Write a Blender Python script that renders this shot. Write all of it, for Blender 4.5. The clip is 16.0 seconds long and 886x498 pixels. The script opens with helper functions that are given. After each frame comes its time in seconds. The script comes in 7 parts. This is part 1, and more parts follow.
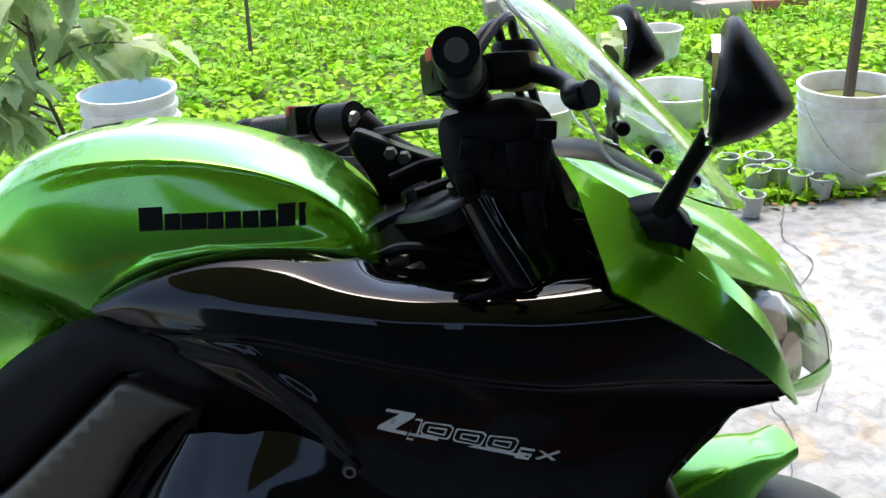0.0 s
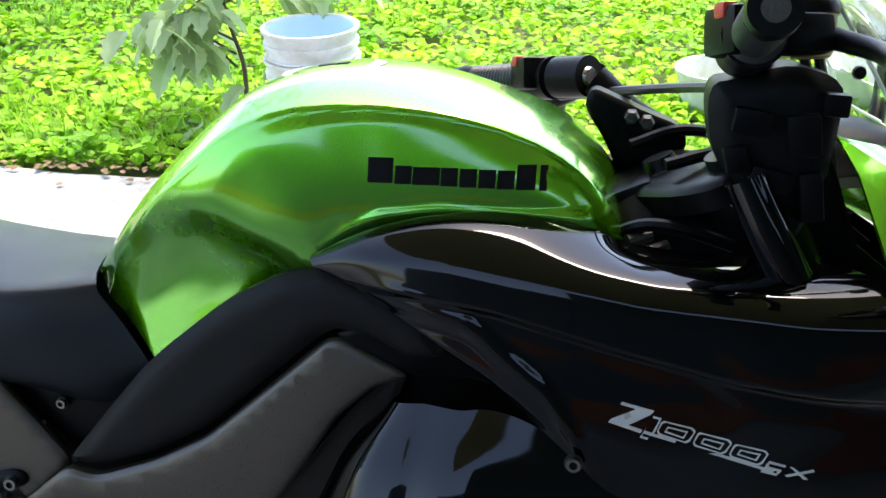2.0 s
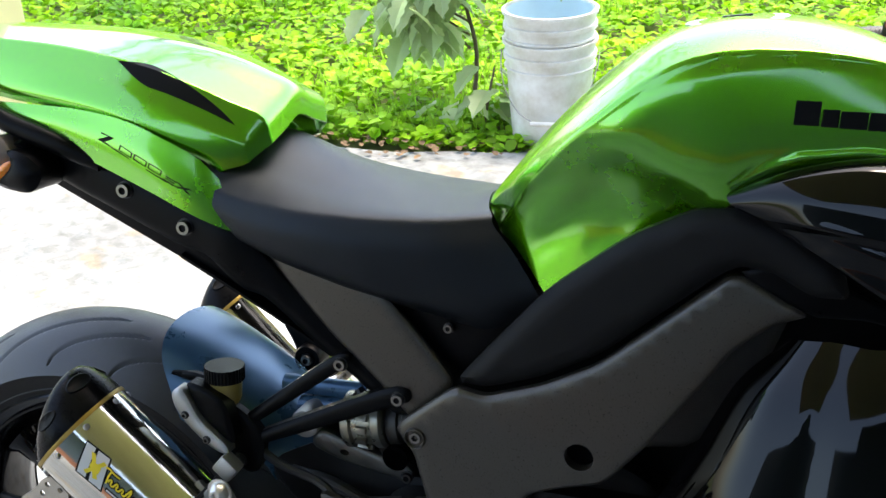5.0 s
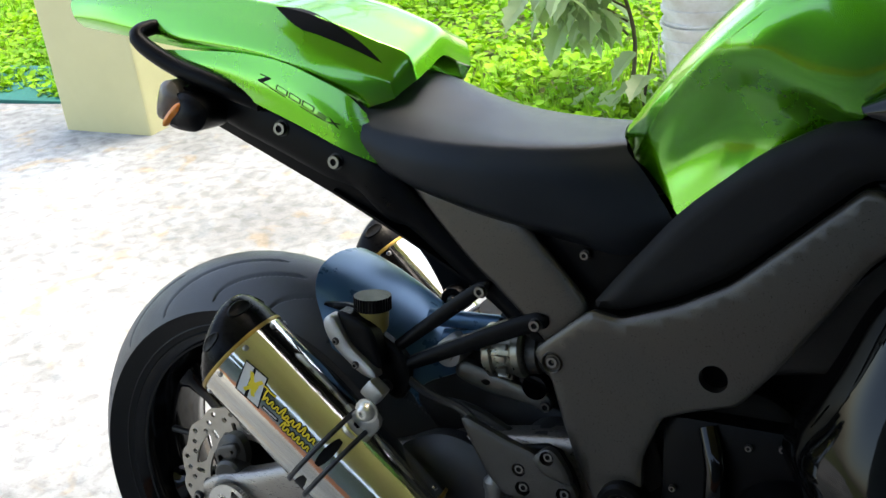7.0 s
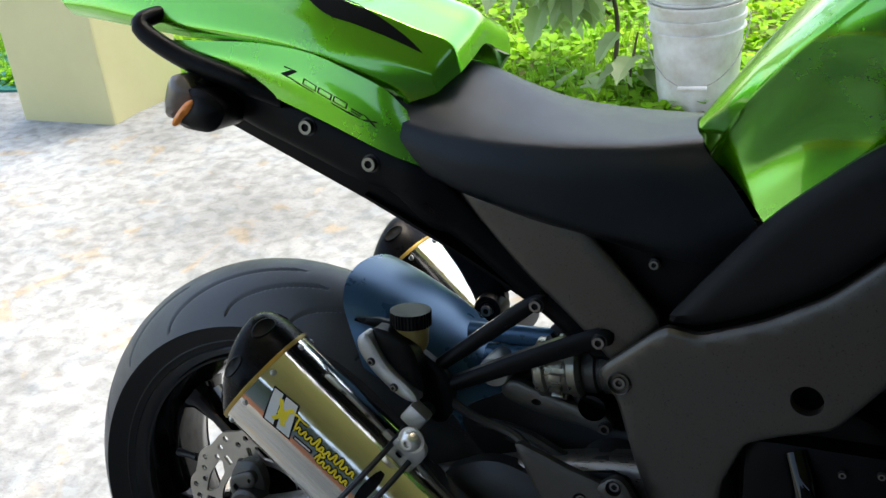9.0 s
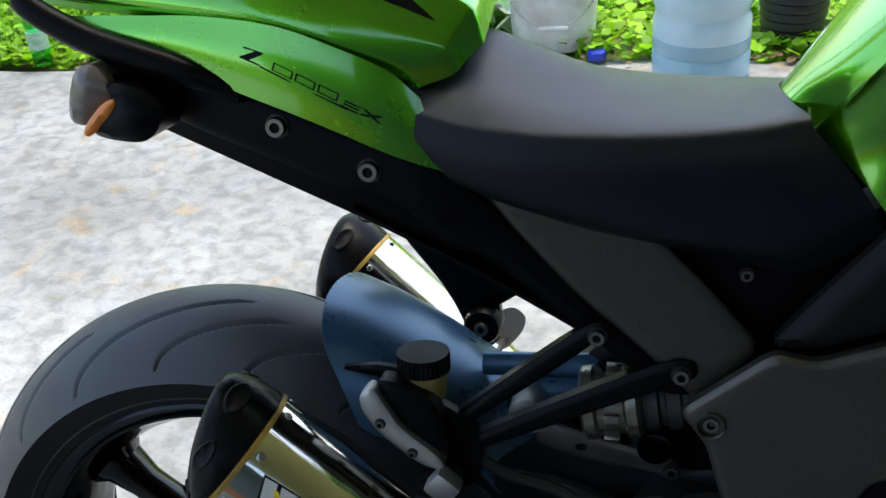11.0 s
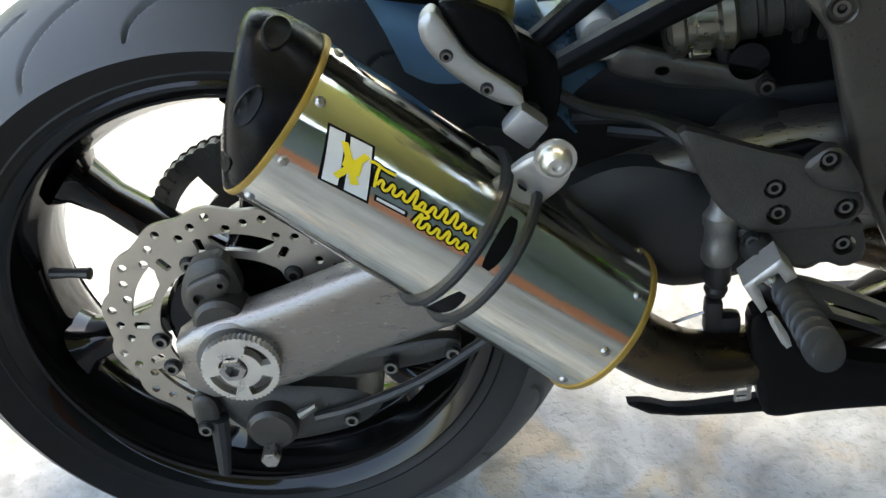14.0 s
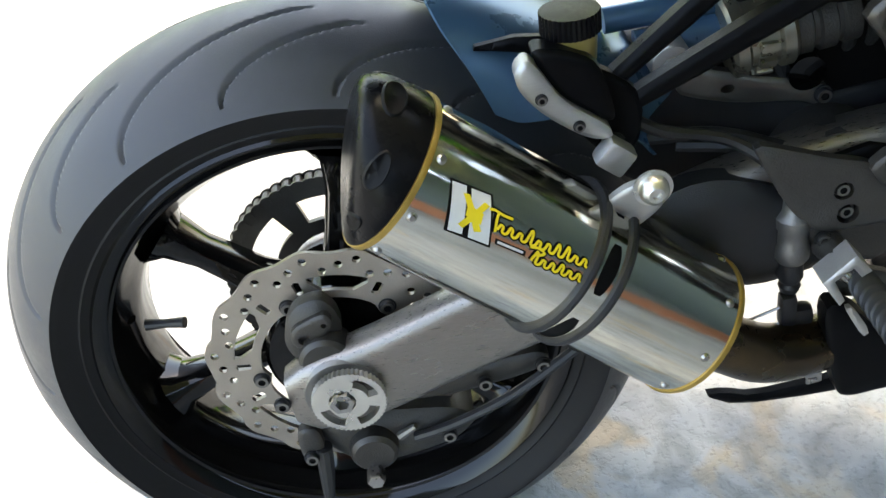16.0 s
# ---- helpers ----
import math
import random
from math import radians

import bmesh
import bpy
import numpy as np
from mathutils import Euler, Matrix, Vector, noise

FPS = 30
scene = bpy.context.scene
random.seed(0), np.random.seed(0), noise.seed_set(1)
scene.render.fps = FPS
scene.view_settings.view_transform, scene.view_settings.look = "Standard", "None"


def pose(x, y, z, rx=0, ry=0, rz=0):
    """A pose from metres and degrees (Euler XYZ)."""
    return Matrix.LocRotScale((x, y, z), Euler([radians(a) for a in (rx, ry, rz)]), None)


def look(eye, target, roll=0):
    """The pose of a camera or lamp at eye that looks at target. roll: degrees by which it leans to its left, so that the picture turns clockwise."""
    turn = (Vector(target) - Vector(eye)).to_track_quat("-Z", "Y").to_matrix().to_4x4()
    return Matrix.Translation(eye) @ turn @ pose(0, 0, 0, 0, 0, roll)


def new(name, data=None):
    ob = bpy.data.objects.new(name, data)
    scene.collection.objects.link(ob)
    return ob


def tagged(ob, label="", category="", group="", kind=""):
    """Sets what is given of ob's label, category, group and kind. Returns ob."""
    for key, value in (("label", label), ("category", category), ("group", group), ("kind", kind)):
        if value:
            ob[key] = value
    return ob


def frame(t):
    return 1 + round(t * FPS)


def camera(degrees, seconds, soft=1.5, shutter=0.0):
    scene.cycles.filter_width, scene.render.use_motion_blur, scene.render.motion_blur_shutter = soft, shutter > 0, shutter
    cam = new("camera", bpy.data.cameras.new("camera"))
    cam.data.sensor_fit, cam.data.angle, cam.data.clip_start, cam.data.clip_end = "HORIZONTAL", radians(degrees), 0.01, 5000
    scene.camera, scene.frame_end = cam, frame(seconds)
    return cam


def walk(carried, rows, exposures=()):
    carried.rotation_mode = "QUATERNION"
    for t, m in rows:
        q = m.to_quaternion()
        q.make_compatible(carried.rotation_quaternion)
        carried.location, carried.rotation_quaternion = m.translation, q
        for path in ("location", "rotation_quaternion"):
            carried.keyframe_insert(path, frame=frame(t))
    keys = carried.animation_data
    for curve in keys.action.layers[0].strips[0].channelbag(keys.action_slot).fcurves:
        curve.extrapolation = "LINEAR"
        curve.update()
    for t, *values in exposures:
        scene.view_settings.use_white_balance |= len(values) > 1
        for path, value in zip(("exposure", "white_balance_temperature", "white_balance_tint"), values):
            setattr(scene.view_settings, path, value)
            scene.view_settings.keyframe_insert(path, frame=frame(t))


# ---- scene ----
cam = camera(45.0, 16.0)
PATH = [
    (0, (1.138, -0.924, 1.351), (1.094, 0.899, 0.529), -2.9),
    (0.5, (1.153, -0.893, 1.346), (1.022, 0.923, 0.518), -3.1),
    (1, (1.146, -0.885, 1.337), (0.892, 0.906, 0.485), -3.3),
    (1.5, (1.106, -0.87, 1.331), (0.776, 0.899, 0.458), -2.8),
    (2, (1.044, -0.841, 1.331), (0.739, 0.921, 0.435), -1.4),
    (2.5, (0.936, -0.829, 1.333), (0.557, 0.912, 0.423), -4.4),
    (3, (0.925, -0.837, 1.32), (0.653, 0.935, 0.433), -0.5),
    (3.5, (0.915, -0.859, 1.318), (0.581, 0.933, 0.495), -4.0),
    (4, (0.892, -0.895, 1.311), (0.566, 0.896, 0.483), -2.6),
    (4.5, (0.859, -0.956, 1.311), (0.337, 0.778, 0.461), -2.1),
    (5, (0.832, -0.966, 1.312), (0.246, 0.725, 0.418), -2.6),
    (5.2, (0.852, -0.96, 1.296), (0.207, 0.715, 0.413), -2.7),
    (7.3, (0.885, -1.034, 1.243), (0.0, 0.541, 0.386), -6.6),
    (7.5, (0.875, -1.031, 1.241), (0.0, 0.543, 0.37), -6.0),
    (8, (0.846, -1.01, 1.236), (0.009, 0.565, 0.331), -6.6),
    (8.5, (0.799, -0.987, 1.234), (-0.011, 0.61, 0.343), -6.0),
    (8.7, (0.775, -0.977, 1.233), (-0.029, 0.624, 0.345), -6.2),
    (10.8, (0.47, -0.8, 1.203), (-0.012, 0.857, 0.191), -6.0),
    (11, (0.446, -0.772, 1.194), (0.026, 0.893, 0.169), -5.5),
    (11.5, (0.369, -0.741, 1.163), (0.076, 0.881, 0.03), -5.2),
    (12, (0.316, -0.735, 1.111), (0.027, 0.828, -0.103), -3.6),
    (12.5, (0.293, -0.727, 1.074), (0.055, 0.789, -0.208), -3.8),
    (13, (0.263, -0.721, 1.032), (0.015, 0.734, -0.318), -5.9),
    (13.5, (0.237, -0.721, 1.023), (0.084, 0.751, -0.323), -6.1),
    (14, (0.23, -0.728, 1.015), (0.137, 0.72, -0.361), -5.7),
    (14.5, (0.221, -0.727, 1.016), (0.145, 0.724, -0.359), -6.6),
    (15, (0.192, -0.729, 1.018), (0.101, 0.721, -0.356), -6.8),
    (15.5, (0.165, -0.733, 1.033), (0.089, 0.697, -0.364), -7.8),
    (16, (0.125, -0.728, 1.096), (0.102, 0.681, -0.323), -9.2),
]
EXPOSURE = [(0.0, 1.95, 6750, 13), (1.5, 2.4, 6700, 13), (2.5, 2.7, 6850, 13), (5.0, 2.5, 7200, 11), (8.0, 2.1, 7300, 9), (11.0, 1.75, 6700, 8), (11.8, 1.7, 7050, 6), (12.5, 2.0, 7250, 6), (13.0, 2.6, 7750, 7), (14.5, 3.1, 7700, 8), (16.0, 3.25, 7800, 8)]
walk(cam, [(t, look(eye, target, roll)) for t, eye, target, roll in PATH], EXPOSURE)

# ---- light ----
BIKE = pose(0, -0.063, 0, -10.5, 0, 0)
SUN_EL, SUN_AZ = radians(73), radians(22)

world = bpy.data.worlds.new("sky")
scene.world = world
world.use_nodes = True
wn = world.node_tree
sky = wn.nodes.new("ShaderNodeTexSky")
sky.sky_type, sky.sun_disc = "NISHITA", False
sky.sun_elevation, sky.sun_rotation = SUN_EL, SUN_AZ
sky.air_density, sky.dust_density, sky.ozone_density = 1.0, 2.4, 1.2
bg = wn.nodes["Background"]
bg.inputs["Strength"].default_value = 0.15
wn.links.new(sky.outputs[0], bg.inputs["Color"])

sun_data = bpy.data.lights.new("sun", "SUN")
sun_data.energy, sun_data.angle, sun_data.color = 1.4, radians(25), (1.0, 0.94, 0.84)
sun = new("sun", sun_data)
sun.matrix_world = look((0, 0, 8), (-math.sin(SUN_AZ) * math.cos(SUN_EL) * 5, -math.cos(SUN_AZ) * math.cos(SUN_EL) * 5, 8 - math.sin(SUN_EL) * 5))


# ---- materials ----
def mat(name, color, color2=None, rough=0.5, metal=0.0, scale=12.0, bump=0.0, bscale=200.0, coat=0.0,
        rvar=0.1, spec=0.5, alpha=None, stretch=None, island=0.0, objrand=0.0, contrast=0.25):
    """Two-tone noise colour, uneven gloss and fine relief, in object space."""
    m = bpy.data.materials.new(name)
    m.use_nodes = True
    nt = m.node_tree
    n, l = nt.nodes, nt.links
    b = n["Principled BSDF"]
    co = n.new("ShaderNodeTexCoord")
    vec = co.outputs["Object"]
    if stretch:
        mp = n.new("ShaderNodeMapping")
        mp.inputs["Scale"].default_value = stretch
        l.new(vec, mp.inputs["Vector"])
        vec = mp.outputs["Vector"]
    nz = n.new("ShaderNodeTexNoise")
    nz.inputs["Scale"].default_value, nz.inputs["Detail"].default_value = scale, 6
    nz.inputs["Roughness"].default_value = 0.65
    l.new(vec, nz.inputs["Vector"])
    ramp = n.new("ShaderNodeMapRange")
    ramp.inputs["From Min"].default_value, ramp.inputs["From Max"].default_value = 0.5 - contrast, 0.5 + contrast
    l.new(nz.outputs["Fac"], ramp.inputs["Value"])
    mix = n.new("ShaderNodeMix")
    mix.data_type = "RGBA"
    c2 = color2 or tuple(c * 0.75 for c in color)
    mix.inputs["A"].default_value, mix.inputs["B"].default_value = (*c2, 1), (*color, 1)
    l.new(ramp.outputs["Result"], mix.inputs["Factor"])
    out = mix.outputs["Result"]
    if island or objrand:
        src = n.new("ShaderNodeNewGeometry").outputs["Random Per Island"] if island else n.new("ShaderNodeObjectInfo").outputs["Random"]
        amount = island or objrand
        mr = n.new("ShaderNodeMapRange")
        mr.inputs["To Min"].default_value, mr.inputs["To Max"].default_value = 1 - amount, 1 + amount
        l.new(src, mr.inputs["Value"])
        hsv = n.new("ShaderNodeHueSaturation")
        l.new(mr.outputs["Result"], hsv.inputs["Value"])
        l.new(out, hsv.inputs["Color"])
        out = hsv.outputs["Color"]
    l.new(out, b.inputs["Base Color"])
    fine = n.new("ShaderNodeTexNoise")
    fine.inputs["Scale"].default_value, fine.inputs["Detail"].default_value = bscale, 4
    l.new(vec, fine.inputs["Vector"])
    rr = n.new("ShaderNodeMapRange")
    rr.inputs["From Min"].default_value, rr.inputs["From Max"].default_value = 0.3, 0.7
    rr.inputs["To Min"].default_value, rr.inputs["To Max"].default_value = max(0.02, rough - rvar), min(1, rough + rvar)
    l.new(nz.outputs["Fac"], rr.inputs["Value"])
    l.new(rr.outputs["Result"], b.inputs["Roughness"])
    b.inputs["Metallic"].default_value = metal
    b.inputs["Specular IOR Level"].default_value = spec
    b.inputs["Coat Weight"].default_value = coat
    b.inputs["Coat Roughness"].default_value = 0.03
    if bump:
        bp = n.new("ShaderNodeBump")
        bp.inputs["Strength"].default_value, bp.inputs["Distance"].default_value = bump, 0.002
        l.new(fine.outputs["Fac"], bp.inputs["Height"])
        l.new(bp.outputs["Normal"], b.inputs["Normal"])
    return m


def glass(name, color=(1, 1, 1), rough=0.0, ior=1.45, thin=True):
    m = bpy.data.materials.new(name)
    m.use_nodes = True
    b = m.node_tree.nodes["Principled BSDF"]
    b.inputs["Base Color"].default_value = (*color, 1)
    b.inputs["Roughness"].default_value, b.inputs["IOR"].default_value = rough, ior
    b.inputs["Transmission Weight"].default_value = 1.0
    return m


GREEN = mat("pearl_green_paint", (0.115, 0.46, 0.002), (0.11, 0.45, 0.002), 0.27, 0.9, 8, 0.0, 900, coat=1.0, rvar=0.01)
GREEN.node_tree.nodes["Principled BSDF"].inputs["Coat IOR"].default_value = 1.8
GREEN.node_tree.nodes["Principled BSDF"].inputs["Coat Roughness"].default_value = 0.09
BLACK = mat("gloss_black_paint", (0.0015, 0.0015, 0.0016), (0.001, 0.001, 0.001), 0.05, 0.0, 6, 0.0, rvar=0.02, spec=0.28)
PLASTIC = mat("satin_black_plastic", (0.003, 0.003, 0.0033), (0.002, 0.002, 0.0023), 0.34, 0, 30, 0.15, 900, rvar=0.08, spec=0.09)
MATT = mat("matt_black_plastic", (0.0078, 0.0074, 0.0074), (0.0054, 0.0052, 0.0053), 0.48, 0, 10, 0.25, 1200, rvar=0.06, spec=0.13)
# black vinyl; bluish base and specular tint carry the reflected sky
VINYL = mat("black_seat_vinyl_sky_tint", (0.0046, 0.0049, 0.0058), (0.0034, 0.0035, 0.0041), 0.36, 0, 8, 0.3, 1400, rvar=0.06, spec=0.38)
VINYL.node_tree.nodes["Principled BSDF"].inputs["Specular Tint"].default_value = (0.78, 0.88, 1.0, 1)
HUGGER = mat("steel_blue_satin_paint", (0.062, 0.138, 0.225), (0.050, 0.117, 0.192), 0.30, 0.35, 14, 0.0, rvar=0.06)
FRAME = mat("grey_metallic_paint", (0.076, 0.068, 0.057), (0.063, 0.056, 0.047), 0.32, 0.6, 500, 0.1, 1500, rvar=0.07)
CAST = mat("cast_grey_metal", (0.078, 0.073, 0.066), (0.050, 0.047, 0.043), 0.42, 0.7, 25, 0.3, 600)
ALLOY = mat("brushed_alloy", (0.56, 0.545, 0.52), (0.46, 0.445, 0.42), 0.46, 0.9, 30, 0.15, 300, stretch=(3, 20, 20))
DARKALLOY = mat("dull_dark_alloy", (0.066, 0.063, 0.057), (0.042, 0.040, 0.037), 0.45, 0.6, 30, 0.25, 500)
CHROME = mat("polished_steel", (0.80, 0.76, 0.66), (0.70, 0.66, 0.57), 0.10, 1.0, 18, 0.05, 60, stretch=(1, 6, 1), rvar=0.05)
STEEL = mat("bolt_steel", (0.42, 0.41, 0.39), (0.28, 0.27, 0.26), 0.3, 1.0, 60, 0.1, 400)
BOLTHEAD = mat("socket_bolt_head", (0.24, 0.235, 0.22), (0.16, 0.155, 0.145), 0.3, 1.0, 60, 0.1, 400)
ROTOR = mat("ground_steel_rotor", (0.44, 0.40, 0.345), (0.33, 0.30, 0.26), 0.42, 0.95, 20, 0.2, 500)
GOLD = mat("gold_tape", (0.42, 0.27, 0.06), (0.30, 0.19, 0.04), 0.4, 0.5, 60, 0.1)
BURNT = mat("heat_tinted_steel", (0.125, 0.085, 0.045), (0.045, 0.036, 0.030), 0.28, 0.95, 9, 0.1, 200, rvar=0.12)
RUBBER = mat("tyre_rubber", (0.046, 0.047, 0.050), (0.026, 0.027, 0.029), 0.5, 0, 16, 0.12, 900, rvar=0.12, spec=0.5)
SOFT = mat("soft_rubber", (0.011, 0.0115, 0.013), (0.007, 0.0075, 0.008), 0.42, 0, 20, 0.2, 800)
RIMBLACK = mat("gloss_black_rim_paint", (0.003, 0.003, 0.003), (0.002, 0.002, 0.002), 0.09, 0, 12, 0.0, rvar=0.04, spec=0.34)
FLUID = mat("yellowed_reservoir_plastic", (0.30, 0.23, 0.06), (0.22, 0.16, 0.04), 0.35, 0, 40)
AMBER = mat("amber_lens", (0.75, 0.22, 0.02), (0.6, 0.16, 0.01), 0.2, 0, 60)
LENSGREY = mat("smoked_lens", (0.20, 0.165, 0.14), (0.12, 0.10, 0.085), 0.15, 0, 30)
YELLOW = mat("yellow_print", (0.80, 0.62, 0.02), (0.7, 0.52, 0.02), 0.4, 0, 30)
# black of printed marks, also put where shade fills gaps and recesses
SHADEINK = mat("black_print_and_shade", (0.003, 0.003, 0.003), rough=0.5, spec=0.12)
SILVERINK = mat("silver_print", (0.55, 0.56, 0.54), (0.45, 0.46, 0.44), 0.35, 0.3, 40)
STICKER = mat("white_sticker", (0.62, 0.62, 0.60), (0.55, 0.55, 0.53), 0.4, 0, 40)
RED = mat("red_switch_plastic", (0.45, 0.03, 0.02), rough=0.4)
CLEAR = glass("clear_screen", (0.93, 0.97, 0.92), 0.01, 1.3)
LENS = glass("headlamp_lens", (0.98, 0.97, 0.94), 0.0, 1.4)
MIRROR = mat("mirror_glass", (0.88, 0.89, 0.88), (0.86, 0.87, 0.86), 0.02, 1.0, 5, rvar=0.0)
BULB = mat("reflector_bowl", (0.34, 0.29, 0.21), (0.24, 0.20, 0.15), 0.22, 1.0, 20)
SIDEWALL = mat("tyre_sidewall_rubber", (0.009, 0.009, 0.0095), (0.006, 0.006, 0.0065), 0.46, 0, 9, 0.15, 700, rvar=0.08, spec=0.2)
SATIN = mat("satin_swingarm_alloy", (0.30, 0.275, 0.25), (0.23, 0.21, 0.19), 0.33, 0.9, 30, 0.15, 300, stretch=(3, 20, 20))
DULL = mat("dull_cast_alloy", (0.22, 0.21, 0.195), (0.15, 0.145, 0.135), 0.45, 0.8, 40, 0.2, 400)
WARMGREY = mat("lamp_bowl_backing", (0.26, 0.215, 0.155), (0.17, 0.14, 0.10), 0.35, 0.5, 25)
ADJUST = mat("dull_adjuster_alloy", (0.34, 0.32, 0.255), (0.24, 0.225, 0.18), 0.32, 0.9, 60, 0.1, 400)
BRIGHT = mat("machined_alloy", (0.70, 0.68, 0.63), (0.58, 0.56, 0.51), 0.34, 0.95, 40, 0.1, 300)


# ---- shape helpers ----
def shallow(parent):
    """Keep to thing, part and sub-part: a piece of a sub-part hangs on the part above it."""
    while parent.parent and parent.parent.parent:
        parent = parent.parent
    return parent


def part(name, bm, material, parent=None, label="", smooth=True, angle=35, matrix=None):
    """Link a bmesh as one mesh object under a thing or a part."""
    me = bpy.data.meshes.new(name)
    bm.normal_update()
    bm.to_mesh(me)
    bm.free()
    return linked(name, me, material, parent, label, smooth, angle, matrix)


def linked(name, me, material, parent=None, label="", smooth=True, angle=35, matrix=None):
    me.materials.append(material)
    if smooth:
        me.shade_smooth()
        me.set_sharp_from_angle(angle=radians(angle))
    ob = new(name, me)
    if parent:
        ob.parent = shallow(parent)
    if matrix is not None:
        ob.matrix_basis = matrix
    if label:
        tagged(ob, label=label)
    return ob


def thing(name, label, category, group="", matrix=None, kind=""):
    ob = new(name)
    ob.empty_display_size = 0.1
    if matrix is not None:
        ob.matrix_basis = matrix
    return tagged(ob, label, category, group, kind)


def bm_from(verts, faces):
    me = bpy.data.meshes.new("tmp")
    me.from_pydata([tuple(v) for v in verts], [], [tuple(f) for f in faces])
    bm = bmesh.new()
    bm.from_mesh(me)
    bpy.data.meshes.remove(me)
    return bm


def catmull(points, n):
    """n points on a smooth curve through the control points, evenly spaced."""
    p = np.array(points, float)
    if len(p) == 2:
        return p[0] + (p[1] - p[0]) * np.linspace(0, 1, n)[:, None]
    q = np.vstack([2 * p[0] - p[1], p, 2 * p[-1] - p[-2]])
    out = []
    for i in range(1, len(q) - 2):
        a, b, c, d = q[i - 1], q[i], q[i + 1], q[i + 2]
        t = np.linspace(0, 1, 16, endpoint=i == len(q) - 3)[:, None]
        out.append(0.5 * (2 * b + (c - a) * t + (2 * a - 5 * b + 4 * c - d) * t ** 2 + (3 * b - a - 3 * c + d) * t ** 3))
    o = np.vstack(out)
    s = np.r_[0, np.cumsum(np.linalg.norm(np.diff(o, axis=0), axis=1))]
    return np.array([np.interp(np.linspace(0, s[-1], n), s, o[:, k]) for k in range(o.shape[1])]).T


def grid_faces(a, b, off=0, flip=False, wrap=False):
    f = []
    for i in range(a - 1):
        for j in range(b if wrap else b - 1):
            k = (j + 1) % b
            q = (off + i * b + j, off + i * b + k, off + (i + 1) * b + k, off + (i + 1) * b + j)
            f.append(q[::-1] if flip else q)
    return f


def surf(curves, nu=40, nv=16, thick=0.003, out=(0, -1, 0.3), mirror=False, deform=None):
    """A sheet through a few curves, with thickness."""
    rows = np.array([catmull(c, nu) for c in curves])
    g = np.array([catmull(rows[:, i], nv) for i in range(nu)])
    if deform:
        g = deform(g)
    du, dv = np.gradient(g, axis=0), np.gradient(g, axis=1)
    n = np.cross(du, dv)
    n /= np.maximum(np.linalg.norm(n, axis=2, keepdims=True), 1e-9)
    flip = (n * np.array(out)).sum() < 0
    if flip:
        n = -n
    v = g.reshape(-1, 3)
    inner = (g - n * thick).reshape(-1, 3)
    m = len(v)
    faces = grid_faces(nu, nv, 0, flip) + grid_faces(nu, nv, m, not flip)
    rim = [i * nv for i in range(nu)] + [(nu - 1) * nv + j for j in range(1, nv)] + [i * nv + nv - 1 for i in range(nu - 2, -1, -1)] + list(range(nv - 2, 0, -1))
    for a, b in zip(rim, rim[1:] + rim[:1]):
        q = (a, b, b + m, a + m)
        faces.append(q if flip else q[::-1])
    allv = np.vstack([v, inner])
    if mirror:
        allv = allv * np.array([1, -1, 1])
        faces = [f[::-1] for f in faces]
    bm = bm_from(allv, faces)
    bmesh.ops.recalc_face_normals(bm, faces=bm.faces)
    return bm


def inside(poly, pts):
    poly = np.array(poly)
    x, y = pts[:, 0], pts[:, 1]
    r = np.zeros(len(pts), bool)
    for (x1, y1), (x2, y2) in zip(poly, np.roll(poly, -1, 0)):
        c = (y1 > y) != (y2 > y)
        with np.errstate(divide="ignore", invalid="ignore"):
            r ^= c & (x < (x2 - x1) * (y - y1) / (y2 - y1) + x1)
    return r


def chaikin(p, times=2, k=0.22):
    p = np.array(p, float)
    for _ in range(times):
        q = np.roll(p, -1, 0)
        p = np.stack([p * (1 - k) + q * k, p * k + q * (1 - k)], 1).reshape(-1, 2)
    return p


def edge_distance(poly, pts):
    d = np.full(len(pts), 9.0)
    for a, b in zip(poly, np.roll(poly, -1, 0)):
        ab = b - a
        t = np.clip(((pts - a) @ ab) / max(ab @ ab, 1e-12), 0, 1)
        d = np.minimum(d, np.linalg.norm(pts - a - t[:, None] * ab, axis=1))
    return d


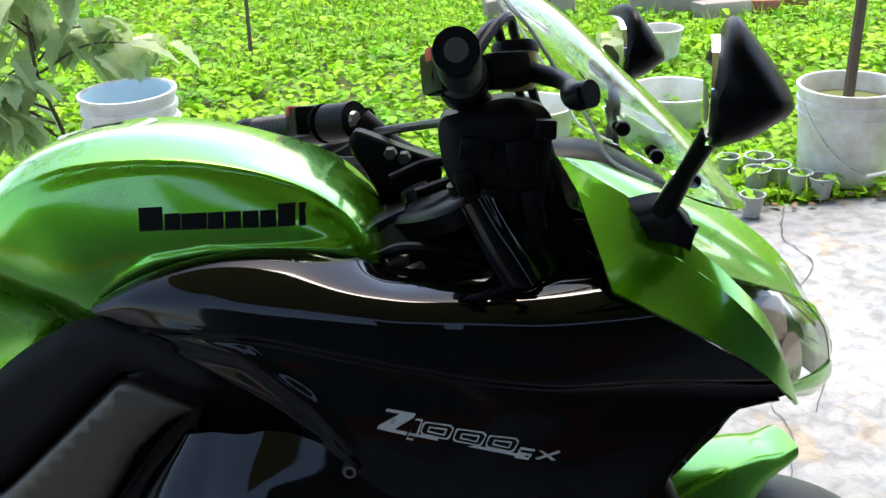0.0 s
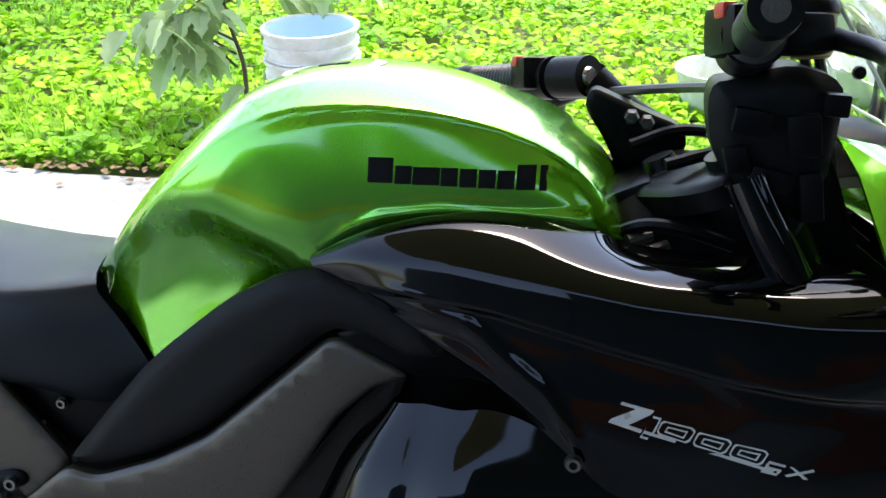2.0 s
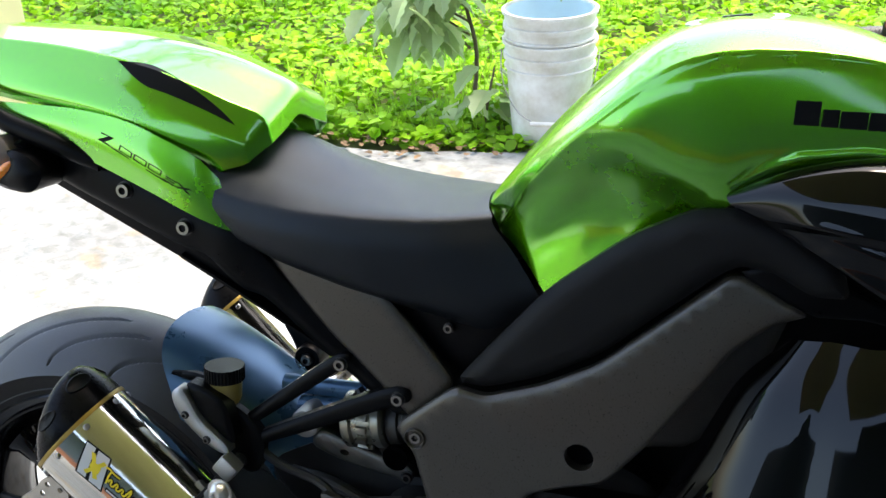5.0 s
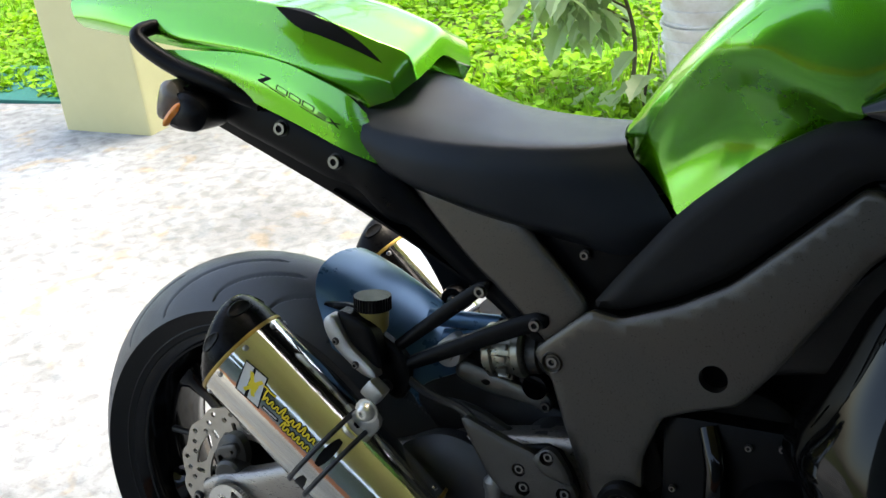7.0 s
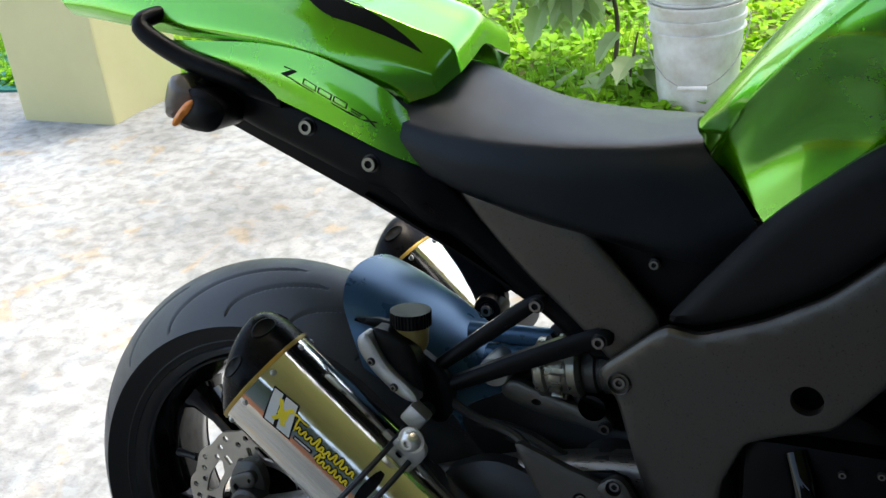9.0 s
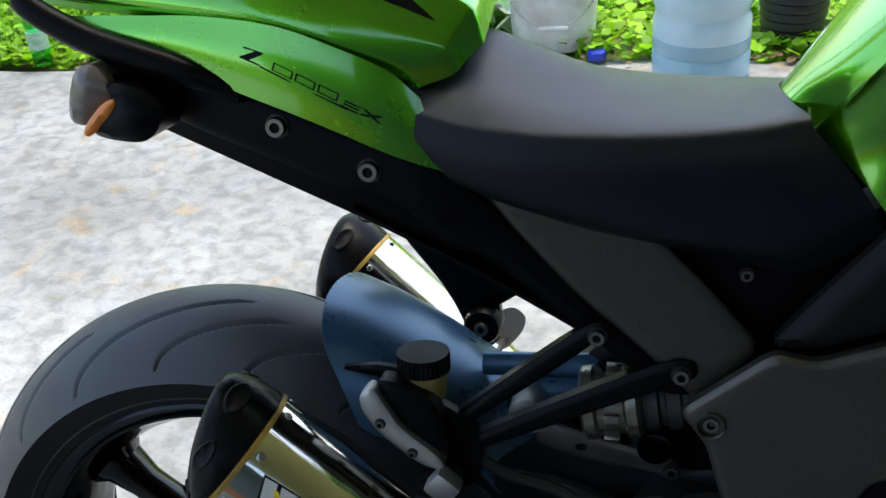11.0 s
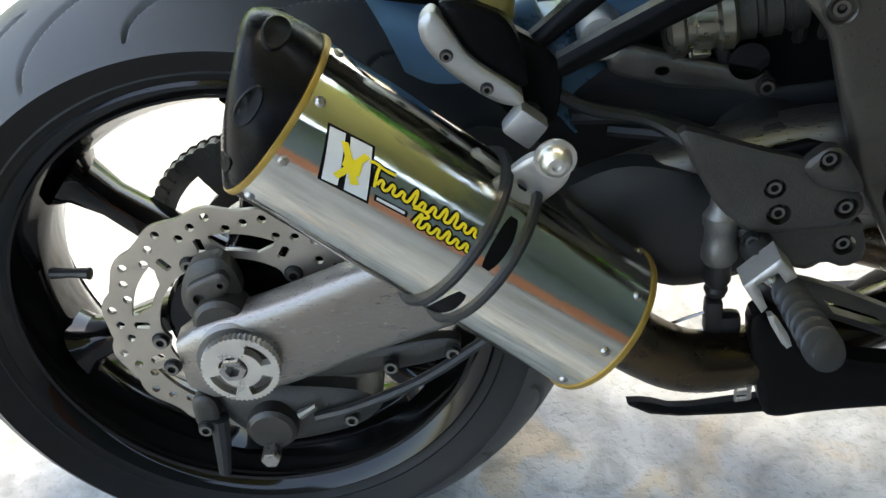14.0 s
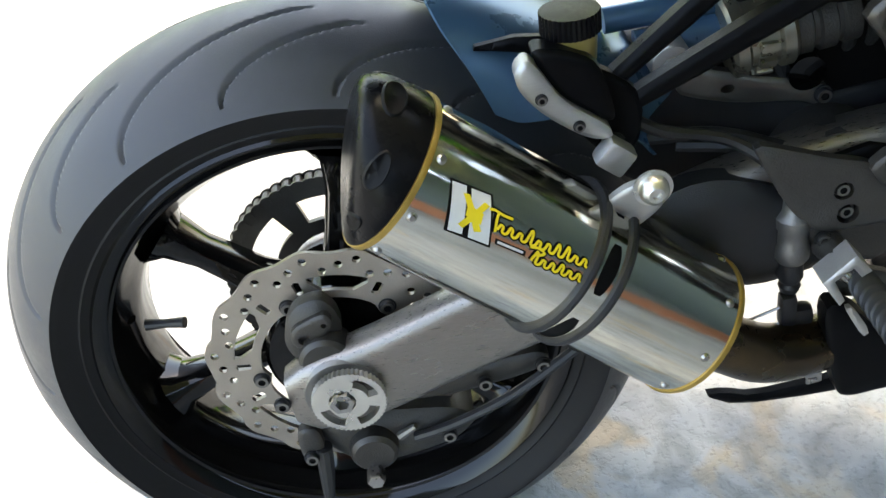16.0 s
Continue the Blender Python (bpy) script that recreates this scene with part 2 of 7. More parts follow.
def panel(outline, depth=0.0, thick=0.004, step=0.015, holes=(), rounding=2, edge=0.004, width=0.012, k=0.22, mirror=False):
    """A plate in the x-z plane whose outer face lies at y = depth(x, z), with rounded-over edges and through holes."""
    o = chaikin(outline, rounding, k) if rounding else np.array(outline, float)
    hs = [np.array(h, float) for h in holes]
    rings = []
    if step and edge > 0.001:
        # a close-set border and two inset rings carry the rounded edge
        gap, dense = max(step * 0.6, width * 0.8), []
        for p, q in zip(o, np.roll(o, -1, 0)):
            n = max(1, int(np.linalg.norm(q - p) / gap))
            dense += [p + (q - p) * i / n for i in range(n)]
        o = np.array(dense)
        tan = np.roll(o, -1, 0) - np.roll(o, 1, 0)
        nor = np.stack([-tan[:, 1], tan[:, 0]], 1) / np.maximum(np.linalg.norm(tan, axis=1, keepdims=True), 1e-9)
        area = np.sum(o[:, 0] * np.roll(o[:, 1], -1) - np.roll(o[:, 0], -1) * o[:, 1])
        for f in (0.4, 1.0):
            q = o + nor * width * f * (1 if area > 0 else -1)
            ok = inside(o, q) & (edge_distance(o, q) > 0.92 * width * f)
            for h in hs:
                ok &= ~inside(h, q) & (edge_distance(h, q) > width * 0.3)
            rings += [tuple(p) for p in q[ok]]
    pts, edges = [tuple(p) for p in o], [(i, (i + 1) % len(o)) for i in range(len(o))]
    for h in hs:
        base = len(pts)
        pts += [tuple(p) for p in h]
        edges += [(base + i, base + (i + 1) % len(h)) for i in range(len(h))]
    lo, hi = o.min(0), o.max(0)
    if step:
        gx, gz = np.meshgrid(np.arange(lo[0], hi[0], step), np.arange(lo[1], hi[1], step))
        gr = np.stack([gx.ravel(), gz.ravel()], 1)
        keep = inside(o, gr) & (edge_distance(o, gr) > (max(step * 0.35, width * 1.25) if rings else step * 0.35))
        for h in hs:
            keep &= ~inside(h, gr) & (edge_distance(h, gr) > step * 0.35)
        pts += rings + [tuple(p) for p in gr[keep]]
    from mathutils.geometry import delaunay_2d_cdt as cdt
    v2, _, f2, *_ = cdt([Vector(p) for p in pts], edges, [], 0, 1e-6)
    v2 = np.array([tuple(v) for v in v2])
    cen = np.array([v2[list(f)].mean(0) for f in f2])
    ok = inside(o, cen)
    for h in hs:
        ok &= ~inside(h, cen)
    tri = [f for f, k2 in zip(f2, ok) if k2]
    d = edge_distance(o, v2)
    y = np.array([depth(a, b) for a, b in v2]) if callable(depth) else np.full(len(v2), float(depth))
    drop = edge * np.clip(1 - d / width, 0, 1) ** 2
    front = np.stack([v2[:, 0], y + drop, v2[:, 1]], 1)
    back = np.stack([v2[:, 0], y + edge + thick, v2[:, 1]], 1)
    m = len(v2)
    count = {}
    for f in tri:
        for a, b in zip(f, f[1:] + f[:1]):
            count[(a, b)] = count.get((a, b), 0) + 1
    rim = [e for e in count if (e[1], e[0]) not in count]
    faces = [tuple(f) for f in tri] + [tuple(m + i for i in reversed(f)) for f in tri] + [(b, a, a + m, b + m) for a, b in rim]
    av = np.vstack([front, back])
    if mirror:
        av = av * np.array([1, -1, 1])
    bm = bm_from(av, faces)
    bmesh.ops.recalc_face_normals(bm, faces=bm.faces)
    return bm


def tube(points, radius=0.01, n=24, seg=12, caps=True, smooth=True):
    """A pipe along a smooth curve; radius may be a list along it."""
    p = catmull(points, n) if smooth and len(points) > 2 else (np.array(points, float) if len(points) > 2 else catmull(points, max(2, min(n, 8))))
    n = len(p)
    r = np.interp(np.linspace(0, 1, n), np.linspace(0, 1, len(radius)), radius) if isinstance(radius, (list, tuple)) else np.full(n, radius)
    tang = np.gradient(p, axis=0)
    tang /= np.linalg.norm(tang, axis=1, keepdims=True)
    up = np.array([0, 0, 1.0]) if abs(tang[0][2]) < 0.9 else np.array([1.0, 0, 0])
    verts = []
    u = np.cross(tang[0], up)
    for i in range(n):
        u = u - tang[i] * (u @ tang[i])
        u /= np.linalg.norm(u)
        w = np.cross(tang[i], u)
        for s in range(seg):
            a = 2 * math.pi * s / seg
            verts.append(p[i] + r[i] * (math.cos(a) * u + math.sin(a) * w))
    faces = grid_faces(n, seg, 0, False, True)
    if caps:
        faces += [tuple(range(seg)), tuple(reversed(range((n - 1) * seg, n * seg)))]
    bm = bm_from(verts, faces)
    bmesh.ops.recalc_face_normals(bm, faces=bm.faces)
    return bm


def revolve(profile, seg=48, origin=(0, 0, 0), axis="y", closed=False, scale=(1, 1)):
    """Turn a profile of (radius, along) about an axis."""
    verts = []
    for r, a in profile:
        for s in range(seg):
            t = 2 * math.pi * s / seg
            c, d = r * math.cos(t) * scale[0], r * math.sin(t) * scale[1]
            verts.append({"y": (c, a, d), "z": (c, d, a), "x": (a, c, d)}[axis])
    verts = np.array(verts) + np.array(origin)
    pr = list(profile)
    faces = grid_faces(len(pr), seg, 0, False, True)
    if closed:
        last = (len(pr) - 1) * seg
        faces += [(last + j, last + (j + 1) % seg, (j + 1) % seg, j) for j in range(seg)]
    else:
        if pr[0][0] > 1e-6:
            faces.append(tuple(range(seg)))
        if pr[-1][0] > 1e-6:
            faces.append(tuple(range((len(pr) - 1) * seg, len(pr) * seg)))
    bm = bm_from(verts, faces)
    bmesh.ops.remove_doubles(bm, verts=bm.verts, dist=1e-6)
    bmesh.ops.recalc_face_normals(bm, faces=bm.faces)
    return bm


def box(cx, cy, cz, sx, sy, sz, bevel=0.003, matrix=None):
    bm = bmesh.new()
    bmesh.ops.create_cube(bm, size=1)
    bmesh.ops.scale(bm, vec=(sx, sy, sz), verts=bm.verts)
    if bevel:
        bmesh.ops.bevel(bm, geom=list(bm.edges), offset=bevel, segments=2, profile=0.6, affect="EDGES")
    if matrix is not None:
        bm.transform(matrix)
    bmesh.ops.translate(bm, vec=(cx, cy, cz), verts=bm.verts)
    return bm


def join(*bms):
    a = bms[0]
    for b in bms[1:]:
        me = bpy.data.meshes.new("tmp")
        b.to_mesh(me)
        a.from_mesh(me)
        bpy.data.meshes.remove(me)
        b.free()
    return a


def circle(cx, cz, r, n=20, rz=None):
    return [(cx + r * math.cos(2 * math.pi * i / n), cz + (rz or r) * math.sin(2 * math.pi * i / n)) for i in range(n)]


def mirrored(bm):
    bmesh.ops.scale(bm, vec=(1, -1, 1), verts=bm.verts)
    bmesh.ops.reverse_faces(bm, faces=bm.faces)
    return bm


def side_of(ob, lift):
    """The y of a body panel's right face at (x, z), a little proud of it, for flat badges."""
    from mathutils.bvhtree import BVHTree
    me = ob.data
    tree = BVHTree.FromPolygons([v.co.copy() for v in me.vertices], [tuple(p.vertices) for p in me.polygons])

    def y(x, z):
        hit = tree.ray_cast(Vector((x, -1.0, z)), Vector((0, 1, 0)))
        return (hit[0].y if hit[0] else 0.0) - lift

    return y


def smooth(a, b, x):
    t = np.clip((x - a) / (b - a), 0, 1)
    return t * t * (3 - 2 * t)


def frame_along(a, b, twist=0.0):
    """A pose at a with its x axis towards b and z as upright as it can be."""
    x = (Vector(b) - Vector(a)).normalized()
    y = Vector((0, 0, 1)).cross(x).normalized()
    z = x.cross(y)
    m = Matrix((x, y, z)).transposed().to_4x4()
    m.translation = a
    return m @ pose(0, 0, 0, twist, 0, 0)

# ---- the place: carport floor, pillar, roof, garden ----
CONCRETE = mat("worn_concrete", (0.335, 0.345, 0.335), (0.215, 0.225, 0.225), 0.8, 0, 9.0, 0.6, 60, rvar=0.1, contrast=0.22)
SOIL = mat("mossy_garden_soil", (0.12, 0.13, 0.04), (0.07, 0.10, 0.02), 0.95, 0, 4, 0.6, 60)
CREAM = mat("cream_wall_paint", (0.62, 0.57, 0.30), (0.56, 0.51, 0.26), 0.7, 0, 5, 0.25, 180)
ROOFMAT = mat("cream_painted_ceiling", (0.52, 0.48, 0.24), (0.44, 0.41, 0.20), 0.7, 0.1, 3, 0.3, 40)
LEAF = mat("ground_cover_leaf", (0.33, 0.58, 0.02), (0.11, 0.34, 0.012), 0.55, 0, 2.2, 0.0, rvar=0.08, island=0.42, spec=0.25, contrast=0.16)
GRASS = mat("grass_blade", (0.28, 0.50, 0.04), (0.19, 0.40, 0.03), 0.6, 0, 2, 0.0, island=0.35, spec=0.2)
BIGLEAF = mat("dull_broad_leaf", (0.46, 0.56, 0.30), (0.34, 0.46, 0.20), 0.42, 0, 14, 0.2, 120, island=0.25)
BARK = mat("brown_bark", (0.14, 0.105, 0.075), (0.06, 0.045, 0.03), 0.9, 0, 30, 0.8, 80, stretch=(4, 4, 1))
WHITEPL = mat("dirty_white_plastic", (0.74, 0.75, 0.73), (0.46, 0.43, 0.35), 0.4, 0, 9, 0.1, 90, contrast=0.2)
BLUEPL = mat("pale_blue_plastic", (0.50, 0.66, 0.74), (0.44, 0.58, 0.64), 0.4, 0, 9)
CUPS = mat("pot_plastic", (0.40, 0.43, 0.40), (0.26, 0.28, 0.25), 0.35, 0, 12)
MATGREEN = mat("teal_doormat", (0.02, 0.17, 0.14), (0.012, 0.10, 0.09), 0.9, 0, 60, 0.9, 120)
CAPBLUE = mat("blue_cap_plastic", (0.02, 0.05, 0.50), rough=0.35)
WATER = mat("cloudy_blue_water", (0.30, 0.48, 0.58), (0.24, 0.40, 0.50), 0.12, 0, 5, 0.0, rvar=0.04)
JUGWALL = mat("clouded_jug_plastic", (0.50, 0.64, 0.70), (0.38, 0.54, 0.60), 0.15, 0, 7, 0.0, rvar=0.05)
BOTTLE = glass("green_bottle", (0.10, 0.65, 0.25), 0.03, 1.3)
STONE = mat("old_rubble_block", (0.30, 0.27, 0.23), (0.20, 0.17, 0.14), 0.9, 0, 12, 0.6, 60)
BRICKM = mat("red_brick", (0.32, 0.12, 0.07), (0.22, 0.08, 0.05), 0.85, 0, 20, 0.5, 90)
DEBRIS = mat("dry_litter", (0.20, 0.13, 0.07), (0.10, 0.06, 0.03), 0.9, 0, 30, 0.3, 120, island=0.4)
CRACKM = mat("dark_crack", (0.05, 0.048, 0.044), rough=0.95)



def translucent(m, share):
    """Let part of the light through a leaf."""
    t = m.node_tree
    b = t.nodes["Principled BSDF"]
    tr, mx = t.nodes.new("ShaderNodeBsdfTranslucent"), t.nodes.new("ShaderNodeMixShader")
    mx.inputs["Fac"].default_value = share
    t.links.new(b.inputs["Base Color"].links[0].from_socket, tr.inputs["Color"])
    t.links.new(b.outputs[0], mx.inputs[1])
    t.links.new(tr.outputs[0], mx.inputs[2])
    t.links.new(mx.outputs[0], t.nodes["Material Output"].inputs["Surface"])


for leafy in (LEAF, GRASS, BIGLEAF):
    translucent(leafy, 0.4)

# large stains, blotches and pits on the concrete
nt = CONCRETE.node_tree
cb = nt.nodes["Principled BSDF"]
mixn = next(n for n in nt.nodes if n.type == "MIX")
co = next(n for n in nt.nodes if n.type == "TEX_COORD")
big = nt.nodes.new("ShaderNodeTexNoise")
big.inputs["Scale"].default_value, big.inputs["Detail"].default_value, big.inputs["Distortion"].default_value = 1.1, 8, 0.15
nt.links.new(co.outputs["Object"], big.inputs["Vector"])


def rangenode(source, lo, hi, to_lo, to_hi):
    r = nt.nodes.new("ShaderNodeMapRange")
    for key, value in (("From Min", lo), ("From Max", hi), ("To Min", to_lo), ("To Max", to_hi)):
        r.inputs[key].default_value = value
    nt.links.new(source, r.inputs["Value"])
    return r.outputs["Result"]


def noisenode(scale, detail, distortion=0.0):
    z = nt.nodes.new("ShaderNodeTexNoise")
    z.inputs["Scale"].default_value, z.inputs["Detail"].default_value, z.inputs["Distortion"].default_value = scale, detail, distortion
    nt.links.new(co.outputs["Object"], z.inputs["Vector"])
    return z.outputs["Fac"]


def mathnode(op, a, b):
    z = nt.nodes.new("ShaderNodeMath")
    z.operation = op
    nt.links.new(a, z.inputs[0])
    nt.links.new(b, z.inputs[1])
    return z.outputs[0]


patches = rangenode(big.outputs["Fac"], 0.35, 0.68, 0.60, 1.18)
blots = rangenode(noisenode(22.0, 10, 0.4), 0.34, 0.58, 0.72, 1.10)
specks = rangenode(noisenode(120, 9), 0.30, 0.48, 0.84, 1.0)
tone = mathnode("MULTIPLY", mathnode("MULTIPLY", patches, blots), specks)
ochre = nt.nodes.new("ShaderNodeMix")
ochre.data_type = "RGBA"
ochre.inputs["B"].default_value = (0.36, 0.27, 0.15, 1)
nt.links.new(mixn.outputs["Result"], ochre.inputs["A"])
nt.links.new(rangenode(noisenode(6.5, 9, 0.9), 0.585, 0.66, 0.0, 0.55), ochre.inputs["Factor"])
bluish = nt.nodes.new("ShaderNodeMix")
bluish.data_type = "RGBA"
bluish.inputs["B"].default_value = (0.20, 0.245, 0.28, 1)
nt.links.new(ochre.outputs["Result"], bluish.inputs["A"])
nt.links.new(rangenode(noisenode(9.0, 9, 0.6), 0.51, 0.64, 0.0, 0.36), bluish.inputs["Factor"])
sc = nt.nodes.new("ShaderNodeVectorMath")
sc.operation = "SCALE"
nt.links.new(bluish.outputs["Result"], sc.inputs[0])
nt.links.new(tone, sc.inputs["Scale"])
nt.links.new(sc.outputs[0], cb.inputs["Base Color"])
bnode = next(n for n in nt.nodes if n.type == "BUMP")
bnode.inputs["Distance"].default_value = 0.006
nt.links.new(mathnode("MULTIPLY", blots, specks), bnode.inputs["Height"])

rng = np.random.default_rng(5)


def structure(name, bm, material, label, smooth=False):
    ob = part(name, bm, material, None, label, smooth)
    return tagged(ob, label, name.split("_")[0], kind="structure")


# one sheet of earth to the horizon, the concrete slab lies on it
bm = bmesh.new()
bmesh.ops.create_grid(bm, x_segments=40, y_segments=40, size=400)
bmesh.ops.translate(bm, vec=(0, 0, -0.06), verts=bm.verts)
structure("ground", bm, SOIL, "dark garden soil under the green ground cover")


def edge_y(x):
    """The ragged far edge of the concrete."""
    return 2.27 + 0.05 * math.sin(1.7 * x) + 0.03 * math.sin(5.1 * x + 1) + (0.12 if x > 1.7 else 0) + 0.025 * noise.noise((x * 6, 0, 0))


xs = np.linspace(-9, 9, 181)
ys = np.linspace(0, 1, 41)
verts, n = [], len(ys)
for x in xs:
    for v in ys:
        y = -6 + (edge_y(x) + 6) * v
        z = 0.0015 * noise.noise((x * 3, y * 3, 0)) if v < 1 else -0.012
        verts.append((x, y, z))
faces = grid_faces(len(xs), n)
edge = [i * n + n - 1 for i in range(len(xs))]
base = len(verts)
verts += [(verts[i][0], verts[i][1] + 0.012, -0.07) for i in edge]
faces += [(edge[i], edge[i + 1], base + i + 1, base + i) for i in range(len(edge) - 1)]
bm = bm_from(verts, faces)
bmesh.ops.recalc_face_normals(bm, faces=bm.faces)
floor = structure("floor", bm, CONCRETE, "worn pitted grey concrete carport floor with stains", True)


def crack(points, width, name):
    pts = catmull(points, 60)
    v, f = [], []
    for i, p in enumerate(pts):
        j = 0.012 * noise.noise((p[0] * 22, p[1] * 22, 3))
        w = 0.45 * width * (0.5 + abs(noise.noise((p[0] * 15, p[1] * 15, 9))) * 1.6)
        v += [(p[0] + j - w, p[1] + j, 0.0035), (p[0] + j + w, p[1] + j, 0.0035)]
        if i:
            f.append((2 * i - 2, 2 * i - 1, 2 * i + 1, 2 * i))
    ob = part("crack", bm_from(v, f), CRACKM, floor, "dark crack in the concrete", False)


crack([(2.17, 2.3), (2.10, 2.05), (2.13, 1.86), (2.0, 1.62), (2.03, 1.4), (1.9, 1.1)], 0.004, "crack")
crack([(2.09, 1.88), (2.3, 1.83), (2.5, 1.86)], 0.0025, "crack")
crack([(1.95, 1.5), (1.8, 1.3), (1.82, 1.0), (1.7, 0.7)], 0.002, "crack")

# square gate pillars
pil = box(-2.19, 2.16, 1.19, 0.44, 0.44, 2.42, 0.012)
structure("pillar", pil, CREAM, "square cream painted concrete gate pillar")
structure("pillar_1", box(3.6, 2.16, 1.19, 0.44, 0.44, 2.42, 0.012), CREAM, "square cream painted concrete gate pillar")
structure("roof", box(2.2, -1.40, 3.06, 5.8, 4.4, 0.12, 0.01), ROOFMAT, "cream painted carport ceiling over the parked motorcycle")
WALLBLUE = mat("faded_blue_grey_wall_paint", (0.075, 0.105, 0.125), (0.055, 0.08, 0.097), 0.8, 0, 2, 0.3, 60)
CLAYPAINT = mat("terracotta_skirting_paint", (0.30, 0.115, 0.06), (0.22, 0.085, 0.045), 0.75, 0, 3, 0.3, 60)
structure("wall_back", join(box(3.85, -3.7, 1.34, 6.9, 0.2, 2.72, 0.01), box(-0.45, -3.7, 1.04, 1.696, 0.2, 2.12, 0.01)), WALLBLUE, "faded blue-grey house wall across the yard")
# out of view, added to keep sky light off the nose's right flank
structure("wall_side", box(5.0, -1.4, 1.48, 0.2, 4.39, 2.998, 0.01), WALLBLUE, "unseen blue-grey wall added to block sky light from the right")
structure("baseboard", box(1.8, -3.585, 0.24, 6.18, 0.02, 0.48, 0.004), CLAYPAINT, "terracotta painted skirting along the house wall")


# ---- plants ----
def leaf_cloud(points, size, tilt, shape="round", seed=1):
    """Many bent leaves as one mesh; each leaf six points round a midrib."""
    r = np.random.default_rng(seed)
    m = len(points)
    if shape == "round":
        base = np.array([(0, -0.5, 0), (0.46, -0.2, 0.10), (0.42, 0.28, 0.08), (0, 0.55, -0.06), (-0.42, 0.28, 0.08), (-0.46, -0.2, 0.10), (0, 0.0, 0.0)])
        tri = [(0, 1, 6), (1, 2, 6), (2, 3, 6), (3, 4, 6), (4, 5, 6), (5, 0, 6)]
    else:
        base = np.array([(-0.04, 0, 0), (0.04, 0, 0), (0.03, 0.5, 0.02), (-0.03, 0.5, 0.02), (0, 1.0, -0.10)])
        tri = [(0, 1, 2), (0, 2, 3), (3, 2, 4)]
    a = r.uniform(0, 2 * np.pi, m)
    b = r.normal(0, tilt, m) if shape == "round" else np.abs(r.normal(1.15, 0.3, m))
    s = size * r.uniform(0.55, 1.35, m)
    v = base[None] * s[:, None, None]
    y, z = v[..., 1] * np.cos(b)[:, None] - v[..., 2] * np.sin(b)[:, None], v[..., 1] * np.sin(b)[:, None] + v[..., 2] * np.cos(b)[:, None]
    x = v[..., 0]
    v = np.stack([x * np.cos(a)[:, None] - y * np.sin(a)[:, None], x * np.sin(a)[:, None] + y * np.cos(a)[:, None], z], -1) + np.array(points)[:, None]
    k = len(base)
    f = (np.array(tri)[None] + k * np.arange(m)[:, None, None]).reshape(-1, 3)
    me = bpy.data.meshes.new("leaves")
    me.from_pydata(v.reshape(-1, 3), [], f.tolist())
    return me


def scatter(count, x0, x1, y0, y1, power=1.0, seed=1):
    r = np.random.default_rng(seed)
    x = r.uniform(x0, x1, count)
    y = y0 + (y1 - y0) * r.uniform(0, 1, count) ** power
    return x, y


def height(x, y):
    """How tall the ground cover stands, in uneven clumps."""
    return np.array([0.035 + 0.05 * max(0, noise.noise((a * 2.2, b * 2.2, 0))) + 0.035 * max(0, noise.noise((a * 7, b * 7, 4))) for a, b in zip(x, y)])


x, y = scatter(105000, -6.0, 6.0, 2.28, 8.5, 1.35, 2)
keep = y > np.array([edge_y(a) for a in x]) + rng.normal(0, 0.03, len(x))
x, y = x[keep], y[keep]
h = height(x, y)
z = -0.05 + h * rng.uniform(0.25, 1.5, len(x)) + 0.02
cover = linked("ground_cover", leaf_cloud(np.stack([x, y, z], 1), 0.037, 0.55, "round", 3), LEAF, None, "", True, 60)
tagged(cover, "dense bright green creeping ground cover beside the concrete", "ground cover", kind="stuff")
x, y = scatter(60000, -7.0, 7.0, 2.35, 10, 1.2, 7)
patch = np.array([noise.noise((a * 0.7, b * 0.7, 8)) for a, b in zip(x, y)])
keep = (patch > -0.05)
x, y = x[keep], y[keep]
blades = linked("lawn_grass", leaf_cloud(np.stack([x, y, np.full(len(x), -0.05)], 1), 0.13, 0.3, "blade", 4), GRASS, None, "", False)
tagged(blades, "pale green grass growing through the ground cover", "grass", kind="stuff")
x, y = scatter(30000, -22, 22, 8, 26, 1.0, 9)
far = linked("ground_cover", leaf_cloud(np.stack([x, y, np.full(len(x), 0.0) + rng.uniform(-0.03, 0.05, len(x))], 1), 0.16, 0.5, "round", 5), LEAF, None, "", True, 60)
tagged(far, "bright green ground cover further back in the garden", "ground cover", kind="stuff")


def limb(points, radii):
    return tube(points, radii, 18, 9)


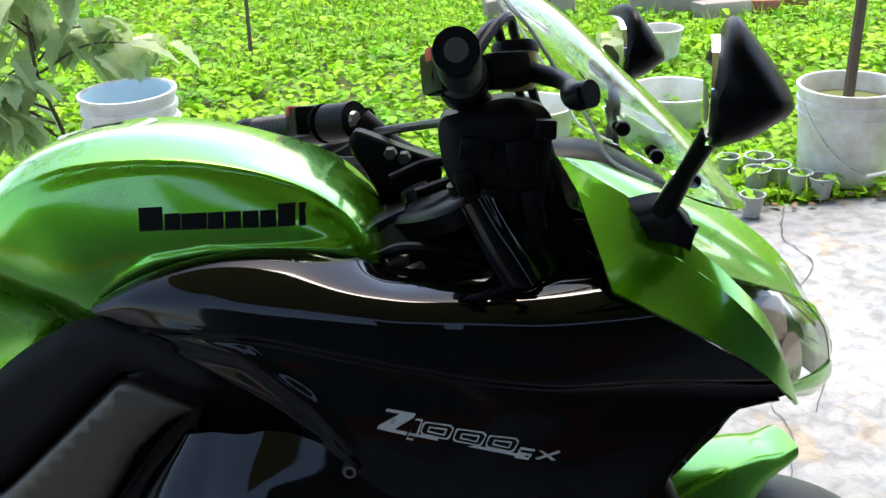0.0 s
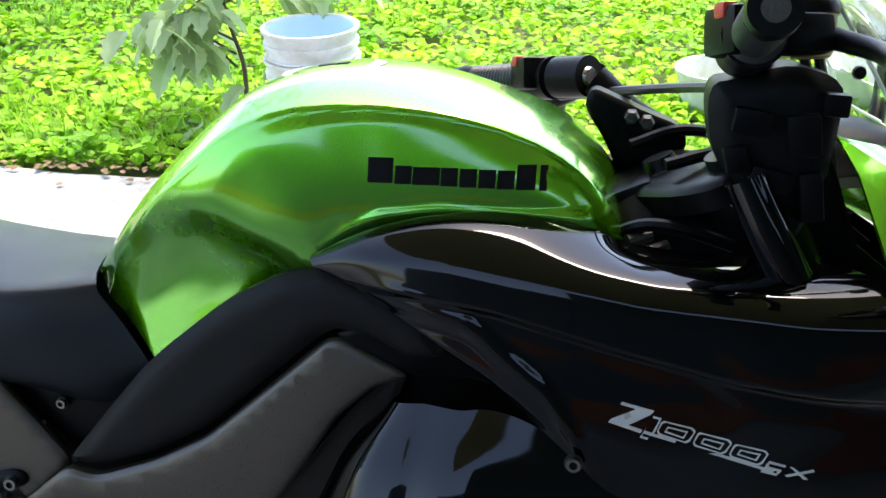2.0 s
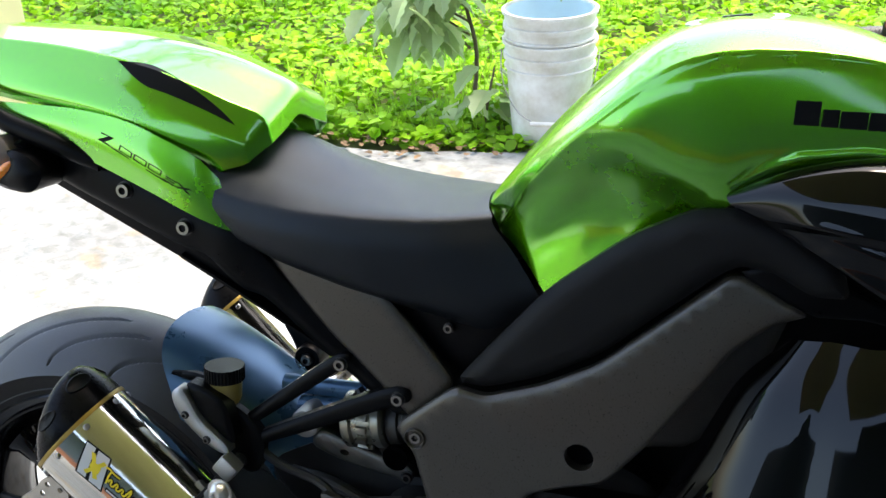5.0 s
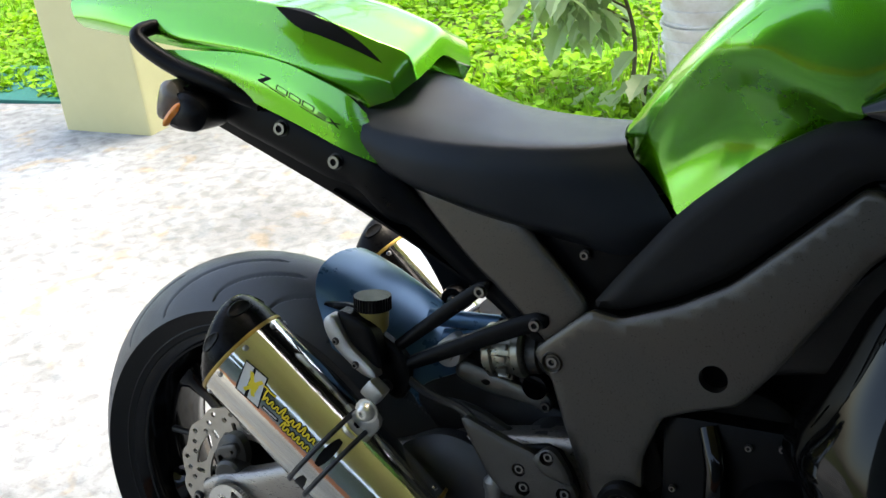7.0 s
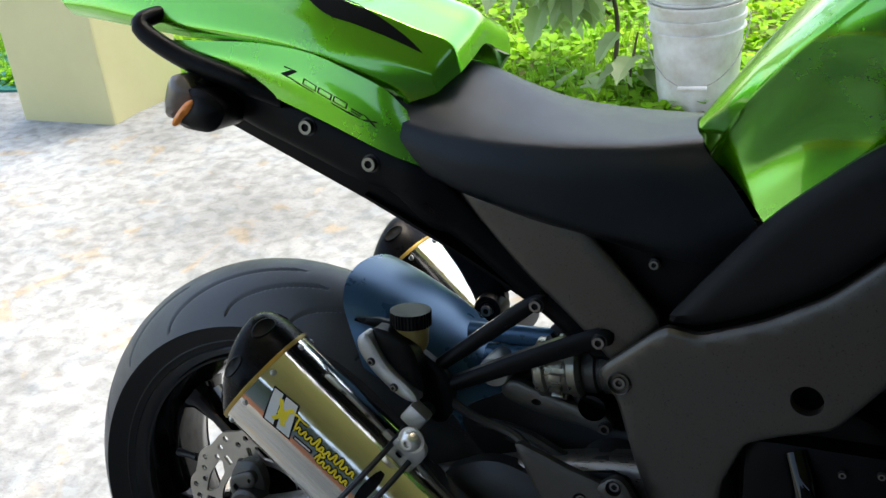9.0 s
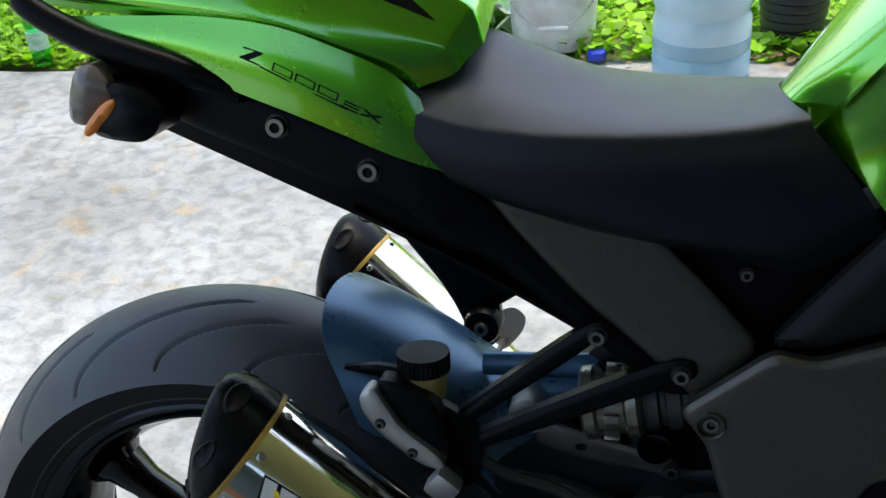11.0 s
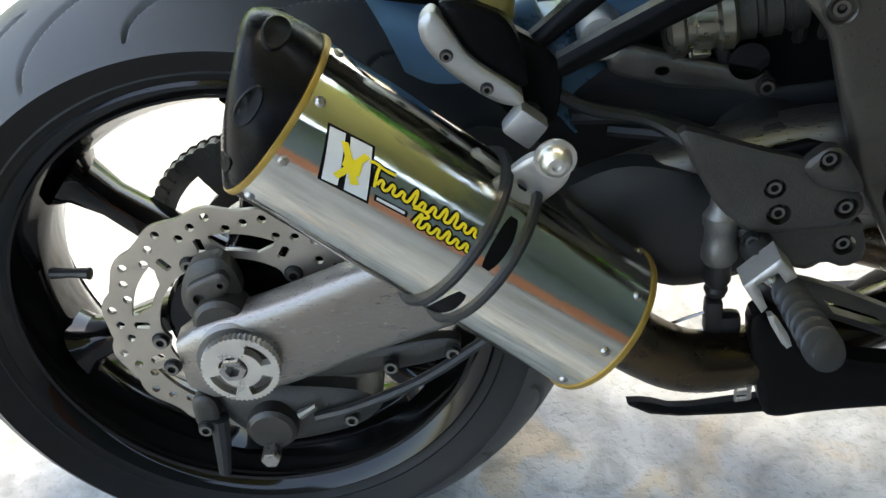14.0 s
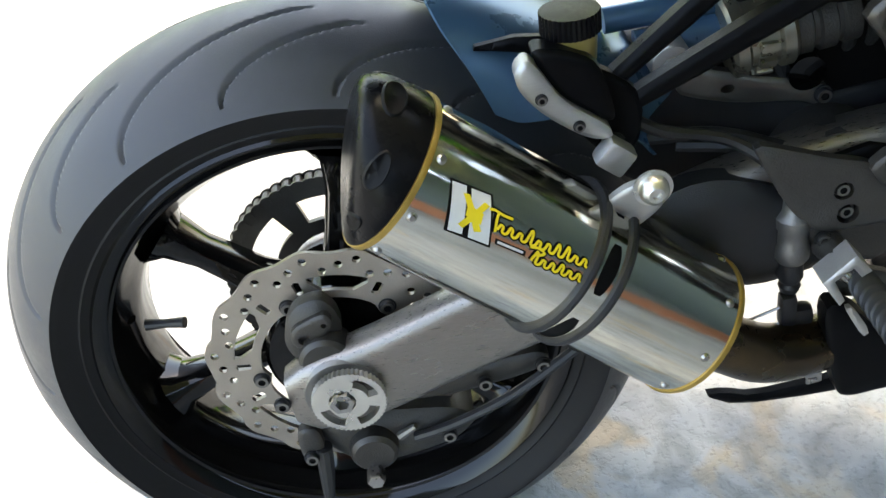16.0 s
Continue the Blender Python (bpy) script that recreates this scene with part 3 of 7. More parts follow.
def broad_leaves(anchor, count, reach, size, seed, droop=0.5):
    """Broad lobed leaves hung round twigs, each cut from a folded outline."""
    r = np.random.default_rng(seed)
    shape = np.array([(0, 0), (0.16, 0.06), (0.30, 0.20), (0.24, 0.34), (0.34, 0.46), (0.20, 0.60), (0.22, 0.74), (0.08, 0.86), (0, 1.0)])
    v, f = [], []
    for i in range(count):
        a, s = r.uniform(0, 2 * np.pi), size * r.uniform(0.6, 1.25)
        p = np.array(anchor[r.integers(len(anchor))]) + r.normal(0, reach, 3) * np.array([1, 1, 0.6])
        d = np.array([math.cos(a), math.sin(a), -droop + r.normal(0, 0.25)])
        d /= np.linalg.norm(d)
        side = np.cross(d, (0, 0, 1))
        side /= np.linalg.norm(side)
        up = np.cross(side, d)
        b = len(v)
        for w, l in shape:
            v.append(p + s * (l * d + up * (-0.25 * l * l)))
            v.append(p + s * (l * d + w * side + up * (0.35 * w - 0.25 * l * l)))
            v.append(p + s * (l * d - w * side + up * (0.35 * w - 0.25 * l * l)))
        for k in range(len(shape) - 1):
            o = b + 3 * k
            f += [(o, o + 1, o + 4, o + 3), (o + 2, o, o + 3, o + 5)]
    bm = bm_from(v, f)
    bmesh.ops.remove_doubles(bm, verts=bm.verts, dist=1e-6)
    return bm


# broad-leaved shrub behind the bucket stack
shrub = thing("shrub", "tall leggy shrub with dull drooping broad leaves", "shrub", matrix=pose(-0.30, 2.66, -0.05))
part("trunk", limb([(0, 0.05, 0), (0.02, 0.06, 0.25), (-0.02, 0.03, 0.5), (0.0, 0.0, 0.80)], [0.009, 0.008, 0.006, 0.004]), BARK, shrub)
tips = []
for k in range(11):
    a = k * 0.75 + 0.3
    z0, reach = 0.50 + 0.04 * k, 0.36 - 0.012 * k
    tip = (reach * math.cos(a), reach * 0.6 * math.sin(a), z0 + 0.08)
    tips += [tip, (tip[0] * 0.7, tip[1] * 0.7, z0 + 0.09), (tip[0] * 0.4, tip[1] * 0.4, z0 + 0.08)]
    part("limb", limb([(-0.01, 0.03, z0), (tip[0] * 0.5, tip[1] * 0.5, z0 + 0.09), tip], [0.005, 0.004, 0.002]), BARK, shrub)
for k in range(5):
    a, z0 = 2.4 + 0.5 * k, 0.26 + 0.05 * k
    tip = (0.26 * math.cos(a), 0.16 * math.sin(a), z0 + 0.05)
    tips += [tip, (tip[0] * 0.6, tip[1] * 0.6, z0 + 0.07)]
    part("limb", limb([(0.0, 0.05, z0), (tip[0] * 0.5, tip[1] * 0.5, z0 + 0.08), tip], [0.005, 0.004, 0.002]), BARK, shrub)
part("crown", broad_leaves(tips, 260, 0.05, 0.15, 11, 0.75), BIGLEAF, shrub)
small = thing("shrub", "low dark broad-leaved plant against the bucket stack", "shrub", matrix=pose(-0.20, 2.50, -0.05))
part("trunk", limb([(0, 0, 0), (0.02, 0, 0.12), (0.05, 0, 0.26)], [0.008, 0.006, 0.003]), BARK, small)
part("crown", broad_leaves([(0.02, 0, 0.16), (-0.05, 0, 0.12), (0.05, 0.02, 0.26)], 18, 0.05, 0.12, 12, 0.4), BIGLEAF, small)

# garden tree with its trunk seen behind the lawn
tree = thing("tree", "slender garden tree with a grey-brown trunk", "tree", matrix=pose(-2.26, 4.42, -0.08))
part("trunk", limb([(0.03, 0, 0), (0, 0, 0.5), (-0.10, 0.02, 1.3), (-0.14, 0.05, 2.4)], [0.085, 0.07, 0.065, 0.05]), BARK, tree)
tips = []
for k in range(8):
    a = k * 0.8
    tip = (1.2 * math.cos(a), 1.2 * math.sin(a), 3.0 + 0.25 * (k % 4))
    tips += [tip, tuple(0.6 * np.array(tip) + np.array([0, 0, 1.2]))]
    part("limb", limb([(-0.13, 0.05, 2.2 + 0.03 * k), (tip[0] * 0.5, tip[1] * 0.5, 2.75), tip], [0.035, 0.022, 0.008]), BARK, tree)
part("crown", broad_leaves(tips, 420, 0.36, 0.20, 21, 0.4), BIGLEAF, tree)


def stake(xy, top, radius, label):
    st = part("sapling", tube([(0, 0, -0.05), (0.01, 0.0, top * 0.5), (0.0, 0.01, top)], [radius, radius * 0.8, radius * 0.5], 10, 7), BARK, None)
    st.matrix_basis = pose(*xy, 0)
    return tagged(st, label, "sapling")


stake((0.05, 4.6), 0.75, 0.012, "thin bare brown sapling stem in the grass")
stake((1.55, 3.9), 0.45, 0.006, "thin bare twig standing in the ground cover")


# ---- buckets, pots and bottles ----
def bucket(name, label, r0, r1, h, mats, loc, rim=True, handle=None, soil=False, group=""):
    ob = thing(name, label, "bucket", group, matrix=pose(*loc))
    out = [(0.0, 0.0), (r0 - 0.006, 0.0), (r0, 0.006), (r0 + (r1 - r0) * 0.72, h * 0.72)]
    if rim:
        for z0, z1 in ((h - 0.095, h - 0.088), (h - 0.062, h - 0.045)):
            rr = r0 + (r1 - r0) * (z0 / h)
            out += [(rr, z0), (rr + 0.008, z0 + 0.002), (rr + 0.008, z1), (rr + 0.001, z1 + 0.003)]
    out += [(r1, h - 0.012), (r1 + 0.007, h - 0.010), (r1 + 0.007, h), (r1 - 0.003, h), (r1 - 0.006, h - 0.01), (r0 - 0.004, 0.012), (0.0, 0.012)]
    part("body", revolve(out, 48, axis="z"), mats, ob)
    if soil:
        part("soil", revolve([(0.0, h * 0.80), (r1 * 0.5, h * 0.815), (r0 + (r1 - r0) * 0.8 - 0.006, h * 0.80), (r0 * 0.9, h * 0.7), (0, h * 0.7)], 32, axis="z"), SOIL, ob)
    if handle:
        a0, drop = handle
        pts = []
        for k in range(17):
            t = math.pi * k / 16
            d = math.sin(t) * drop
            rr = r1 + 0.012
            ang = a0 + t
            pts.append((rr * math.cos(ang), rr * math.sin(ang), h * 0.86 - d))
        part("handle", tube(pts, 0.0022, 40, 6), STEEL, ob)
        m = pts[8]
        t = Vector((-math.sin(a0 + math.pi / 2), math.cos(a0 + math.pi / 2), 0)) * 0.045
        part("grip", tube([Vector(m) - t, Vector(m), Vector(m) + t], 0.008, 8, 10), WHITEPL, ob, "white plastic handle grip")
    return ob


for k in range(2):
    bk = bucket("bucket", ["white plastic bucket with wire handle at the concrete edge", "dirty white bucket with pale blue inside nested in the lower one"][k],
                0.128, 0.152, 0.345, WHITEPL, (0.06, 2.44, 0.098 * k), handle=(math.pi + 0.1, 0.20) if k == 0 else None, group="stacked buckets")
part("lining", revolve([(0.0, 0.017), (0.121, 0.017), (0.1435, 0.341), (0.142, 0.341), (0.119, 0.021), (0.0, 0.021)], 48, axis="z"), BLUEPL, bk, "pale blue inside of the bucket")

planter = bucket("planter_bucket", "white plastic bucket used as a planter with a wooden stake", 0.145, 0.165, 0.325, WHITEPL, (2.44, 2.56, 0), handle=(math.pi + 0.35, 0.22), soil=True)
post = part("wooden_post", tube([(0, 0, 0), (0.015, 0.01, 0.4), (0.05, 0.02, 0.95)], [0.020, 0.018, 0.016], 12, 8), BARK, None)
post.matrix_basis = pose(2.43, 2.54, 0.25)
tagged(post, "weathered wooden stake standing in the planter bucket", "stake")
bucket("basin", "wide white plastic basin standing in the garden", 0.14, 0.18, 0.18, WHITEPL, (1.98, 3.22, -0.04), rim=False)
bucket("basin", "white plastic tub half hidden in the ground cover", 0.13, 0.16, 0.18, WHITEPL, (1.42, 3.1, -0.04), rim=False)
bucket("flower_pot", "small white plastic pot in the ground cover", 0.085, 0.105, 0.19, WHITEPL, (2.11, 4.20, -0.03), rim=False)


def seedling(loc, seed, r=0.036, h=0.075, dirt=0.6):
    ob = thing("seedling_pot", "small translucent plastic pot of soil with a seedling", "pot", "seedling pots", matrix=pose(*loc))
    part("cup", revolve([(0, 0), (r * 0.72, 0), (r * 0.99, h - 0.004), (r * 1.08, h - 0.004), (r * 1.08, h), (r * 0.95, h), (r * 0.68, 0.004), (0, 0.004)], 24, axis="z"), CUPS, ob)
    part("soil", revolve([(0, h * dirt + 0.002), (r * 0.86, h * dirt), (r * 0.735, 0.0045), (0, 0.0045)], 20, axis="z"), SOIL, ob)
    part("seedling", broad_leaves([(0, 0, h * 0.95)], 5, 0.012, 0.05, seed, 0.1), LEAF, ob)
    return ob


for k, (a, b) in enumerate([(2.05, 2.235), (2.12, 2.45), (2.20, 2.50), (2.25, 2.40), (2.31, 2.37), (2.16, 2.58), (2.06, 2.60)]):
    seedling((a, b, 0.002 if b < 2.36 else 0.0), 30 + k, 0.038 + 0.004 * (k % 3), 0.072 + 0.006 * (k % 2))
tray = part("plastic_tray", box(0, 0, 0, 0.30, 0.22, 0.05, 0.012), WHITEPL, None)
tray.matrix_basis = pose(2.78, 2.25, 0.10, 0, 62, 15)
tagged(tray, "white plastic tray leaning beside the planter", "tray")

# water jug, cap, old tyre, soda bottle, mat
jug = thing("water_jug", "clear blue tinted plastic water jug half full", "jug", matrix=pose(0.505, 2.17, 0.0))
prof = [(0, 0), (0.12, 0), (0.135, 0.015), (0.135, 0.07), (0.129, 0.08), (0.135, 0.09), (0.135, 0.17), (0.128, 0.185), (0.128, 0.20), (0.135, 0.215), (0.135, 0.27), (0.11, 0.31), (0.05, 0.345), (0.028, 0.355), (0.028, 0.385)]
part("body", revolve(prof, 48, axis="z"), JUGWALL, jug, "clouded pale blue jug wall")
part("water", revolve([(0.1357, 0.013), (0.1357, 0.07), (0.1297, 0.08), (0.1357, 0.09), (0.1357, 0.125), (0.134, 0.126)], 48, axis="z"), WATER, jug, "blue water in the lower half")
part("handle", tube([(0.02, -0.12, 0.17), (0.02, -0.10, 0.20), (0.02, -0.10, 0.25), (0.02, -0.125, 0.28)], 0.012, 14, 8), BLUEPL, jug)
cap = part("bottle_cap", revolve([(0, 0.026), (0.024, 0.026), (0.028, 0.022), (0.029, 0.0), (0.026, 0.0), (0.025, 0.020), (0, 0.020)], 32, axis="z"), CAPBLUE, None)
cap.matrix_basis = pose(0.205, 2.285, 0.002)
tagged(cap, "blue plastic bottle cap lying on the concrete", "cap")
npot = thing("nursery_pot", "ribbed black plastic nursery pot beside the water jug", "pot", matrix=pose(0.775, 2.46, 0.0))
ribs = [(0.0, 0.0), (0.085, 0.0)]
for k in range(7):
    ribs += [(0.086 + 0.003 * k, 0.012 + 0.028 * k), (0.092 + 0.003 * k, 0.018 + 0.028 * k), (0.092 + 0.003 * k, 0.028 + 0.028 * k)]
part("body", revolve(ribs + [(0.112, 0.215), (0.108, 0.215), (0.08, 0.01), (0.0, 0.01)], 40, axis="z"), SOFT, npot)
ytub = thing("yellow_tub", "shallow cut yellow plastic tub at the garden edge", "tub", matrix=pose(1.56, 2.52, 0.0))
part("body", revolve([(0, 0), (0.085, 0), (0.10, 0.095), (0.106, 0.097), (0.106, 0.102), (0.097, 0.100), (0.082, 0.005), (0, 0.005)], 36, axis="z"), YELLOW, ytub)
sb = thing("soda_bottle", "green plastic soda bottle with a printed label", "bottle", matrix=pose(-1.63, 2.27, 0.0))
part("body", revolve([(0, 0), (0.028, 0), (0.032, 0.01), (0.032, 0.10), (0.029, 0.12), (0.032, 0.14), (0.030, 0.17), (0.014, 0.22), (0.012, 0.245), (0, 0.245)], 28, axis="z"), BOTTLE, sb)
part("label", revolve([(0.0326, 0.055), (0.0326, 0.115)], 28, axis="z"), mat("green_label", (0.05, 0.35, 0.10), (0.65, 0.7, 0.65), 0.4, 0, 40), sb)
dm = part("doormat", box(0, 0, 0, 0.62, 0.42, 0.03, 0.008), MATGREEN, None)
dm.matrix_basis = pose(-3.05, 2.42, 0.012, 4, 2, 8)
tagged(dm, "teal bristle doormat lying at the lawn edge", "doormat")
# rubble and brick at the back of the garden
for k, (a, b, s, rot, mt) in enumerate([(1.55, 5.3, 0.34, 10, STONE), (2.35, 5.25, 0.30, -15, STONE), (2.62, 5.1, 0.22, 25, STONE), (2.85, 5.2, 0.16, 5, BRICKM), (3.05, 5.35, 0.24, 12, BRICKM)]):
    bm = box(0, 0, 0, s * 1.5, s * 0.6, s * 0.6, s * 0.08)
    for v in bm.verts:
        v.co += Vector((noise.noise(v.co * 9 + Vector((k, 0, 0))), noise.noise(v.co * 9 + Vector((0, k, 0))), noise.noise(v.co * 9))) * s * 0.07
    r = part("rubble_block" if mt is STONE else "brick_block", bm, mt, None, "", True)
    r.matrix_basis = pose(a, b, s * 0.12, 0, 0, rot)
    tagged(r, "weathered grey rubble block lying in the ground cover" if mt is STONE else "broken red brick lying at the back of the garden", "block")
# dry litter along the concrete edge
x = rng.uniform(-1.5, 2.6, 420)
y = np.array([edge_y(a) for a in x]) + rng.normal(0.02, 0.05, len(x))
lit = linked("leaf_litter", leaf_cloud(np.stack([x, y, np.full(len(x), 0.006)], 1), 0.022, 0.25, "round", 15), DEBRIS, None, "", False)
tagged(lit, "dry brown leaf litter along the edge of the concrete", "litter", kind="stuff")

# ---- the motorcycle, in its own upright frame; x forward, right side at -y ----
bike = thing("motorcycle", "green and black sports touring motorcycle leaning on its side stand", "motorcycle", matrix=BIKE)

CAPBLACK = mat("satin_black_end_cap", (0.005, 0.005, 0.0055), (0.0035, 0.0035, 0.004), 0.28, 0, 20, 0.05, 600, spec=0.09)
# one socket-head bolt mesh shared by all
bolt_bm = revolve([(0, -0.0030), (0.0042, -0.0035), (0.0045, -0.006), (0.0078, -0.006), (0.0086, -0.0048), (0.0086, 0.0), (0.0105, 0.0), (0.0105, 0.002), (0, 0.002)], 18)
bolt_me = bpy.data.meshes.new("bolt")
bolt_bm.to_mesh(bolt_me)
bolt_bm.free()
for bm_mat in (BOLTHEAD, SOFT, SHADEINK):
    bolt_me.materials.append(bm_mat)
for poly in bolt_me.polygons:
    rr = math.hypot(poly.center.x, poly.center.z)
    # faces inside the socket are black, the shade of the recess put into colour
    poly.material_index = 2 if rr < 0.0043 else 1 if rr > 0.0080 else 0
bolt_me.shade_smooth()
bolt_me.set_sharp_from_angle(angle=radians(35))


def bolt(x, y, z, size=1.0, parent=None, tilt=0):
    ob = new("bolt", bolt_me)
    ob.parent = shallow(parent or bike)
    ob.matrix_basis = pose(x, y, z, 0, 0, tilt) @ Matrix.Scale(size * 0.85, 4)
    return ob


# ---- rear wheel ----
AX = (0.0, 0.0, 0.305)
rear_wheel = thing("rear_wheel", "", "")
rear_wheel.parent = bike
WY = 0.026   # the wheel sits a little to the left of the disc
half = [(0.3225 - 0.0575 * u ** 2.15, -0.0955 * u) for u in np.linspace(0, 1, 46)]
wall_ = [(0.2655, -0.0945), (0.2635, -0.0938), (0.258, -0.0905), (0.250, -0.0855), (0.2425, -0.0815), (0.2405, -0.0822), (0.2385, -0.0805), (0.232, -0.0770), (0.224, -0.074), (0.214, -0.070)]
halfsec = half + wall_
sec = np.array([(r, WY + y) for r, y in reversed(halfsec)] + [(r, WY - y) for r, y in halfsec[1:]])
arc = np.r_[0, np.cumsum(np.linalg.norm(np.diff(sec, axis=0), axis=1))]
arc -= arc[-1] / 2
NT = 1080
theta = np.linspace(0, 2 * np.pi, NT, endpoint=False)
TH, SS = np.meshgrid(theta, arc, indexing="ij")
groove = np.zeros_like(TH)
for side in (-1, 1):
    s = SS * side
    for k in range(9):
        for t0, sa, sb, sweep, wid in ((0.0, 0.016, 0.104, 0.62, 0.0022), (0.34, 0.036, 0.100, 0.40, 0.0019)):
            u = np.clip((s - sa) / (sb - sa), 0, 1)
            path = k * 2 * np.pi / 9 + t0 + (0.35 if side > 0 else 0) - sweep * (1 - u) ** 2.0
            d = (TH - path + np.pi) % (2 * np.pi) - np.pi
            slope = sweep * 2.0 * (1 - u) / (sb - sa) * 0.3
            dist = np.abs(d) * 0.3 / np.sqrt(1 + slope ** 2)
            ok = (s > sa) & (s < sb)
            groove = np.maximum(groove, np.where(ok, np.clip(1.35 - dist / wid, 0, 1), 0))
rad = sec[:, 0][None] - 0.0045 * groove
v = np.stack([rad * np.cos(TH), np.broadcast_to(sec[:, 1][None], TH.shape), 0.305 + rad * np.sin(TH)], -1).reshape(-1, 3)
# the loaded tyre stands flat on the ground
tilt_ = radians(10.5)
sink = np.minimum(0.0, v[:, 2] * math.cos(tilt_) - v[:, 1] * math.sin(tilt_) - 0.0015)
v[:, 2] -= sink
ns = len(arc)
me = bpy.data.meshes.new("tyre")
ii, jj = np.meshgrid(np.arange(NT), np.arange(ns - 1), indexing="ij")
i2 = (ii + 1) % NT
quads = np.stack([ii * ns + jj, ii * ns + jj + 1, i2 * ns + jj + 1, i2 * ns + jj], -1).reshape(-1, 4)
me.from_pydata(v, [], quads[:, ::-1].tolist())
me.materials.append(RUBBER)
me.materials.append(SIDEWALL)
mid = np.abs((arc[:-1] + arc[1:]) / 2) > float(np.sum(np.linalg.norm(np.diff(np.array(half), axis=0), axis=1))) + 0.0004
me.polygons.foreach_set("material_index", np.tile(mid, NT).astype(np.int32))
me.shade_smooth()
me.set_sharp_from_angle(angle=radians(40))
tyre = new("tyre", me)
tyre.parent = rear_wheel
tagged(tyre, label="worn wide black rear tyre with curved grooves")
rim_half = [(0.2300, -0.0800), (0.2330, -0.0775), (0.2325, -0.0745), (0.2290, -0.0735), (0.2235, -0.0728), (0.2205, -0.0690), (0.2175, -0.0640), (0.2140, -0.0560), (0.2080, -0.0460), (0.2020, -0.0300), (0.2000, 0.0)]
rim_in = [(0.1930, 0.0), (0.1935, -0.024), (0.1965, -0.034), (0.2020, -0.0440), (0.2080, -0.0555), (0.2130, -0.0655), (0.2170, -0.0712), (0.2230, -0.0765)]
rim_prof = rim_half + [(r, -y) for r, y in reversed(rim_half[:-1])] + [(r, -y) for r, y in reversed(rim_in)] + rim_in[1:]
rim_prof = [(r, y + WY) for r, y in rim_prof]
part("rim", revolve(rim_prof, 128, AX, closed=True), RIMBLACK, rear_wheel, "gloss black rear rim")
hub = revolve([(0.0, -0.055), (0.03, -0.055), (0.042, -0.05), (0.046, -0.02), (0.046, 0.03), (0.055, 0.05), (0.03, 0.06), (0, 0.06)], 40, AX)
part("hub", hub, RIMBLACK, rear_wheel)
for k in range(6):
    a = radians(20 + 60 * k)
    d, p = Vector((math.cos(a), 0, math.sin(a))), Vector((-math.sin(a), 0, math.cos(a)))
    rows = []
    for r, w, y0, y1 in ((0.035, 0.020, -0.035, 0.03), (0.09, 0.014, -0.034, 0.016), (0.15, 0.012, -0.030, 0.014), (0.182, 0.018, -0.034, 0.02), (0.195, 0.032, -0.04, 0.03)):
        c = Vector(AX) + d * r
        ring = []
        for q in range(12):
            t = 2 * math.pi * q / 12
            ring.append(c + p * (w * math.copysign(abs(math.cos(t)) ** 0.7, math.cos(t))) + Vector((0, 0.6 * WY + (y0 + y1) / 2 + (y1 - y0) / 2 * math.copysign(abs(math.sin(t)) ** 0.6, math.sin(t)), 0)))
        rows += ring
    bm = bm_from(rows, grid_faces(5, 12, 0, False, True))
    bmesh.ops.recalc_face_normals(bm, faces=bm.faces)
    part("spoke", bm, RIMBLACK, rear_wheel)
part("valve_stem", tube([(-0.186, -0.01, 0.335), (-0.15, -0.018, 0.338), (-0.146, -0.019, 0.338)], [0.006, 0.0045, 0.006], 8, 10), SOFT, rear_wheel)
# petal brake rotor with drilled holes and a slotted carrier
nw = 15
rot = [((0.1235 + 0.0022 * math.cos(nw * t) - 0.002 * max(0, math.cos(nw * t * 1.0 + 2.2)) ** 6) * math.cos(t), 0.305 + (0.1235 + 0.0022 * math.cos(nw * t)) * math.sin(t)) for t in np.linspace(0, 2 * np.pi, 240, endpoint=False)]
inner = [((0.0735 - 0.006 * max(0, math.cos(5 * (t - radians(44.5)))) ** 8) * math.cos(t), 0.305 + (0.0735 - 0.006 * max(0, math.cos(5 * (t - radians(44.5)))) ** 8) * math.sin(t)) for t in np.linspace(0, 2 * np.pi, 90, endpoint=False)]
holes = [inner]
for k in range(nw):
    for rr, off in ((0.1165, 0.0), (0.110, 0.14), (0.1035, 0.28)):
        t = 2 * math.pi * k / nw + off
        holes.append(circle(rr * math.cos(t), 0.305 + rr * math.sin(t), 0.0041, 12))


def polar(r, a):
    return (r * math.cos(radians(a)), 0.305 + r * math.sin(radians(a)))


for k in range(5):
    mid = 80.5 + 72 * k
    holes.append([polar(0.0985, mid + a) for a in (-17, -11, -5, 0, 5, 11, 17)] + [polar(0.093, mid + 17), polar(0.082, mid + 10), polar(0.0815, mid), polar(0.082, mid - 10), polar(0.093, mid - 17)])
    for side in (-1, 1):
        c, d = mid + 36 + side * 12.5, 2.4
        holes.append([polar(0.0845, c - d), polar(0.083, c), polar(0.0845, c + d), polar(0.0965, c + d * 0.9), polar(0.098, c), polar(0.0965, c - d * 0.9)])
disc = part("brake_disc", panel(rot, -0.0685, 0.0042, 0, holes, 0, 0.0004, 0.001), ROTOR, rear_wheel, "drilled petal brake rotor of ground steel", True, 30)
part("hub_flange", revolve([(0, -0.060), (0.066, -0.060), (0.070, -0.056), (0.070, -0.045), (0, -0.045)], 48, AX), RIMBLACK, rear_wheel)
for k in range(5):
    a, b = polar(0.0775, 44.5 + 72 * k)
    bolt(a, -0.0690, b, 0.95, disc)
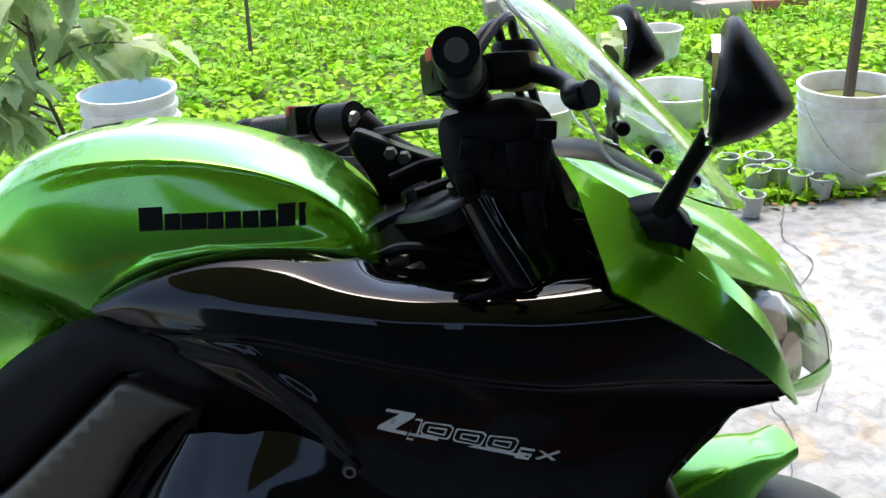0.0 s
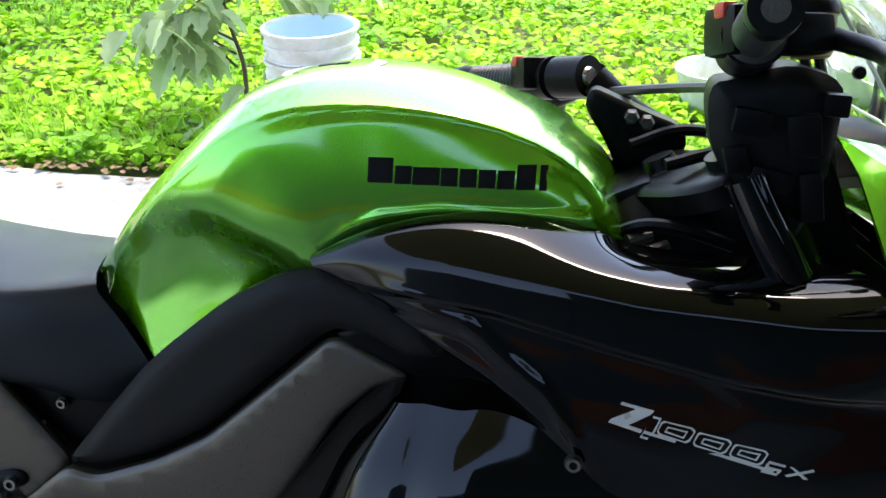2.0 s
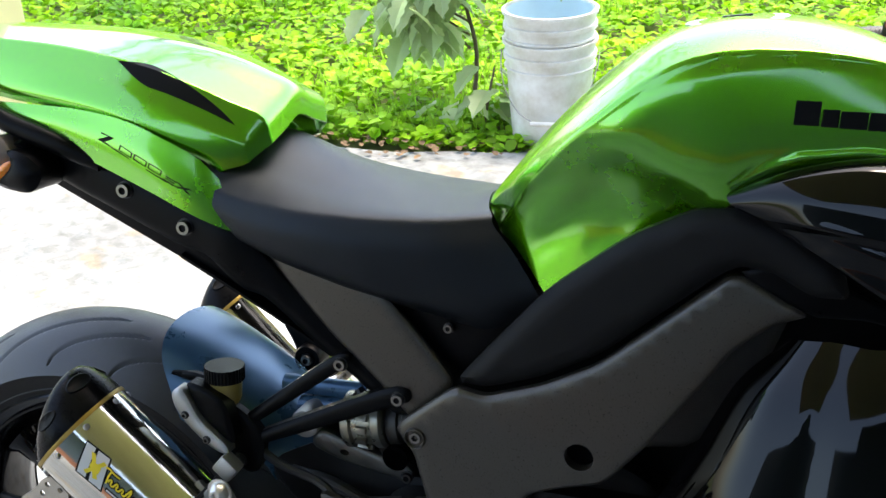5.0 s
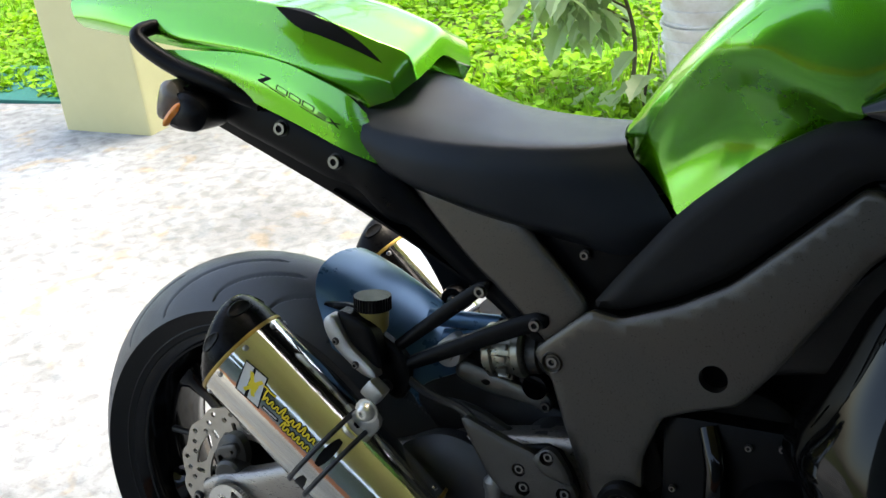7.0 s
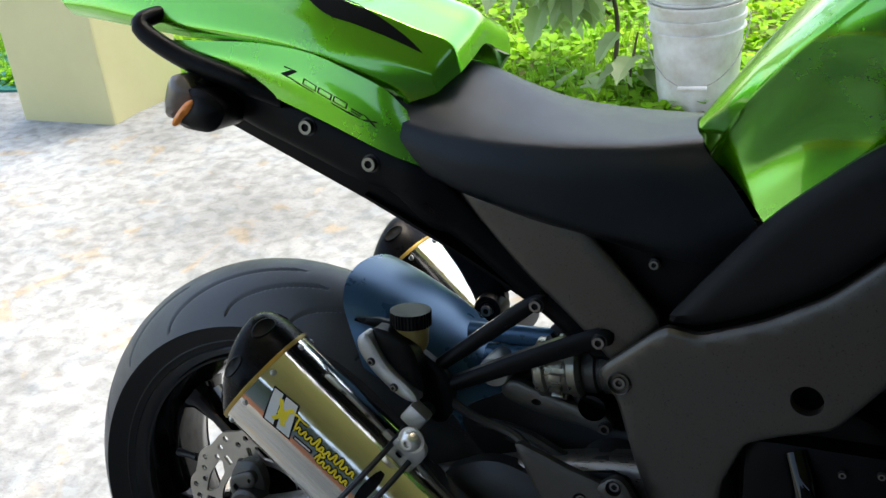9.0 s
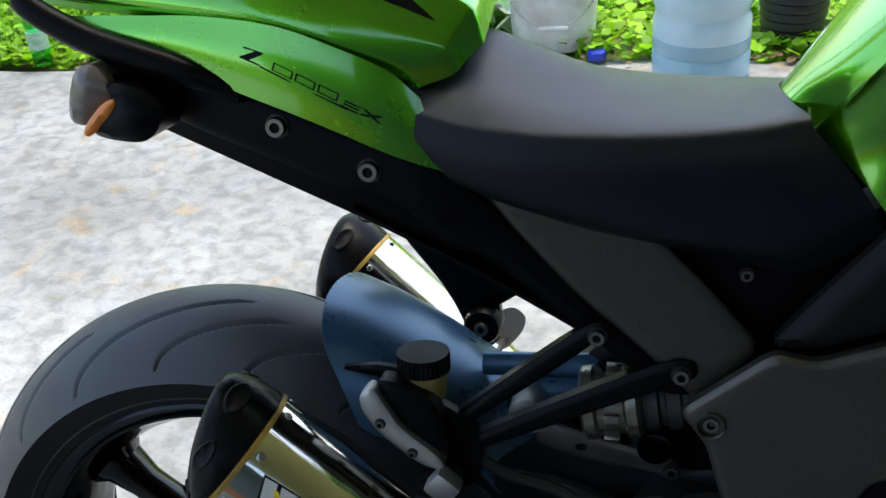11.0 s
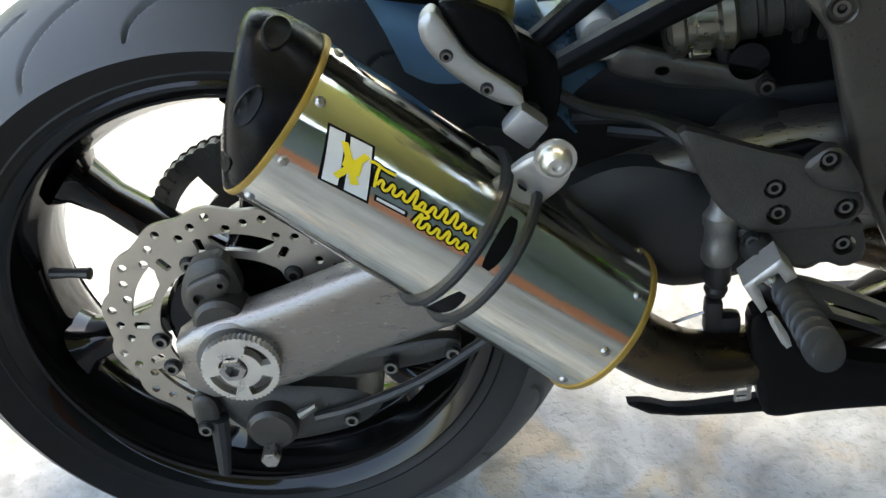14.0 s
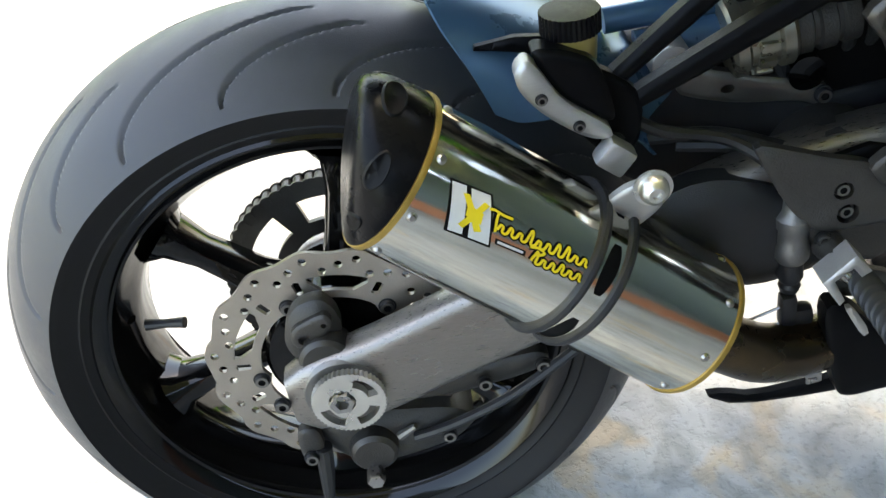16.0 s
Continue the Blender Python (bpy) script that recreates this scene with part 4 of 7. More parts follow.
# sprocket and chain on the far side
spr = [((0.110 + 0.0045 * math.cos(43 * t)) * math.cos(t), 0.305 + (0.110 + 0.0045 * math.cos(43 * t)) * math.sin(t)) for t in np.linspace(0, 2 * np.pi, 516, endpoint=False)]
sh = [circle(0, 0.305, 0.05, 40)]
for k in range(6):
    ts = np.radians(np.linspace(60 * k + 6, 60 * k + 48, 10))
    sh.append([(0.094 * math.cos(t), 0.305 + 0.094 * math.sin(t)) for t in ts] + [(0.066 * math.cos(t), 0.305 + 0.066 * math.sin(t)) for t in ts[::-1]])
part("sprocket", panel(spr, 0.078, 0.006, 0, sh, 0, 0.0004, 0.001), DARKALLOY, rear_wheel, "dark rear chain sprocket")
link_me = bpy.data.meshes.new("chain_link")
lk = join(*[panel(circle(0, 0, 0.0085, 12, 0.0065), y0, 0.002, 0, (), 0, 0.0004, 0.001) for y0 in (-0.009, 0.007)], tube([(0, -0.009, 0), (0, 0.010, 0)], 0.0055, 3, 8))
lk.to_mesh(link_me)
lk.free()
link_me.materials.append(DARKALLOY)
chain = thing("chain", "", "")
chain.parent = bike
loop = [(0.113 * math.cos(t), 0.305 + 0.113 * math.sin(t)) for t in np.radians(np.linspace(95, 265, 28))]
loop += [(x, 0.192 + (0.39 - 0.192) * x / 0.60) for x in np.linspace(0.01, 0.60, 48)]
loop += [(x, 0.418 + (0.47 - 0.418) * x / 0.60) for x in np.linspace(0.60, 0.0, 48)]
for k, (a, b) in enumerate(loop):
    c, d = loop[(k + 1) % len(loop)]
    lkob = new("chain_link", link_me)
    lkob.parent = chain
    lkob.matrix_basis = pose(a, 0.081, b, 0, -math.degrees(math.atan2(d - b, c - a)), 0)

# ---- swingarm, axle and caliper ----
swingarm = thing("swingarm", "", "")
swingarm.parent = bike
for sg in (1, -1):
    rows = []
    for x, z, hh, y0, y1 in ((-0.045, 0.298, 0.026, -0.118, -0.084), (-0.02, 0.300, 0.040, -0.121, -0.082), (0.04, 0.314, 0.043, -0.121, -0.080), (0.12, 0.343, 0.043, -0.118, -0.078), (0.24, 0.385, 0.046, -0.116, -0.075), (0.36, 0.415, 0.052, -0.108, -0.062), (0.48, 0.432, 0.055, -0.10, -0.05), (0.56, 0.436, 0.05, -0.095, -0.04)):
        for q in range(20):
            t = 2 * math.pi * q / 20
            c, s = math.cos(t), math.sin(t)
            rows.append((x - 0.30 * hh * s * 0.3, sg * ((y0 + y1) / 2 + (y1 - y0) / 2 * math.copysign(abs(c) ** 0.42, c)), z + hh * math.copysign(abs(s) ** 0.45, s)))
    dense = np.array(rows).reshape(8, 20, 3)
    dense = np.array([catmull(dense[:, q], 30) for q in range(20)]).transpose(1, 0, 2).reshape(-1, 3)
    bm = bm_from(dense, grid_faces(30, 20, 0, False, True) + [tuple(range(20)), tuple(range(29 * 20, 30 * 20))])
    bmesh.ops.recalc_face_normals(bm, faces=bm.faces)
    part("arm", bm, SATIN, swingarm, "satin silver swingarm beam", True, 50)
part("shield", panel([(0.24, 0.530), (0.33, 0.525), (0.44, 0.49), (0.57, 0.50), (0.60, 0.40), (0.45, 0.395), (0.34, 0.40), (0.27, 0.45)], -0.036, 0.008, 0.02, (), 1, 0.003, 0.006), SOFT, swingarm, "dull black inner shield")
part("crossbeam", tube([(0.46, -0.09, 0.435), (0.46, 0.09, 0.435)], 0.05, 8, 24), DARKALLOY, swingarm)
part("arm_cover", panel([(0.27, 0.445), (0.335, 0.475), (0.40, 0.455), (0.45, 0.42), (0.46, 0.37), (0.38, 0.350), (0.34, 0.372), (0.28, 0.42)], -0.123, 0.02, 0.02, (), 2, 0.012, 0.03), SOFT, swingarm, "dull black swingarm cover")
part("axle_end", revolve([(0, -0.112), (0.037, -0.112), (0.039, -0.117), (0.036, -0.121), (0.0, -0.121)], 48, (0.006, 0, 0.306)), DULL, swingarm)
rh = [circle(0.004, 0.309, 0.0125, 24)]
for a0 in (-48, 42, 132, 222):
    ts = np.radians(np.linspace(a0 - 30, a0 + 30, 7))
    if a0 == 132:
        continue
    rh.append([(0.010 + 0.0280 * math.cos(t), 0.307 + 0.0280 * math.sin(t)) for t in ts] + [(0.010 + 0.0185 * math.cos(t), 0.307 + 0.0185 * math.sin(t)) for t in ts[::-1]])
teeth = [((0.0335 + 0.0008 * math.cos(48 * t)) * math.cos(t) + 0.010, 0.307 + (0.0335 + 0.0008 * math.cos(48 * t)) * math.sin(t)) for t in np.linspace(0, 2 * np.pi, 288, endpoint=False)]
part("chain_adjuster", panel(teeth, -0.135, 0.008, 0, rh, 0, 0.0006, 0.002), BRIGHT, swingarm, "toothed silver chain adjuster ring")
part("axle_nut", revolve([(0, -0.128), (0.006, -0.128), (0.0065, -0.138), (0.0115, -0.138), (0.0125, -0.136), (0.0125, -0.118), (0, -0.118)], 6, (0.004, 0, 0.309)), STEEL, swingarm)
caliper = thing("rear_caliper", "", "")
caliper.parent = bike
part("bracket", panel([(-0.042, 0.350), (-0.036, 0.374), (-0.024, 0.391), (-0.001, 0.396), (0.010, 0.382), (0.014, 0.360), (0.004, 0.338), (-0.010, 0.330), (-0.034, 0.328)], -0.098, 0.014, 0.010, (), 2, 0.007, 0.014), DARKALLOY, caliper)
part("boss", panel([(-0.034, 0.360), (-0.026, 0.348), (0.000, 0.362), (0.008, 0.374), (0.003, 0.386), (-0.008, 0.384), (-0.030, 0.374)], -0.104, 0.010, 0.008, [circle(-0.021, 0.361, 0.0055, 14), circle(-0.001, 0.374, 0.0028, 10)], 2, 0.002, 0.004), CAST, caliper, "cast caliper bracket boss")
part("mount", revolve([(0, -0.112), (0.020, -0.112), (0.024, -0.108), (0.026, -0.085), (0, -0.085)], 30, (-0.006, 0, 0.338)), DARKALLOY, caliper)
part("body", panel([(-0.045, 0.245), (-0.02, 0.252), (0.05, 0.245), (0.10, 0.238), (0.125, 0.222), (0.10, 0.196), (0.05, 0.182), (0.01, 0.178), (-0.02, 0.200)], -0.095, 0.045, 0.012, (), 2, 0.010, 0.018), DARKALLOY, caliper, "dark grey rear brake caliper")
part("piston_housing", revolve([(0, -0.110), (0.019, -0.110), (0.023, -0.106), (0.025, -0.09), (0, -0.09)], 32, (0.018, 0, 0.212)), CAST, caliper)
part("banjo_bolt", revolve([(0, -0.126), (0.008, -0.126), (0.009, -0.124), (0.009, -0.108), (0, -0.108)], 6, (0.016, 0, 0.192)), STEEL, caliper)
part("tab", panel([(-0.052, 0.252), (-0.030, 0.252), (-0.028, 0.212), (-0.040, 0.206), (-0.052, 0.214)], -0.104, 0.010, 0.01, (), 2, 0.003, 0.005), DARKALLOY, caliper)
part("arm", panel([(-0.05, 0.245), (-0.025, 0.262), (0.03, 0.26), (0.10, 0.256), (0.19, 0.272), (0.20, 0.29), (0.18, 0.296), (0.09, 0.281), (0.02, 0.286), (-0.045, 0.272)], -0.092, 0.012, 0.015, (), 2, 0.004, 0.008), DARKALLOY, caliper)
part("slide_pin", tube([(-0.030, -0.10, 0.225), (-0.033, -0.10, 0.190), (-0.037, -0.10, 0.156)], [0.009, 0.008, 0.006], 10, 10), SOFT, caliper)
part("bleed_nipple", tube([(0.045, -0.098, 0.222), (0.062, -0.102, 0.236)], [0.005, 0.003], 6, 8), DULL, caliper)
for a, b, c in ((-0.042, -0.106, 0.218), (0.093, -0.104, 0.220), (0.134, -0.1, 0.276), (0.190, -0.1, 0.288), (-0.052, -0.121, 0.304)):
    bolt(a, b, c, 0.9, caliper)
part("brake_hose", tube([(0.06, -0.10, 0.22), (0.10, -0.105, 0.235), (0.16, -0.105, 0.262), (0.22, -0.10, 0.30), (0.30, -0.09, 0.35)], 0.005, 30, 8), SOFT, bike)


# ---- silencers ----
def silencer(sg):
    A, B = Vector((0.0855, -0.172, 0.5625)), Vector((0.3105, -0.1567, 0.3615))
    M = frame_along(A, B)
    L = (B - A).length
    R = 0.0625
    ob = thing("silencer", "", "")
    ob.parent = bike

    def put(name, bm, m, label="", parent=ob, angle=35):
        bm.transform(M)
        if sg < 0:
            mirrored(bm)
            bm.transform(Matrix.Translation((-0.006, 0.030, 0.016)))
        return part(name, bm, m, parent, label, True, angle)

    put("sleeve", revolve([(R - 0.004, 0), (R, 0), (R + 0.0003, L * 0.5), (R, L), (R - 0.004, L)], 96, axis="x"), CHROME, "polished steel silencer sleeve")
    for x0, x1 in ((-0.0015, 0.0032), (L - 0.0034, L + 0.001)):
        put("band", revolve([(R - 0.002, x0), (R + 0.0012, x0), (R + 0.0016, (x0 + x1) / 2), (R + 0.0012, x1), (R - 0.002, x1)], 80, axis="x"), GOLD, "gold edge band")
    put("front_cap", revolve([(R - 0.001, L), (R - 0.006, L + 0.004), (0.03, L + 0.012), (0.028, L + 0.03), (0, L + 0.03)], 48, axis="x"), BURNT)
    # slanted carbon end cap, longer on its upper side
    rows = []
    prof = [(0.0, 1.0), (0.12, 0.995), (0.25, 0.98), (0.5, 0.925), (0.72, 0.85), (0.88, 0.75), (0.97, 0.64), (1.0, 0.53), (1.0, 0.25), (1.0, 0.02)]
    for u, f in prof:
        for s in range(64):
            t = 2 * math.pi * s / 64
            y, z = R * f * math.cos(t), R * f * math.sin(t)
            length = 0.036 + 0.027 * math.sin(t) * f
            rows.append((-0.002 - u * length, y, z + 0.006 * u))
    bm = bm_from(rows, grid_faces(len(prof), 64, 0, False, True) + [tuple(range((len(prof) - 1) * 64, len(prof) * 64))])
    bmesh.ops.recalc_face_normals(bm, faces=bm.faces)
    capo = put("end_cap", bm, CAPBLACK, "satin black silencer end cap", angle=60)
    # dark oval outlets with raised lips, wrapped round the cap
    def cap_radius(x, t):
        f = 0.9
        for _ in range(8):
            u = min(1.0, -(x + 0.002) / (0.036 + 0.027 * math.sin(t) * f))
            f = float(np.interp(u, [p[0] for p in prof], [p[1] for p in prof]))
        return R * f, 0.006 * u

    for x0, t0, ra, rb in ((-0.034, 72, 0.017, 0.0085), (-0.027, 14, 0.016, 0.0062), (-0.016, -40, 0.013, 0.0040), (-0.034, 130, 0.016, 0.0075)):
        ro = [(0.001, 0.0006), (0.84, 0.0006), (0.94, 0.0016), (1.05, 0.0012), (1.14, -0.0015)]
        g = []
        for r, lift in ro:
            for s in range(28):
                a = 2 * math.pi * s / 28
                x = x0 + rb * r * math.sin(a)
                t = radians(t0) + ra * r * math.cos(a) / (R * 0.93)
                rad_, dz = cap_radius(x, t)
                g.append((x, -(rad_ + lift) * math.cos(t), (rad_ + lift) * math.sin(t) + dz))
        o = bm_from(g, grid_faces(len(ro), 28, 0, False, True))
        bmesh.ops.recalc_face_normals(o, faces=o.faces)
        put("outlet", o, SHADEINK, "dark oval outlet", capo, 60)
    for x0, ts in ((0.010, (-40, 2, 44, 88, 134, 180, 225, 270)), (L - 0.014, (-38, 6, 51, 95, 140, 185, 230, 275))):
        for t in ts:
            t = radians(t)
            rv = revolve([(0, 0.0024), (0.0022, 0.0022), (0.0036, 0.001), (0.0044, -0.001), (0, -0.001)], 12, axis="z")
            rv.transform(pose(x0, -R * math.cos(t), R * math.sin(t)) @ Matrix.Rotation(math.pi / 2 - t, 4, "X"))
            put("rivet", rv, STEEL)
    # clamp: two rubber rings and a slotted strap between them
    xc = 0.169
    for x0 in (xc - 0.0135, xc + 0.0135):
        put("clamp_rubber", revolve([(R - 0.001, x0 - 0.0035), (R + 0.0045, x0 - 0.003), (R + 0.0055, x0), (R + 0.0045, x0 + 0.003), (R - 0.001, x0 + 0.0035)], 80, axis="x"), SOFT, "dark rubber clamp edge")
    ts = np.linspace(0, 2 * np.pi, 12, endpoint=False)
    sv, sf = [], []
    for k in range(96):
        t = 2 * math.pi * k / 96
        wide = 0.0075 * math.sqrt(max(0.02, 1 - (((k % 16) - 8) / 5.6) ** 2)) if abs((k % 16) - 8) < 6 else 0.0115
        for x0 in (-0.0115, -wide if wide < 0.01 else -0.005, wide if wide < 0.01 else 0.005, 0.0115):
            sv.append((xc + x0, (R + 0.0015) * math.cos(t), (R + 0.0015) * math.sin(t)))
    for k in range(96):
        n2 = (k + 1) % 96
        slot = abs((k % 16) - 8) < 6 and abs((n2 % 16) - 8) < 6
        for j in range(3):
            if slot and j == 1:
                continue
            sf.append((k * 4 + j, k * 4 + j + 1, n2 * 4 + j + 1, n2 * 4 + j))
    put("clamp_backing", revolve([(R + 0.0006, xc - 0.011), (R + 0.0006, xc + 0.011)], 72, axis="x"), SHADEINK)
    put("clamp_strap", bm_from([(xc + (x - xc) * (0.9 if abs(x - xc) < 0.01 else 1), y, z) for x, y, z in sv], sf), CHROME, "slotted metal clamp strap")
    lug = panel([(-0.018, 0.052), (0.018, 0.052), (0.019, 0.084), (0.011, 0.100), (-0.009, 0.100), (-0.018, 0.084)], 0.004, 0.006, 0.01, (), 2, 0.002, 0.004)
    lug.transform(pose(xc + 0.004, 0, 0, 18, 0, 0))
    put("clamp_lug", lug, ALLOY, "bent alloy clamp lug")
    # label patch and lettering drawn as plain shapes
    def decal(name, quad, material, lift=0.0006, parent=None, label=""):
        """A patch wrapped on the sleeve: quad of (along, degrees)."""
        g = []
        for u in np.linspace(0, 1, 7):
            for w in np.linspace(0, 1, 9):
                a = (np.array(quad[0]) * (1 - u) + np.array(quad[1]) * u) * (1 - w) + (np.array(quad[3]) * (1 - u) + np.array(quad[2]) * u) * w
                t = radians(a[1])
                g.append((a[0], -(R + lift) * math.cos(t), (R + lift) * math.sin(t)))
        b = bm_from(g, grid_faces(7, 9))
        for f in b.faces:
            if f.normal.dot(Vector((0, f.calc_center_median().y, f.calc_center_median().z))) < 0:
                f.normal_flip()
        return put(name, b, material, label, parent or ob)

    if sg > 0:
        bk = decal("label_plate", [(0.021, 36), (0.056, 39), (0.073, 7), (0.035, 4)], SHADEINK, 0.0005, label="black-edged maker's sticker")
        for q in ([(0.0230, 34.5), (0.0345, 36), (0.0485, 7), (0.0370, 5.5)], [(0.0385, 36), (0.0545, 37.5), (0.0705, 8.5), (0.0535, 7)]):
            decal("label_field", q, STICKER, 0.0009, bk)
        for q in ([(0.034, 31), (0.039, 32), (0.060, 14), (0.055, 12)], [(0.052, 32), (0.057, 31), (0.046, 11), (0.041, 12)], [(0.041, 26), (0.055, 25), (0.057, 18), (0.043, 19)]):
            decal("emblem", q, YELLOW, 0.0013, bk, "yellow emblem stroke")
        def stroke(points, width, material, lift, parent=None, label=""):
            """A brushed line on the sleeve through (along, degrees), thicker on its slanted strokes."""
            k = R * math.pi / 180
            p = catmull([(a, d * k) for a, d in points], 16 * len(points))
            tan = np.gradient(p, axis=0)
            tan /= np.maximum(np.linalg.norm(tan, axis=1, keepdims=True), 1e-9)
            nor = np.stack([-tan[:, 1], tan[:, 0]], 1)
            wid = width * (0.72 + 0.45 * np.abs(tan @ np.array([0.35, 0.94])))[:, None] / 2
            g = []
            for u in (-1.0, 0.0, 1.0):
                for q in p + nor * wid * u:
                    t = q[1] / R
                    g.append((q[0], -(R + lift) * math.cos(t), (R + lift) * math.sin(t)))
            b = bm_from(g, grid_faces(3, len(p)))
            for f in b.faces:
                if f.normal.dot(Vector((0, f.calc_center_median().y, f.calc_center_median().z))) < 0:
                    f.normal_flip()
            return put("lettering_stroke", b, material, label, parent or ob)

        def script(x, c, rise, step, heights):
            pts = []
            for k, h in enumerate(heights):
                a, m = x + step * k, c + rise * k
                pts += [(a, m - 2.4), (a + step * 0.10, m + h * 0.5), (a + step * 0.22, m + h), (a + step * 0.42, m + h * 0.55), (a + step * 0.52, m - 2.2), (a + step * 0.78, m - 2.9)]
            return pts

        w0 = None
        lines = ([(0.0575, 29.5), (0.062, 30.5), (0.070, 30.0), (0.078, 30.6)], [(0.0655, 30.2), (0.0665, 25.0), (0.0695, 18.0)], script(0.0700, 22.5, 0.55, 0.0082, (1.2, 1.8, 1.0, 5.6, 1.0, 1.6, 4.0, 4.8, 1.2, 1.6)), script(0.1060, 14.5, 0.5, 0.0078, (4.8, 1.0, 1.4, 3.0, 1.0, 1.4)), [(0.100, 20.0), (0.107, 21.5), (0.113, 20.0), (0.108, 16.5)])
        for path in lines:
            ob_ = stroke(path, 0.0044, SHADEINK, 0.0007, w0, "black brushed lettering outline")
            w0 = w0 or ob_
        for path in lines:
            stroke(path, 0.0020, YELLOW, 0.0012, w0, "yellow brushed lettering stroke")
        decal("lettering_bar", [(0.073, 14.5), (0.099, 16), (0.1005, 12.6), (0.0745, 11.1)], SHADEINK, 0.0007, w0)
        decal("lettering_bar", [(0.075, 13.8), (0.097, 15.2), (0.0975, 13.6), (0.0755, 12.2)], STICKER, 0.0012, w0)
    if sg > 0:
        part("lug_bolt", revolve([(0, -0.2005), (0.003, -0.2005), (0.0035, -0.2035), (0.006, -0.2035), (0.0095, -0.201), (0.0115, -0.196), (0.0118, -0.192), (0.015, -0.192), (0.015, -0.190), (0, -0.190)], 28, (0.276, 0, 0.524)), BRIGHT, ob, "domed steel clamp bolt")
    return ob


silencer(1)
silencer(-1)
for sg in (1, -1):
    part("exhaust_pipe", tube([(0.318, -0.156 * sg, 0.354), (0.345, -0.152 * sg, 0.328), (0.385, -0.142 * sg, 0.300), (0.44, -0.125 * sg, 0.288), (0.53, -0.09 * sg, 0.284), (0.65, -0.03 * sg, 0.28)], [0.027, 0.027, 0.026, 0.026, 0.028, 0.03], 40, 24), BURNT, bike, "heat-tinted exhaust link pipe")

# ---- hugger over the rear tyre ----
hug = []
for y, dz, dx in ((-0.100, -0.095, 0.048), (-0.096, -0.060, 0.034), (-0.082, -0.026, 0.016), (-0.05, -0.006, 0.005), (0, 0, 0), (0.05, -0.006, 0.005), (0.082, -0.026, 0.016), (0.096, -0.060, 0.034), (0.100, -0.095, 0.048)):
    side_ = (abs(y) / 0.1) ** 2
    hug.append([(0.124 + (x - 0.124) * (1 - 0.42 * side_) + dx, y, z + dz * (1.0 if x < 0.16 else 0.85 if x < 0.2 else 0.5 if x < 0.3 else 0.35)) for x, z in ((0.124, 0.650), (0.155, 0.640), (0.19, 0.624), (0.25, 0.590), (0.32, 0.546), (0.345, 0.530))])
part("hugger", surf(hug, 30, 30, 0.003, (-0.3, 0, 1)), HUGGER, bike, "satin blue-black rear hugger")

# ---- pillion peg hanger, folded peg, fluid reservoir ----
hanger = thing("pillion_hanger", "", "")
hanger.parent = bike
part("strut", panel([(0.397, 0.672), (0.376, 0.668), (0.243, 0.560), (0.238, 0.550), (0.248, 0.546), (0.393, 0.656)], -0.106, 0.012, 0.015, (), 2, 0.004, 0.006), PLASTIC, hanger)
part("strut", panel([(0.468, 0.640), (0.444, 0.641), (0.260, 0.548), (0.250, 0.534), (0.260, 0.531), (0.456, 0.620), (0.470, 0.626)], -0.108, 0.012, 0.015, (), 2, 0.004, 0.006), PLASTIC, hanger)
part("plate", panel([(0.205, 0.600), (0.250, 0.590), (0.29, 0.56), (0.285, 0.51), (0.262, 0.50), (0.225, 0.545)], -0.110, 0.010, 0.015, (), 2, 0.004, 0.006), PLASTIC, hanger)
bolt(0.387, -0.108, 0.660, 0.95, hanger)
bolt(0.456, -0.110, 0.629, 0.95, hanger)
bolt(0.262, -0.120, 0.525, 1.0, hanger)
peg = part("pillion_peg", panel([(0.186, 0.607), (0.197, 0.617), (0.207, 0.603), (0.221, 0.577), (0.256, 0.551), (0.259, 0.538), (0.237, 0.543), (0.206, 0.568), (0.189, 0.590)], -0.140, 0.016, 0.010, (), 2, 0.003, 0.005), ALLOY, hanger, "folded alloy pillion footpeg")
part("peg_rubber", panel([(0.200, 0.620), (0.225, 0.616), (0.252, 0.602), (0.264, 0.553), (0.256, 0.549), (0.221, 0.576), (0.206, 0.602)], -0.132, 0.018, 0.012, (), 2, 0.004, 0.006), PLASTIC, peg)
part("peg_block", box(0.258, -0.140, 0.526, 0.026, 0.020, 0.024, 0.004, pose(0, 0, 0, 0, 40, 0)), ALLOY, peg)
bolt(0.205, -0.141, 0.583, 0.55, peg)
bolt(0.232, -0.141, 0.556, 0.55, peg)
res = thing("brake_reservoir", "", "")
res.parent = bike
part("cup", revolve([(0, 0.588), (0.016, 0.588), (0.019, 0.594), (0.0205, 0.616), (0, 0.616)], 32, (0.236, -0.100, 0), "z"), FLUID, res, "yellowed translucent fluid cup")
capp = [((0.0232 + 0.0005 * math.cos(36 * t)) * math.cos(t), (0.0232 + 0.0005 * math.cos(36 * t)) * math.sin(t)) for t in np.linspace(0, 2 * np.pi, 216, endpoint=False)]
cb2 = panel(capp, 0, 0.017, 0, (), 0, 0.002, 0.003)
cb2.transform(pose(0.236, -0.100, 0.636, -90, 0, 0))
part("cap", cb2, PLASTIC, res, "ribbed black reservoir cap")
part("fluid_hose", tube([(0.236, -0.1, 0.59), (0.255, -0.105, 0.56), (0.30, -0.10, 0.52), (0.36, -0.10, 0.50), (0.40, -0.12, 0.47), (0.41, -0.125, 0.44)], 0.0055, 34, 8), SOFT, bike)
part("hanger_tab", panel([(0.150, 0.612), (0.205, 0.618), (0.25, 0.600), (0.245, 0.585), (0.20, 0.603)], -0.098, 0.006, 0.02, (), 1, 0.002, 0.004), PLASTIC, hanger)

